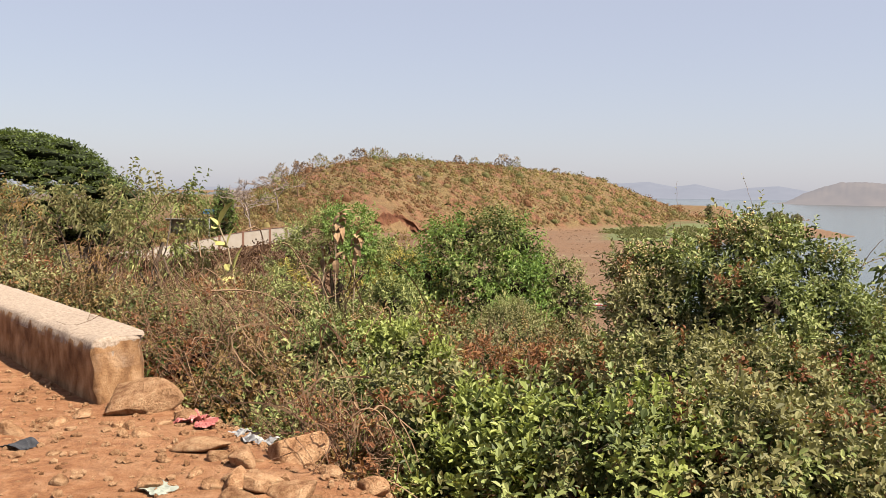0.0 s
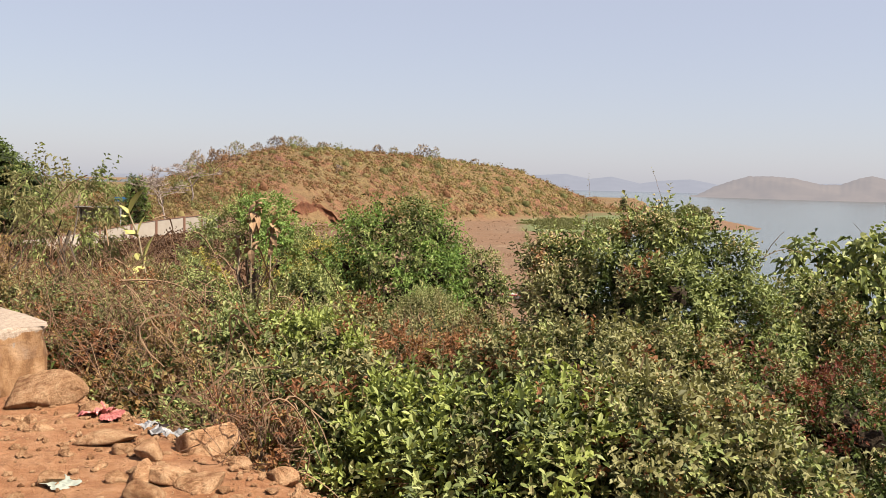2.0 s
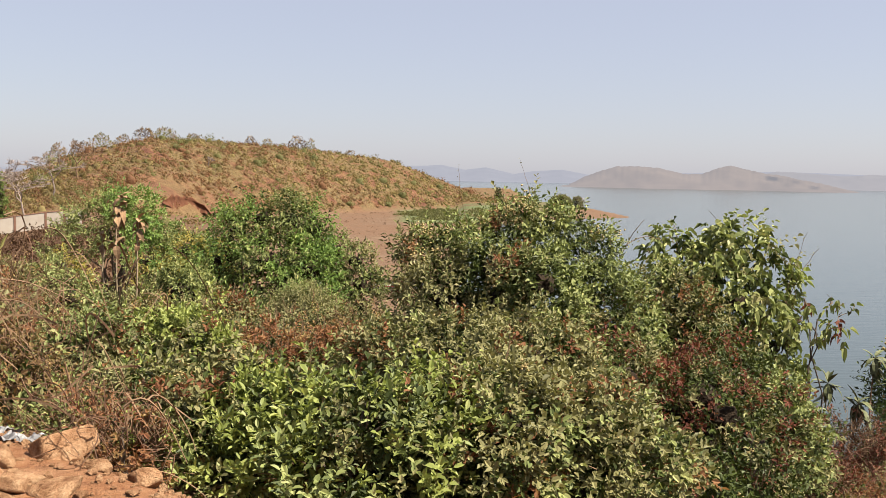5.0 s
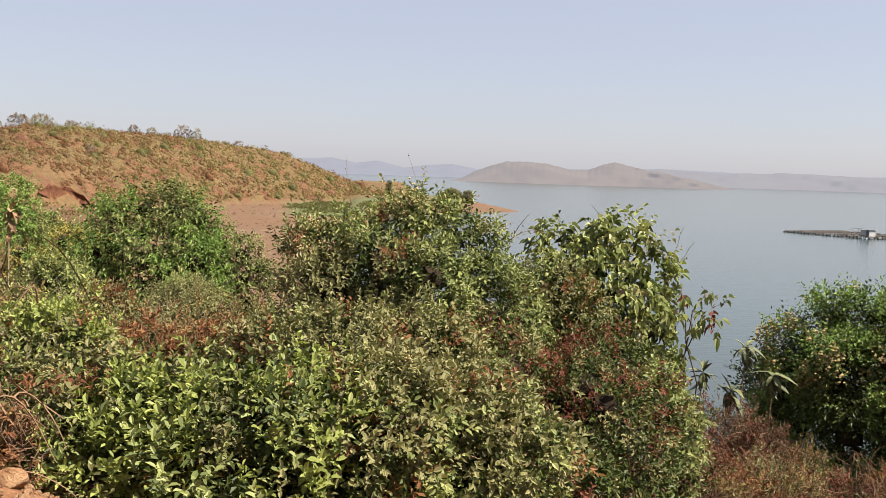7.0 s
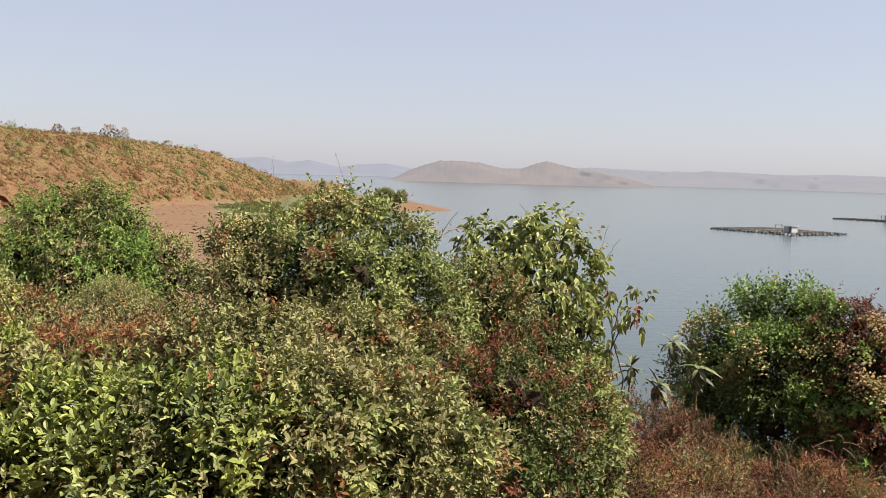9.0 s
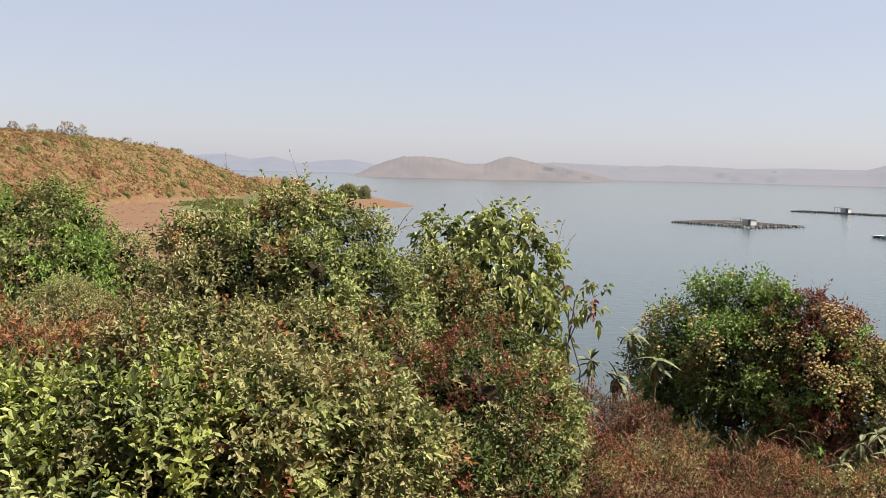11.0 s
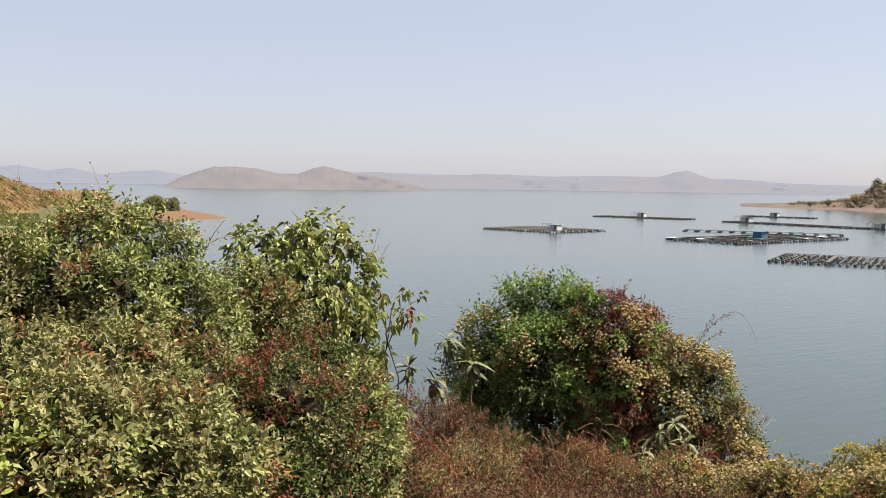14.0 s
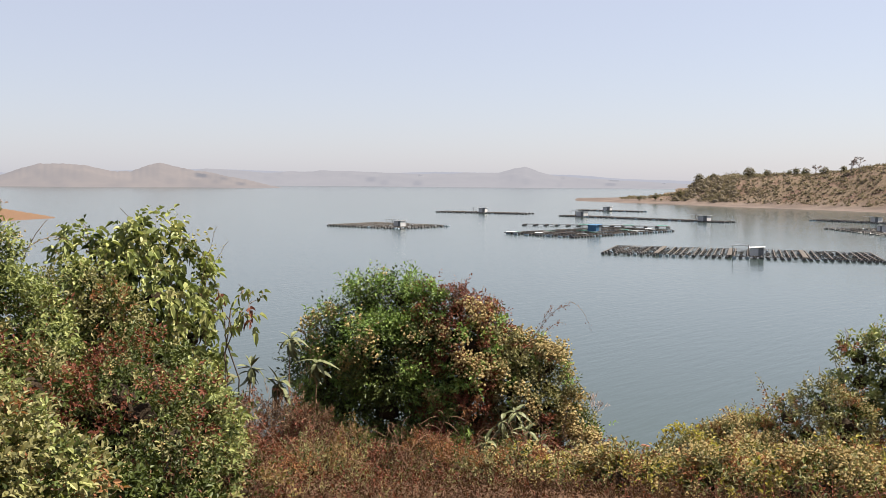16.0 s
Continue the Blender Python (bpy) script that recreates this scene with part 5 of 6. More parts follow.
# small trees on the skyline of the hill
S = "trees on the hilltop"
for i, (az, el, half) in enumerate(((-9.9, 1.45, 1.6), (-8.5, 1.6, 1.5), (-7.6, 2.08, 2.2), (-6.4, 2.02, 1.7), (-5.2, 2.5, 2.2), (-4.1, 2.52, 2.7), (-2.45, 2.25, 1.5), (3.7, 2.3, 2.2), (4.5, 2.12, 1.2), (6.9, 1.5, 1.3), (0.9, 2.2, 1.3), (1.9, 2.1, 1.2))):
    rr = float(np.interp(az, [-18, -10, -4, 2, 6.2, 10.3, 14, 17], [170, 190, 215, 252, 288, 322, 360, 395]) + np.interp(az, [-18, -8, 5, 12, 17], [70, 90, 95, 60, 25])) - 4
    plant("hilltop_tree", "small dry brown tree on the hilltop", "tree", az, rr, half * 1.5, el + 0.05, 0.38, (SCRUB, BROWNWEED, OLIVE)[i % 3], 0.6, S, second=(0.3, DRY, 0.35), seed=110 + i, bare=24, trunk=0.14, ragged=0.3, twig=1.5, heart=0, gaps=0.3, lobes=4, tuft=0.6)
plant("shore_tree", "small dark tree at the foot of the hill", "tree", 16.1, 396, 1.5, -0.55, 0.4, DARK, 0.9, "", seed=130, clear=1.0, trunk=0.2, tuft=0.7, tall=1.3)
plant("shore_bush", "dense green clump of bushes on the spit", "bush", 19.95, 368, 5.0, -0.95, 0.4, OLIVE, 0.95, "", seed=131, lobes=9, second=(0.4, GREEN, 0.4), tuft=0.7, tall=0.6)
plant("shore_bush", "low green bush beside the clump on the spit", "bush", 20.95, 366, 2.4, -1.02, 0.4, OLIVE, 0.95, "", seed=132, lobes=4, tuft=0.7, tall=0.6)
plant("green_tree", "small bright green tree by the boundary wall", "tree", -13.4, 150, 2.0, -0.1, 0.35, FRESH, 0.9, "", seed=133, clear=1.0, trunk=0.15, second=(0.35, DARK, 0.5), tuft=0.6)
H = "trees on the headland"
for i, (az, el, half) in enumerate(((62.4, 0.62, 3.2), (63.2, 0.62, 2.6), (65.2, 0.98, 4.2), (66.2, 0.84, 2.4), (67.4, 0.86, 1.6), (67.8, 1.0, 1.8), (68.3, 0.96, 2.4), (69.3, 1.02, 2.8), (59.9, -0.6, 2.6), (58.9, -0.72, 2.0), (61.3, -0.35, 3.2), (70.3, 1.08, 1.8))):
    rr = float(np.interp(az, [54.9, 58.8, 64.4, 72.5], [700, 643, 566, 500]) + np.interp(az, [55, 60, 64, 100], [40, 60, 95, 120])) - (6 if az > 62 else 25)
    plant("headland_tree", "hazy dry tree on the headland", "tree", az, rr, half, el, 0.6, HAZED, 1.0, H, seed=140 + i, trunk=0.25, clear=1.0, lobes=4, twig=0.3, tuft=1.0)


def bare_tree(name, label, az, r, top_el, spread, seed, group="", mat=None, r0=0.12, depth=4):
    """A leafless tree: a forking skeleton of tapering limbs."""
    g = np.random.default_rng(seed)
    c = polar(az, r)
    z0 = gz(c.x, c.y)
    h = EYE + r * math.tan(radians(top_el)) - z0
    root = thing(name, label, "tree", group, at=(c.x, c.y, z0 - 0.05))
    segs = []

    def grow(a, d, ln, rad, left):
        b = a + d * ln
        segs.append((a, (a + b) / 2 + g.normal(size=3) * ln * 0.06, b, rad))
        if left == 0:
            return
        for _ in range(3 if left > 1 else 4):
            nd = d + g.normal(size=3) * [spread, spread, 0.25]
            nd[2] = max(nd[2], 0.1)
            grow(b, nd / np.linalg.norm(nd), ln * g.uniform(0.6, 0.85), rad * 0.6, left - 1)
    grow(np.zeros(3), np.array([0, 0, 1.0]), h * 0.3, r0, depth)
    top = max(s[2][2] for s in segs)
    k = h / top
    P = np.array([s[:3] for s in segs]) * k
    R0 = np.array([s[3] for s in segs])
    R0 = np.maximum(R0, 0.00024 * r)
    rad = np.stack([R0, R0 * 0.85, R0 * 0.7], 1)
    mesh_obj("trunk", *tubes(P[:1], rad[:1], 7), mat or GREYTWIG, root)
    tagged(mesh_obj("branchwork", *tubes(P[1:], rad[1:], 3), mat or GREYTWIG, root), kind="stuff")
    return root


bare_tree("bare_tree", "leafless pale tree at the foot of the hill", -11.85, 150, 0.7, 0.75, 201, r0=0.18, depth=5)
bare_tree("bare_tree", "leafless grey tree on the flank of the hill", -10.2, 205, 1.5, 0.7, 202, r0=0.2, depth=5)
bare_tree("bare_tree", "leafless brown tree beside the hilltop", -8.9, 222, 1.85, 0.7, 210, r0=0.2, mat=TWIG, depth=5)
bare_tree("bare_tree", "leafless tree on the flank of the hill", -12.9, 190, 0.2, 0.7, 205, r0=0.2)
bare_tree("bare_tree", "thin leafless tree on the hillside", -1.56, 268, 1.0, 0.5, 203, r0=0.16)
bare_tree("bare_tree", "small bare tree on the spit", 21.3, 366, -0.95, 0.9, 204, r0=0.12)
bare_tree("bare_tree", "bare tree standing on the headland skyline", 70.7, 600, 1.45, 0.7, 206, H, r0=0.35)
bare_tree("bare_tree", "tall bare tree standing on the headland skyline", 71.1, 600, 1.66, 0.6, 207, H, r0=0.35)
bare_tree("bare_tree", "small bare tree on the headland", 68.85, 620, 1.2, 0.6, 208, H, r0=0.3)
bare_tree("bare_tree", "leafless dry shrub by the shore", 57.0, 43, -12.6, 0.3, 209, r0=0.025)


def eroded_bank():
    """A low scarp of red earth that rain has cut into the foot of the hill, with an overhanging lip."""
    la, lb = Lumps(251, 0.5), Lumps(252, 2.2)
    az = np.arange(-4.2, 0.75, 0.045)
    r = 236 + 4 * np.sin(az * 1.9) + 2.6 * az
    x, y = np.sin(np.radians(az)) * r, np.cos(np.radians(az)) * r
    h = np.interp(az, [-4.2, -3.6, -2.4, -1.4, -0.8, 0.2, 0.72], [0.2, 1.9, 1.7, 0.6, 1.4, 1.8, 0.1])
    rows = []
    for back, up in ((-1.6, -0.6), (-0.4, 0.0), (0.1, 0.35), (0.35, 0.7), (0.1, 0.95), (0.5, 1.05), (3.0, 1.0), (5.5, -0.3)):
        q = np.stack([x, y, np.full_like(x, up * 3)], -1)
        b = back + 0.5 * la(q) + 0.35 * lb(q)
        s = 1 + b / r
        rows.append(np.stack([x * s, y * s, ground_z(x, y) + h * up * (1 + 0.3 * lb(q + 5))], -1))
    vs = np.stack(rows, 1)
    i = np.arange(vs.shape[0] * vs.shape[1]).reshape(vs.shape[:2])
    f = np.stack([i[:-1, :-1], i[1:, :-1], i[1:, 1:], i[:-1, 1:]], -1).reshape(-1, 4)
    tagged(mesh_obj("eroded_bank", vs.reshape(-1, 3), f, BANK, smooth=True), "eroded bank of dark red earth at the foot of the hill", "bank", kind="structure")


eroded_bank()
shrub_cover("small tufts and dry clods on the shore flats", 700, (3, 14, 95, 300), 0.32, BROWNWEED, 104, lambda p, g: (p[:, 2] > WATER + 0.15) & (_l2(p * [1.5, 1.5, 0]) + g.normal(size=len(p)) * 0.2 > 0.05), 10, 0.22)

# ---- parapet of the road ----
def parapet():
    A = np.array([-2.53, 6.66])
    d, a = np.array([-0.635, 0.772]), np.array([0.772, 0.635])
    root = tagged(new("parapet_wall", None), "low weathered concrete parapet with a broken end", "wall")
    g = Lumps(301, 5.0)
    g2 = Lumps(302, 22.0)
    wid, ht = 0.56, 0.46
    prof = [(0.0, -0.25), (0.0, 0.0), (0.0, 0.12), (0.0, 0.24), (-0.005, 0.36), (0.012, ht - 0.025), (0.04, ht), (0.16, ht + 0.003)]
    prof = prof + [(wid / 2, ht + 0.004)] + [(wid - w, z) for w, z in reversed(prof)]
    bent = lambda w: float(np.interp(w, [0, 0.43, 0.50, 0.56], [0, 0.12, 0.30, 0.58]))      # the end is broken off askew
    us = np.concatenate([[0.0, 0.02], np.arange(0.1, 9.0, 0.09)])
    vs = []
    for u in us:
        for w, z in prof:
            uu = u + bent(w) * max(0, 1 - u / 2.5)
            wob = 0.02 if u > 0.01 else 0.035
            q = A + d * uu + a * w
            p3 = np.array([q[0], q[1], z])
            n = g(p3) * wob * 1.2 + g2(p3) * wob * 0.8 * (1 + 0.6 * (0.38 < z < 0.47))
            vs.append((q[0] - a[0] * n + d[0] * n * (u < 0.05), q[1] - a[1] * n + d[1] * n * (u < 0.05), z + n * 0.7 * (z > 0.3)))
    k = len(prof)
    f = []
    for i in range(len(us) - 1):
        for j in range(k - 1):
            f.append((i * k + j, i * k + j + 1, (i + 1) * k + j + 1, (i + 1) * k + j))
    m = 7
    cap = {}
    for j in range(k // 2 + 1):
        lo, hi = np.array(vs[j]), np.array(vs[k - 1 - j])
        for i in range(m + 1):
            if i in (0, m):
                cap[j, i] = j if i == 0 else k - 1 - j
                continue
            w0, w1 = prof[j][0], prof[k - 1 - j][0]
            w = w0 + (w1 - w0) * i / m
            p3 = lo + (hi - lo) * i / m + np.array([*(d * (bent(w) - bent(w0) - (bent(w1) - bent(w0)) * i / m)), 0])
            n = (g(p3 * 1.7) * 0.05 + g2(p3) * 0.02) * (0.1 if j >= 6 else 1.0)
            vs.append(tuple(p3 - np.array([d[0], d[1], 0]) * n))
            cap[j, i] = len(vs) - 1
    tri = [(cap[j, i], cap[j, i + 1], cap[j + 1, i + 1], cap[j + 1, i]) for j in range(k // 2) for i in range(m)]
    bm = bmesh.new()
    bv = [bm.verts.new(v) for v in vs]
    for q in f + tri:
        try:
            bm.faces.new([bv[i] for i in dict.fromkeys(q)])
        except ValueError:
            pass
    bmesh.ops.recalc_face_normals(bm, faces=bm.faces)
    for fc in bm.faces:
        fc.smooth = True
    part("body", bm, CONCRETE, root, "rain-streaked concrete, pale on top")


parapet()


# ---- stones and litter on the shoulder ----
def stone(x, y, sx, sy, sz, turn, seed, label="ochre stone lying in the red dirt", sink=0.25, name="stone", mat=None):
    bm = bmesh.new()
    bmesh.ops.create_icosphere(bm, subdivisions=4 if sx > 0.12 else 3, radius=1.0)
    la, lb = Lumps(seed, 1.5), Lumps(seed + 1, 5.0)
    g = np.random.default_rng(seed)
    cuts = [(norm(g.normal(size=(1, 3)))[0], g.uniform(0.35, 0.75)) for _ in range(14)]
    for v in bm.verts:
        p = np.array(v.co)
        for nrm, dd in cuts:
            o = p @ nrm - dd
            if o > 0:
                p = p - nrm * o * 0.9
        p = p * (1.15 + 0.2 * la(p) + 0.05 * lb(p))
        v.co = p * [sx, sy, sz]
    me = bpy.data.meshes.new(name)
    bm.to_mesh(me)
    bm.free()
    me.materials.append(mat or STONE)
    me.polygons.foreach_set("use_smooth", np.ones(len(me.polygons), bool))
    ob = new(name, me)
    ob.matrix_basis = pose(x, y, gz(x, y) + sz * (1 - 2 * sink) * 0.8, g.uniform(-12, 12), g.uniform(-12, 12), turn)
    return tagged(ob, label, "stone", "stones on the shoulder")


STONES = [(-2.17, 6.5, 0.33, 0.25, 0.22, 10), (-2.47, 6.33, 0.10, 0.08, 0.07, 0), (-2.13, 6.05, 0.07, 0.06, 0.05, 30), (-2.04, 5.98, 0.06, 0.05, 0.045, 70), (-1.92, 5.8, 0.09, 0.08, 0.06, 10),
          (-1.86, 6.13, 0.09, 0.06, 0.035, -20), (-1.72, 6.22, 0.10, 0.07, 0.06, 50), (-1.47, 5.56, 0.24, 0.13, 0.07, -8), (-1.15, 5.26, 0.11, 0.10, 0.10, 0), (-0.86, 5.38, 0.22, 0.15, 0.17, 35),
          (-0.96, 4.9, 0.20, 0.13, 0.06, 0), (-1.55, 4.86, 0.08, 0.08, 0.07, 10), (-1.21, 4.85, 0.07, 0.06, 0.06, 0), (-1.08, 4.86, 0.10, 0.09, 0.09, 60), (-2.78, 5.85, 0.13, 0.09, 0.06, 0),
          (-2.57, 6.15, 0.10, 0.07, 0.05, 45), (-0.38, 5.02, 0.10, 0.09, 0.09, 10), (-2.06, 4.88, 0.07, 0.06, 0.05, 0), (-0.75, 4.75, 0.16, 0.12, 0.08, 20), (-1.0, 4.6, 0.14, 0.10, 0.08, 80),
          (-1.36, 5.1, 0.06, 0.05, 0.04, 20), (-1.6, 5.3, 0.05, 0.04, 0.03, 20), (-2.3, 5.4, 0.05, 0.04, 0.03, 20), (-0.62, 5.15, 0.10, 0.08, 0.08, 20), (-1.28, 5.35, 0.08, 0.07, 0.06, 5)]
for i, (x, y, a, b_, c_, t_) in enumerate(STONES):
    stone(x, y, a, b_, c_, t_, 400 + 3 * i, "large pale ochre boulder at the parapet's end" if i == 0 else "ochre stone lying in the red dirt", 0.42)
stone(40.4, 23.1, 0.5, 0.42, 0.42, 30, 590, "red-brown boulder at the water's edge", 0.25, mat=plain_mat("red_rock", (0.28, 0.10, 0.06), (0.46, 0.22, 0.15), 6, 0.9, island=0.1))


def pebbles():
    g = np.random.default_rng(600)
    n = 3200
    a, s = g.uniform(3.6, 8.5, n), EDGE - g.random(n) ** 1.7 * 3.2 + 0.5
    x, y = s * N_OUT[0] + a * N_ALONG[0], s * N_OUT[1] + a * N_ALONG[1]
    z = ground_z(x, y)
    ok = np.abs((x + 2.53) * 0.772 + (y - 6.66) * 0.635 - 0.28) > 0.32
    ok |= ((x + 2.53) * -0.635 + (y - 6.66) * 0.772) < -0.1
    p = np.stack([x, y, z], -1)[ok]
    n = len(p)
    o = np.array([(1, 0, 0), (0, 1, 0), (-1, 0, 0), (0, -1, 0), (0, 0, 1), (0.7, 0.7, 0.6), (-0.7, 0.6, 0.5), (-0.6, -0.7, 0.6), (0.7, -0.6, 0.5)], float)
    f = np.array([(0, 5, 8), (0, 1, 5), (1, 6, 5), (1, 2, 6), (2, 7, 6), (2, 3, 7), (3, 8, 7), (3, 0, 8), (5, 6, 4), (6, 7, 4), (7, 8, 4), (8, 5, 4)])
    sz = 0.005 + 0.032 * g.random(n) ** 3.5
    vs = p[:, None] + o * (sz[:, None] * g.uniform(0.6, 1.3, (n, 3)))[:, None] * g.uniform(0.8, 1.2, (n, 9, 1))
    ff = f[None] + (np.arange(n) * 9)[:, None, None]
    tagged(mesh_obj("gravel", vs.reshape(-1, 3), ff.reshape(-1, 3), STONE), "loose gravel and crumbs of earth on the shoulder", "gravel", kind="stuff")


pebbles()


def litter(name, label, x, y, w, h, up, seed, mat, cat="litter"):
    """A crumpled sheet of thin plastic or cloth."""
    g = np.random.default_rng(seed)
    la, lb = Lumps(seed, 8 / w), Lumps(seed + 1, 22 / w)
    k = 22
    u, v = np.meshgrid(np.linspace(-1, 1, k), np.linspace(-1, 1, k), indexing="ij")
    q = np.stack([u * w / 2, v * h / 2, u * 0], -1).reshape(-1, 3)
    n = np.stack([la(q), la(q + 3), la(q + 7)], -1) * w * 0.24 + np.stack([lb(q), lb(q + 3), lb(q + 7)], -1) * w * 0.09
    q = q * (1 - 0.25 * np.abs(la(q + 11))[:, None]) + n * [0.6, 0.6, up]
    q[:, 2] -= np.quantile(q[:, 2], 0.1)
    i = np.arange(k * k).reshape(k, k)
    f = np.stack([i[:-1, :-1], i[1:, :-1], i[1:, 1:], i[:-1, 1:]], -1).reshape(-1, 4)
    ob = mesh_obj(name, q, f, mat)
    ob.matrix_basis = pose(x, y, gz(x, y) + 0.005, 0, 0, g.uniform(0, 360))
    return tagged(ob, label, cat)


PLRED = plain_mat("pink_red_plastic", (0.36, 0.06, 0.055), (0.50, 0.19, 0.16), 12, 0.4, 0.5)
PLWHITE = plain_mat("dull_white_plastic", (0.15, 0.145, 0.14), (0.36, 0.345, 0.335), 12, 0.4, 0.5)
CLOTH = plain_mat("dark_rag", (0.02, 0.02, 0.025), (0.07, 0.07, 0.075), 20, 0.9)
SCRAP = plain_mat("grey_green_scrap", (0.22, 0.25, 0.20), (0.38, 0.38, 0.32), 15, 0.8)
litter("plastic_bag", "crumpled pink-red plastic bag beside the boulder", -1.68, 6.18, 0.16, 0.22, 1.7, 701, PLRED)
litter("plastic_bag", "torn red plastic strip in the dirt", -1.55, 6.05, 0.14, 0.2, 1.5, 706, PLRED)
litter("plastic_scrap", "crumpled dull white plastic under the bushes", -1.32, 6.08, 0.2, 0.16, 1.0, 702, PLWHITE)
litter("plastic_scrap", "crumpled dull white plastic under the bushes", -1.16, 6.0, 0.18, 0.16, 1.0, 703, PLWHITE)
litter("plastic_scrap", "small white plastic scrap in the leaves", -1.22, 5.78, 0.14, 0.12, 1.2, 704, PLWHITE)
litter("rag", "dark crumpled rag lying in the dirt", -2.57, 5.57, 0.2, 0.16, 0.8, 705, CLOTH, "rag")
litter("plastic_scrap", "grey-green scrap lying between stones", -1.48, 4.8, 0.18, 0.16, 0.9, 707, SCRAP)


# ---- dry vine tangle and sticks ----
def tangle(label, n, az0, az1, r0, r1, seed, up=1.0, rad=0.006, mat=None):
    g = np.random.default_rng(seed)
    x, y, z = scatter(n, az0, az1, r0, r1, g)
    k = 9
    t = np.linspace(0, 1, k)
    hd = g.uniform(0, 6.28, n)
    ln = g.uniform(0.3, 1.1, n) * up
    curl = g.normal(size=n) * 3.0
    ang = hd[:, None] + curl[:, None] * t
    step = ln[:, None] / k
    px = x[:, None] + np.cumsum(np.cos(ang) * step, 1)
    py = y[:, None] + np.cumsum(np.sin(ang) * step, 1)
    gzz = ground_z(px, py)
    pz = gzz + (g.uniform(0.1, 1.25, n) * up)[:, None] + np.sin(t * 3.1 + g.uniform(0, 3, n)[:, None]) * (g.uniform(0.05, 0.4, n) * up)[:, None]
    v, f = tubes(np.stack([px, py, np.maximum(pz, gzz + 0.02)], -1), np.broadcast_to(np.linspace(rad, rad * 0.4, k), (n, k)) * g.uniform(0.5, 1.3, (n, 1)), 3)
    tagged(mesh_obj("vine_tangle", v, f, mat or VINE), label, "vines", kind="stuff")


tangle("tangle of dry brown vines behind the parapet", 380, -18.5, -8.5, 7.8, 11.0, 801, 1.0, 0.0035)
tangle("pale dry sticks in the scrub", 80, -18, -6, 7.8, 12, 802, 1.2, 0.004, TWIG)
tangle("dry sticks lying at the foot of the bushes", 70, -10, -2.5, 5.3, 6.6, 803, 0.42, 0.004, VINE)
tangle("pale dry branches lying over the scrub", 34, -15, -2, 7.0, 10.5, 806, 1.3, 0.008, TWIG)
tangle("dry branches lying at the edge of the dirt", 16, -9, -3, 5.3, 6.5, 807, 0.6, 0.008, TWIG)
tangle("dry brown vines in the hollow", 200, -30, -8, 12, 22, 804, 1.4, 0.005)
tangle("thin red-brown stems low on the slope", 400, 33, 58, 12, 30, 805, 0.9, 0.007)


# ---- fish-farm rafts on the lake ----
def drum_mesh():
    bm = bmesh.new()
    bmesh.ops.create_cone(bm, cap_ends=True, segments=10, radius1=0.31, radius2=0.31, depth=1.1, matrix=Matrix.Rotation(radians(90), 4, "Y"))
    me = bpy.data.meshes.new("float_drum")
    bm.to_mesh(me)
    bm.free()
    me.materials.append(DRUM)
    return me


DRUM_ME = drum_mesh()
DRUM_BLUE = DRUM_ME.copy()
DRUM_BLUE.materials.clear()
DRUM_BLUE.materials.append(DRUMBLUE)


def beam(parent, x0, x1, y0, y1, z0, z1, mat, name="beam"):
    return part(name, box(bmesh.new(), x0, x1, y0, y1, z0, z1), mat, parent)


def hut(raft, x, y, w, d, h, wall, roof, canopy=0.0):
    """A small guard hut: four walls with a doorway, a lean-to roof, maybe an open frame beside it."""
    w, d, h = 0.85 * w, 0.85 * d, 0.74 * h
    k = part("hut", box(bmesh.new(), x - w / 2, x + w / 2, y - d / 2, y + d / 2, 0.25, 0.36), PLANK, raft, "small guard hut")
    z0, z1 = 0.36, 0.3 + h
    part("wall", box(bmesh.new(), x - w / 2, x + w / 2, y + d / 2 - 0.06, y + d / 2, z0, z1), wall, k)
    part("wall", box(bmesh.new(), x - w / 2, x - w / 2 + 0.06, y - d / 2, y + d / 2 - 0.06, z0, z1), wall, k)
    part("wall", box(bmesh.new(), x + w / 2 - 0.06, x + w / 2, y - d / 2, y + d / 2 - 0.06, z0, z1), wall, k)
    part("wall", box(bmesh.new(), x - w / 2 + 0.06, x + w * 0.1, y - d / 2, y - d / 2 + 0.06, z0, z1), wall, k)
    part("door", box(bmesh.new(), x + w * 0.1 + 0.01, x + w / 2 - 0.07, y - d / 2 + 0.02, y - d / 2 + 0.05, z0, z1 - 0.1), HULL, k)
    bm = box(bmesh.new(), x - w / 2 - 0.25, x + w / 2 + 0.25, y - d / 2 - 0.25, y + d / 2 + 0.25, z1 + 0.01, z1 + 0.07)
    for v in bm.verts:
        v.co.z += (v.co.x - x) * 0.06
    part("roof", bm, roof, k)
    if canopy:
        for px in (x - w / 2 - canopy, x - w / 2 - 0.3):
            for py in (y - d / 2, y + d / 2):
                part("post", box(bmesh.new(), px - 0.05, px + 0.05, py - 0.05, py + 0.05, 0.25, z1 + 0.2), PLANK, k)
        for py in (y - d / 2, y + d / 2):
            part("rail", box(bmesh.new(), x - w / 2 - canopy - 0.3, x - w / 2 - 0.28, py - 0.06, py + 0.06, z1 + 0.21, z1 + 0.3), SHEET, k)


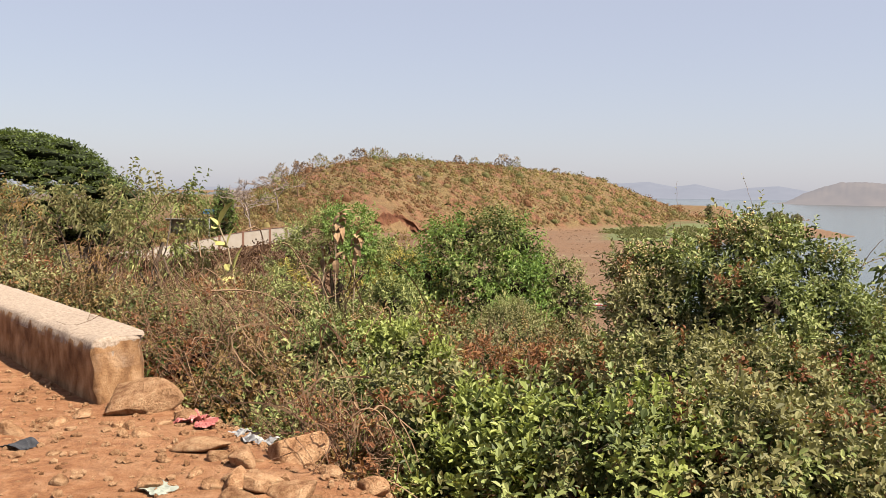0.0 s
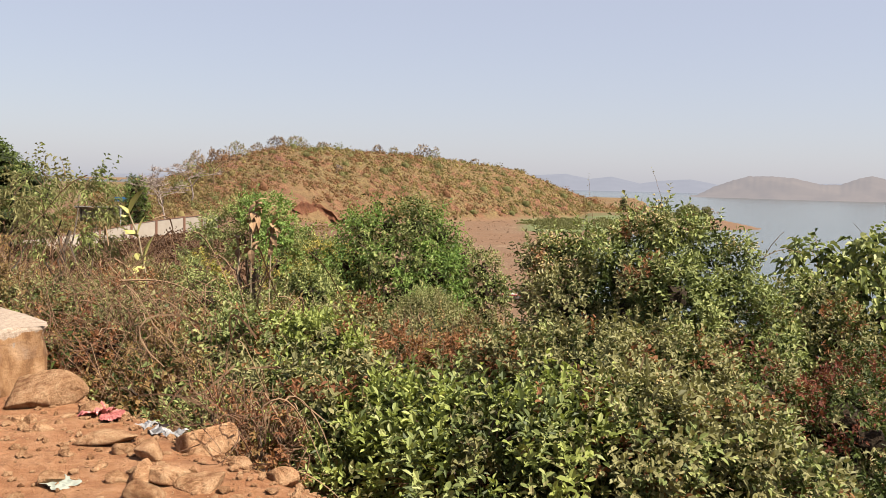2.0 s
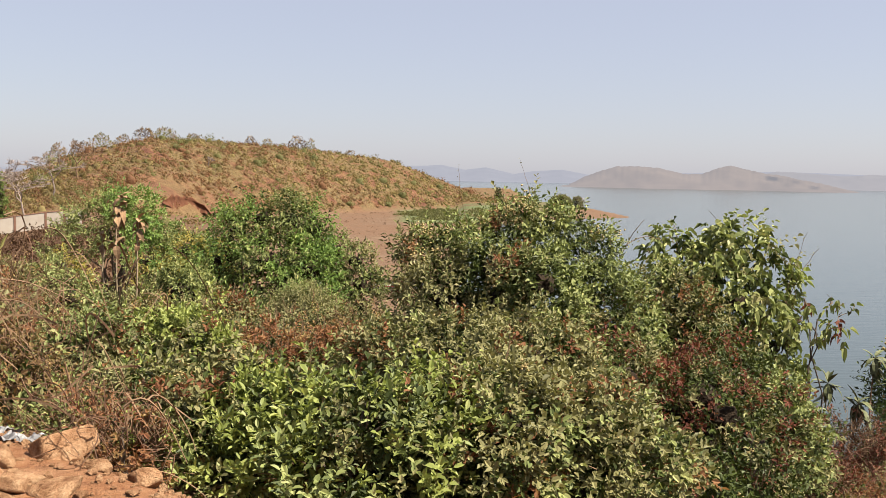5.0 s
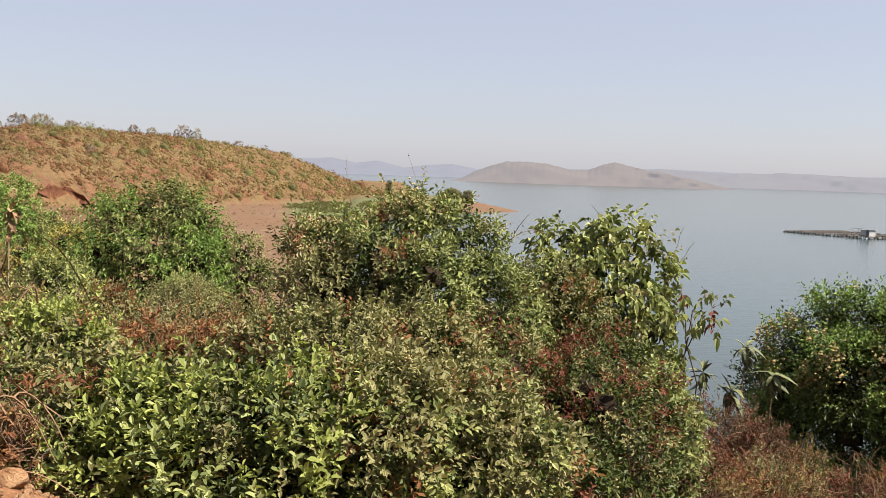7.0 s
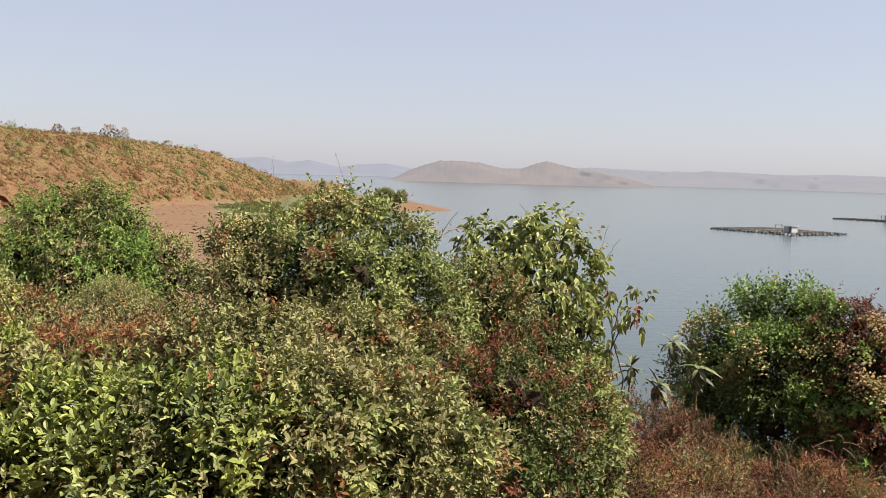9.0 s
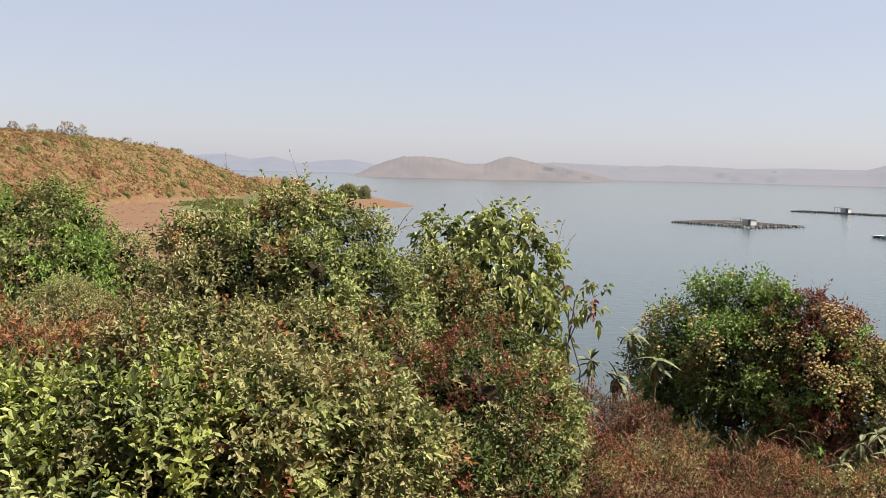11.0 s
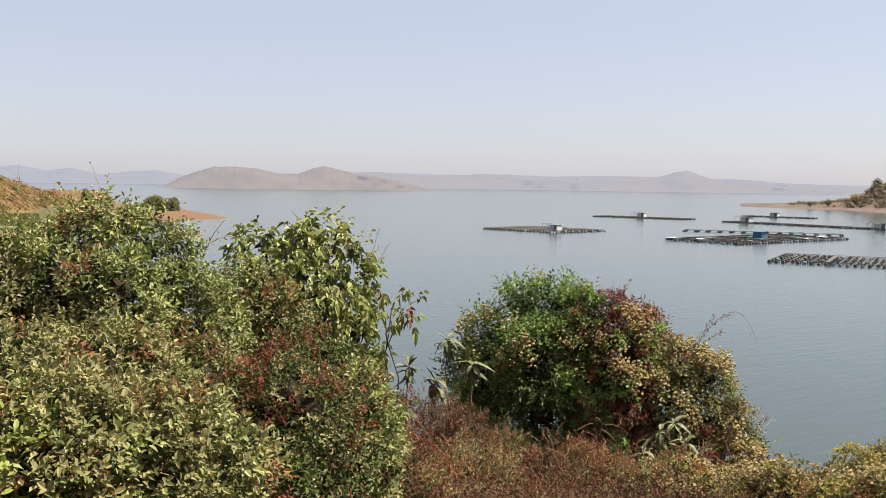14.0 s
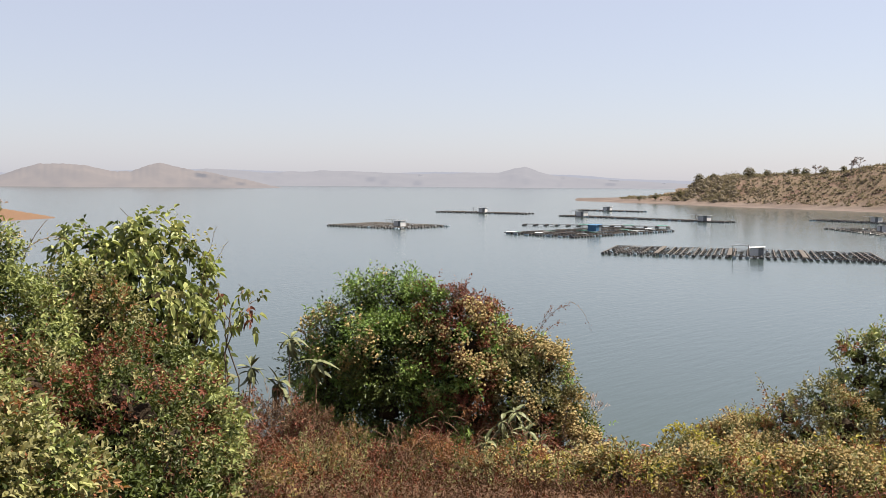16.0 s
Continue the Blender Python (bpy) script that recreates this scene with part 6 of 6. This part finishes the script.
def raft(label, c0, c1, depth, ribs, rows, huts, wall=None, mess=0, seed=0, nets=False, blue=0.15):
    """A floating fish-farm raft from corner c0 to corner c1 (its near edge), reaching depth behind it."""
    g = np.random.default_rng(900 + seed)
    d = Vector((c1[0] - c0[0], c1[1] - c0[1], 0))
    ln = d.length
    root = thing("fish_raft", label, "raft", "fish-farm rafts on the lake", at=(c0[0], c0[1], WATER), turn=math.degrees(math.atan2(d.y, d.x)))
    ys = np.linspace(0, depth, rows)
    for y in ys:
        beam(root, -0.3, ln + 0.3, y - 0.1, y + 0.1, 0.32, 0.40, PLANK)
    xs = np.linspace(0, ln, ribs)
    for i, x in enumerate(xs):
        if i % 2 == 0 or ribs < 20 or g.random() < 0.4:
            beam(root, x - 0.08, x + 0.08, -0.2, depth + 0.2, 0.41, 0.47, PLANK, "cross_beam")
        for y in ys:
            if g.random() < 0.93:
                fl = new("float_drum", DRUM_BLUE if g.random() < blue else DRUM_ME)
                fl.parent = root
                fl.matrix_basis = pose(x + g.normal() * 0.06, y, 0.06 + g.normal() * 0.03, 0, g.normal() * 3, 90 if depth > 12 else 0)
    for i in range(3 if depth > 12 else 1):
        x = ln * (0.2 + 0.27 * i)
        beam(root, x - 0.4, x + 0.4, 0, depth, 0.48, 0.54, PLANK, "walkway")
    if nets:
        for i in range(len(xs) - 1):
            if g.random() < 0.45:
                j = g.integers(0, len(ys) - 1)
                bm = bmesh.new()
                bmesh.ops.create_grid(bm, x_segments=5, y_segments=5, size=1)
                for v in bm.verts:
                    v.co = Vector(((xs[i] + xs[i + 1]) / 2 + v.co.x * (xs[i + 1] - xs[i]) * 0.46, (ys[j] + ys[j + 1]) / 2 + v.co.y * (ys[j + 1] - ys[j]) * 0.46, 0.62 + 0.12 * math.sin(v.co.x * 3 + i) * math.cos(v.co.y * 2)))
                part("net", bm, (NET, WHITE, NET, HULL)[int(g.integers(4))], root, "heaped net")
    for x, y, w, dd, h, cn in huts:
        hut(root, x, y, w, dd, h, wall or SHEET, WHITE if wall is None else BLUETIN, cn)


raft("long raft of black drums with a grey tin hut", (145.3, 94.6), (165.1, 51.5), 20.0, 42, 7, [(27.0, 3.0, 2.7, 2.5, 2.1, 3.0)], seed=1)
raft("wide raft heaped with nets and a blue hut", (182.9, 128.0), (230.0, 127.7), 21.0, 38, 7, [(22.5, 9.0, 3.0, 3.0, 2.5, 0)], BLUETIN, seed=2, nets=True, blue=0.4)
raft("narrow green raft lying behind the blue hut", (224.0, 175.0), (246.0, 138.0), 4.5, 14, 2, [], seed=9, nets=True)
raft("square raft of dark drums with a pale hut", (175.5, 209.7), (179.0, 182.5), 22.0, 24, 8, [(21.0, 7.0, 3.0, 2.8, 2.2, 2.8)], seed=3)
raft("low distant raft with a small hut", (293.0, 277.3), (303.0, 237.4), 10.0, 30, 4, [(21.0, 3.0, 3.4, 3.0, 2.6, 2.6)], seed=4)
raft("very long narrow raft with a hut at each end", (299.5, 217.0), (295.4, 144.9), 7.0, 56, 3, [(9.5, 3.0, 4.2, 3.2, 2.4, 2.6), (63.5, 2.5, 4.2, 3.2, 2.4, 2.6)], seed=5)
raft("far low raft with a small hut", (369.8, 257.4), (374.0, 225.5), 8.0, 24, 3, [(15.0, 3.0, 4.2, 3.2, 2.4, 0)], seed=6)
raft("distant raft with a pale hut", (342.8, 133.5), (332.0, 92.0), 8.0, 30, 3, [(24.0, 3.0, 3.4, 3.0, 2.4, 2.6)], seed=7)
raft("raft of separate drum rows with a tin hut", (280.0, 104.5), (247.0, 74.0), 17.0, 13, 8, [(20.0, 8.0, 3.6, 3.2, 2.3, 0)], seed=8)


# ---- boat drawn up on the shore ----
def boat(x, y, turn):
    root = thing("boat", "small red and white wooden boat at the shore", "boat", at=(x, y, max(gz(x, y), WATER) + 0.02), turn=turn)
    L, W, D = 5.2, 1.5, 0.62
    n = 13
    bm = bmesh.new()
    rings = []
    for i in range(n):
        t = i / (n - 1)
        w = W / 2 * max(math.sin(math.pi * min(0.5 + 0.5 * (1 - t) ** 0.8, 1) if t > 0.5 else math.pi * (0.38 + 0.24 * t)), 0.03)
        w = max(w * (1 if t < 0.6 else math.sqrt(max(1 - ((t - 0.6) / 0.4) ** 2, 0.002))), 0.02)
        sheer = D + 0.28 * max(t - 0.55, 0) * 2
        x0 = -L / 2 + L * t
        prof = [(-w, sheer), (-w * 0.92, sheer * 0.55), (-w * 0.55, 0.08), (0, 0.0), (w * 0.55, 0.08), (w * 0.92, sheer * 0.55), (w, sheer)]
        inner = [(w * 0.9, sheer), (w * 0.5, 0.16), (-w * 0.5, 0.16), (-w * 0.9, sheer)]
        rings.append([bm.verts.new((x0, a, b)) for a, b in prof + inner])
    k = 11
    for a, b in zip(rings, rings[1:]):
        for j in range(k):
            bm.faces.new((a[j], b[j], b[(j + 1) % k], a[(j + 1) % k]))
    for r_ in (rings[0], rings[-1]):
        bm.faces.new(r_)
    bmesh.ops.recalc_face_normals(bm, faces=bm.faces)
    part("hull", bm, WHITE, root, "white painted hull")
    part("stripe", box(bmesh.new(), -L / 2 + 0.1, L / 2 - 1.6, -W / 2 - 0.005, -W / 2 + 0.05, D - 0.16, D - 0.02), REDPAINT, root, "red painted strake")
    for tx in (-1.5, 0.0, 1.1):
        part("thwart", box(bmesh.new(), tx - 0.14, tx + 0.14, -0.58, 0.58, 0.56, 0.60), REDPAINT, root)
    part("foredeck", box(bmesh.new(), 0.9, 2.0, -0.42, 0.42, 0.80, 0.85), REDPAINT, root, "red foredeck")
    return root


bp = polar(9.75, 103.0)
boat(bp.x, bp.y, -8)
bq = polar(10.35, 104.5)
grey = boat(bq.x, bq.y, 160)
tagged(grey, "grey upturned-looking old boat beside the white one", "boat")
for ch in grey.children:
    if ch.name.startswith("hull"):
        ch.data.materials.clear()
        ch.data.materials.append(HULL)


# ---- boundary wall at the foot of the hill ----
def boundary_wall():
    root = thing("boundary_wall", "cream plastered boundary wall with brown pillars and coping", "wall")
    pts = [(-8.6, 141.0, -2.2), (-10.6, 141.0, -2.4), (-12.2, 141.0, -2.62), (-13.6, 141.0, -2.88), (-15.35, 141.0, -3.25), (-18.5, 140.0, -3.72), (-23.5, 139.0, -4.1), (-31.0, 138.0, -4.3)]
    P = [Vector((*polar(a, r).xy, EYE + r * math.tan(radians(e)))) for a, r, e in pts]
    for a, b in zip(P, P[1:]):
        n = max(1, round((b - a).length / 3.0))
        for i in range(n):
            p, q = a.lerp(b, i / n), a.lerp(b, (i + 1) / n)
            ang = math.atan2(q.y - p.y, q.x - p.x)
            ln = (q.xy - p.xy).length
            m = Matrix.Translation((*p.xy, 0)) @ Matrix.Rotation(ang, 4, "Z")
            bot = min(gz(p.x, p.y), gz(q.x, q.y), p.z - 1.9) - 0.3

            def piece(name, x0, x1, hw, z0, z1, slope, mat):
                bm = box(bmesh.new(), x0, x1, -hw, hw, z0, z1, 0.015)
                for v in bm.verts:
                    v.co.z += slope * v.co.x / ln * (1 if v.co.z > z0 + 0.5 or z0 > bot else 0)
                bmesh.ops.transform(bm, matrix=m, verts=bm.verts)
                part(name, bm, mat, root)
            dz = q.z - p.z
            piece("panel", 0.16, ln - 0.16, 0.09, bot, p.z - 0.1, dz, PLASTER)
            piece("coping", 0.16, ln - 0.16, 0.14, p.z - 0.098, p.z, dz, COPING)
            piece("pillar", -0.155, 0.155, 0.14, bot, p.z + 0.04, 0, COPING)


boundary_wall()


def shed():
    c = polar(-15.2, 190)
    root = thing("shed", "low open shed with a pale grey tin roof", "shed", at=(c.x, c.y, gz(c.x, c.y)), turn=14)
    top = EYE + 190 * math.tan(radians(-1.85)) - gz(c.x, c.y)
    for x in (-4, -1.3, 1.3, 4):
        for y in (-2, 2):
            part("post", box(bmesh.new(), x - 0.09, x + 0.09, y - 0.09, y + 0.09, -0.2, top - 0.35), PLANK, root)
    bm = box(bmesh.new(), -5, 5, -2.8, 2.8, top - 0.35, top - 0.2)
    for v in bm.verts:
        v.co.z += -0.1 * v.co.y
    part("roof", bm, TIN, root)
    part("back_wall", box(bmesh.new(), -4.2, 4.2, 2.12, 2.25, -0.2, top - 0.5), PLASTER, root)
    s = polar(-14.2, 165)
    sg = thing("signboard", "small blue signboard on a thin post", "sign", at=(s.x, s.y, gz(s.x, s.y)), turn=14)
    st = EYE + 165 * math.tan(radians(-1.3)) - gz(s.x, s.y)
    part("post", box(bmesh.new(), -0.06, 0.06, -0.06, 0.06, -0.2, st), SHEET, sg)
    part("board", box(bmesh.new(), -1.0, 1.0, -0.12, -0.07, st - 0.75, st, 0.02), BLUETIN, sg)


shed()


# ---- single plants with large leaves ----
def big_leaf_mesh(name, mat, length, width, curl):
    """A broad leaf of eight facets, bent along its rib."""
    bm = bmesh.new()
    prof = [(0.0, 0.04), (0.2, 0.62), (0.45, 1.0), (0.72, 0.8), (1.0, 0.02)]
    rows = []
    for t, w in prof:
        z = -curl * t * t * length
        x = length * t * (1 - 0.25 * curl * t)
        rows.append([bm.verts.new((x, s * w * width / 2, z + abs(s) * w * width * 0.18)) for s in (-1, 0, 1)])
    for a, b in zip(rows, rows[1:]):
        for j in (0, 1):
            bm.faces.new((a[j], b[j], b[j + 1], a[j + 1]))
    me = bpy.data.meshes.new(name)
    bm.to_mesh(me)
    bm.free()
    me.materials.append(mat)
    return me


SILVER = plain_mat("grey_green_leaf", (0.075, 0.09, 0.033), (0.18, 0.185, 0.08), 9, 0.6, island=0.3)
TEAK = plain_mat("dry_brown_leaf", (0.2, 0.11, 0.055), (0.42, 0.27, 0.145), 7, 0.8, island=0.35)
YELLEAF = plain_mat("yellow_green_leaf", (0.30, 0.28, 0.06), (0.48, 0.44, 0.16), 7, 0.6, island=0.3)
PALE = plain_mat("pale_stem", (0.30, 0.22, 0.13), (0.48, 0.38, 0.25), 10, 0.9)
ROSETTE = [big_leaf_mesh("leaf", SILVER, 0.46, 0.15, c) for c in (0.1, 0.7, 1.3)]
TEAKS = [big_leaf_mesh("leaf", TEAK, 0.62, 0.36, c) for c in (0.5, 0.8, 1.1)]
YELS = [big_leaf_mesh("leaf", YELLEAF, 0.42, 0.2, c) for c in (0.1, 0.5)]


def stemmed(name, label, az, r, top_el, clumps, meshes, rad, mat, seed, group="", lean=0.0, scale=1.0):
    """An upright stem with clumps of large leaves: clumps are (share of height, leaves, droop)."""
    g = np.random.default_rng(seed)
    c = polar(az, r)
    z0 = gz(c.x, c.y)
    h = EYE + r * math.tan(radians(top_el)) - z0
    root = thing(name, label, "plant", group, at=(c.x, c.y, z0 - 0.05))
    t = np.linspace(0, 1, 7)
    path = np.stack([lean * t * t + g.normal(size=7) * 0.02 * t, g.normal(size=7) * 0.03 * t, h * t], -1)
    path[:, :2] = path[:, :1] * [[math.cos(radians(az)), -math.sin(radians(az))]] + path[:, 1:2]
    mesh_obj("stem", *tubes(path[None], np.linspace(rad, rad * 0.5, 7)[None], 6), mat, root)
    for share, count, droop in clumps:
        p = np.array([np.interp(share, t, path[:, k]) for k in range(3)])
        for i in range(count):
            lf = new("leaf", meshes[int(g.integers(len(meshes)))] if droop < 0 else meshes[min(int(g.random() * droop * len(meshes)), len(meshes) - 1)])
            lf.parent = root
            up = -60 + 135 * (i / max(count - 1, 1)) ** 0.8 * max(abs(droop), 0.3)
            k = scale * g.uniform(0.75, 1.15)
            lf.matrix_basis = pose(p[0], p[1], p[2] - 0.06 * i / count, g.normal() * 12, up + g.normal() * 10, i * 137.5 + g.normal() * 14) @ Matrix.Diagonal((k, k, k, 1))
    return root


SP = "saplings with leaf rosettes"
for i, (az, el, r, words) in enumerate(((38.3, -9.5, 26.5, "tall thin sapling with a drooping rosette of grey-green leaves"), (35.9, -11.1, 25.5, "thin sapling with a full rosette of pale green leaves"), (37.5, -12.1, 25.0, "short sapling with a rosette of dusty leaves"), (39.9, -11.0, 26.0, "thin sapling with pale leaves beside the tree"), (34.4, -12.2, 24.5, "thin sapling with a drooping rosette of dusty leaves"))):
    stemmed("sapling", words, az, r, el, [(1.0, 15, 1.0), (0.94, 7, 1.0)], ROSETTE, 0.025, TWIG, 1001 + i, SP, 0.08, 1.05)
for i, (az, el, r) in enumerate(((51.4, -14.4, 25.0), (50.5, -15.7, 24.0), (52.4, -13.9, 25.5), (53.8, -15.7, 24.5), (53.0, -15.0, 25.0))):
    stemmed("sapling", "leafy sapling with long grey-green leaves before the tree", az, r, el, [(1.0, 11, 0.9), (0.82, 7, 1.0)], ROSETTE, 0.022, TWIG, 1010 + i, SP, 0.12, 0.9)
stemmed("teak_sapling", "tall thin stem with hanging dry brown leaves", -6.55, 24.0, -1.4, [(1.0, 6, 0.5), (0.94, 7, 0.7), (0.88, 6, 0.8), (0.7, 4, 0.8)], TEAKS, 0.025, PALE, 1020, "dry teak saplings", 0.0, 0.46)
stemmed("teak_sapling", "thin stem with hanging dry brown leaves", -5.5, 24.0, -2.7, [(1.0, 7, 0.6), (0.93, 6, 0.8), (0.84, 3, 0.9)], TEAKS, 0.03, PALE, 1021, "dry teak saplings", 0.1, 0.46)
stemmed("teak_sapling", "short stem with curled dry brown leaves", -7.2, 24.5, -3.4, [(1.0, 6, 0.7), (0.9, 4, 0.9)], TEAKS, 0.03, PALE, 1022, "dry teak saplings", -0.1, 0.42)
stemmed("broadleaf_sapling", "pale stem with a few large yellow-green leaves", -12.3, 17.0, -2.1, [(1.0, 3, 0.2), (0.86, 3, 0.4), (0.66, 3, 0.5), (0.5, 2, 0.4)], YELS, 0.028, PALE, 1023, "", -0.35, 1.2)


def vine_shoot(label, a, b, seed, leaves=0, mat=None, rad=0.006, arch=0.15, leafmat=None):
    """One long arching shoot from a to b (azimuth, distance, elevation), perhaps with small leaves."""
    g = np.random.default_rng(seed)
    A, C = [np.array([*polar(z, r).xy, EYE + r * math.tan(radians(e))]) for z, r, e in (a, b)]
    k = 14
    t = np.linspace(0, 1, k)[:, None]
    path = A + (C - A) * t + np.array([0, 0, 1]) * np.linalg.norm(C - A) * arch * np.sin(t * math.pi) + np.cumsum(g.normal(size=(k, 3)) * 0.012 * np.linalg.norm(C - A), 0) * t
    root = thing("creeper_shoot", label, "creeper", at=A)
    mesh_obj("stem", *rel(tubes(path[None], np.linspace(rad, rad * 0.5, k)[None], 4), A), mat or TWIG, root)
    if leaves:
        i = g.integers(2, k, leaves)
        p = path[i] + g.normal(size=(leaves, 3)) * max(0.02, rad * 6)
        ln = np.full(leaves, rad * 9) * g.uniform(0.6, 1.3, leaves)
        stuff("foliage", blades(p, g.normal(size=(leaves, 3)), g.normal(size=(leaves, 3)), ln, ln * 0.5), A, leafmat or OLIVE, root)


vine_shoot("thin dry shoot arching above the tall bush", (18.75, 12.9, -1.9), (18.1, 12.9, 1.25), 1101, 4, rad=0.003, arch=0.14)
vine_shoot("thin dry shoot above the tall bush", (14.6, 12.9, -2.6), (13.9, 12.9, 0.6), 1102, 5, rad=0.003, arch=0.16)
vine_shoot("leafy creeper reaching out between the bushes", (23.6, 13.2, -4.8), (26.6, 13.4, -3.5), 1103, 36, arch=0.2)
vine_shoot("thin creeper reaching out over the water", (24.0, 13.4, -5.2), (25.8, 13.4, -2.2), 1104, 8)
vine_shoot("bare thin shoot beside the drooping bush", (33.4, 15.6, -7.6), (34.7, 15.7, -2.7), 1105, 10, arch=0.04)
vine_shoot("bare thin shoot beside the drooping bush", (33.6, 15.6, -7.4), (35.6, 15.7, -3.4), 1106, 10, arch=0.06)
vine_shoot("bare thin shoot hanging beside the drooping bush", (34.0, 15.6, -10.5), (34.2, 15.7, -6.0), 1107, 2, arch=0.02)
vine_shoot("reddish leafy shoot arching out of the tree", (52.9, 30.0, -10.6), (55.6, 30.2, -7.2), 1108, 110, rad=0.007, arch=0.16, leafmat=RED)
vine_shoot("thin reddish tip bending down from the shoot", (55.6, 30.2, -7.2), (56.9, 30.3, -9.0), 1109, 10, rad=0.006, arch=0.2, leafmat=RED)
vine_shoot("reddish leafy side shoot of the tree", (53.6, 30.1, -9.6), (54.4, 30.2, -7.5), 1114, 50, rad=0.007, arch=0.1, leafmat=RED)
vine_shoot("reddish leafy side shoot of the tree", (54.0, 30.1, -9.2), (55.3, 30.2, -8.6), 1115, 40, rad=0.007, arch=0.1, leafmat=RED)
vine_shoot("thin curved tendril above the tree", (47.5, 30.0, -7.2), (47.9, 30.0, -5.9), 1110, 0, arch=0.3)
vine_shoot("reddish leafy shoot above the tree", (45.8, 30.0, -6.9), (46.6, 30.0, -5.9), 1111, 18, rad=0.009, leafmat=RED)
vine_shoot("arching flowering shoot over the low scrub", (60.8, 27.0, -16.2), (63.8, 27.2, -15.4), 1112, 260, rad=0.014, arch=0.45, leafmat=FADED)
vine_shoot("bare leaning branch from the dark bush", (67.4, 28.0, -12.2), (66.6, 28.0, -11.0), 1113, 16, rad=0.01)
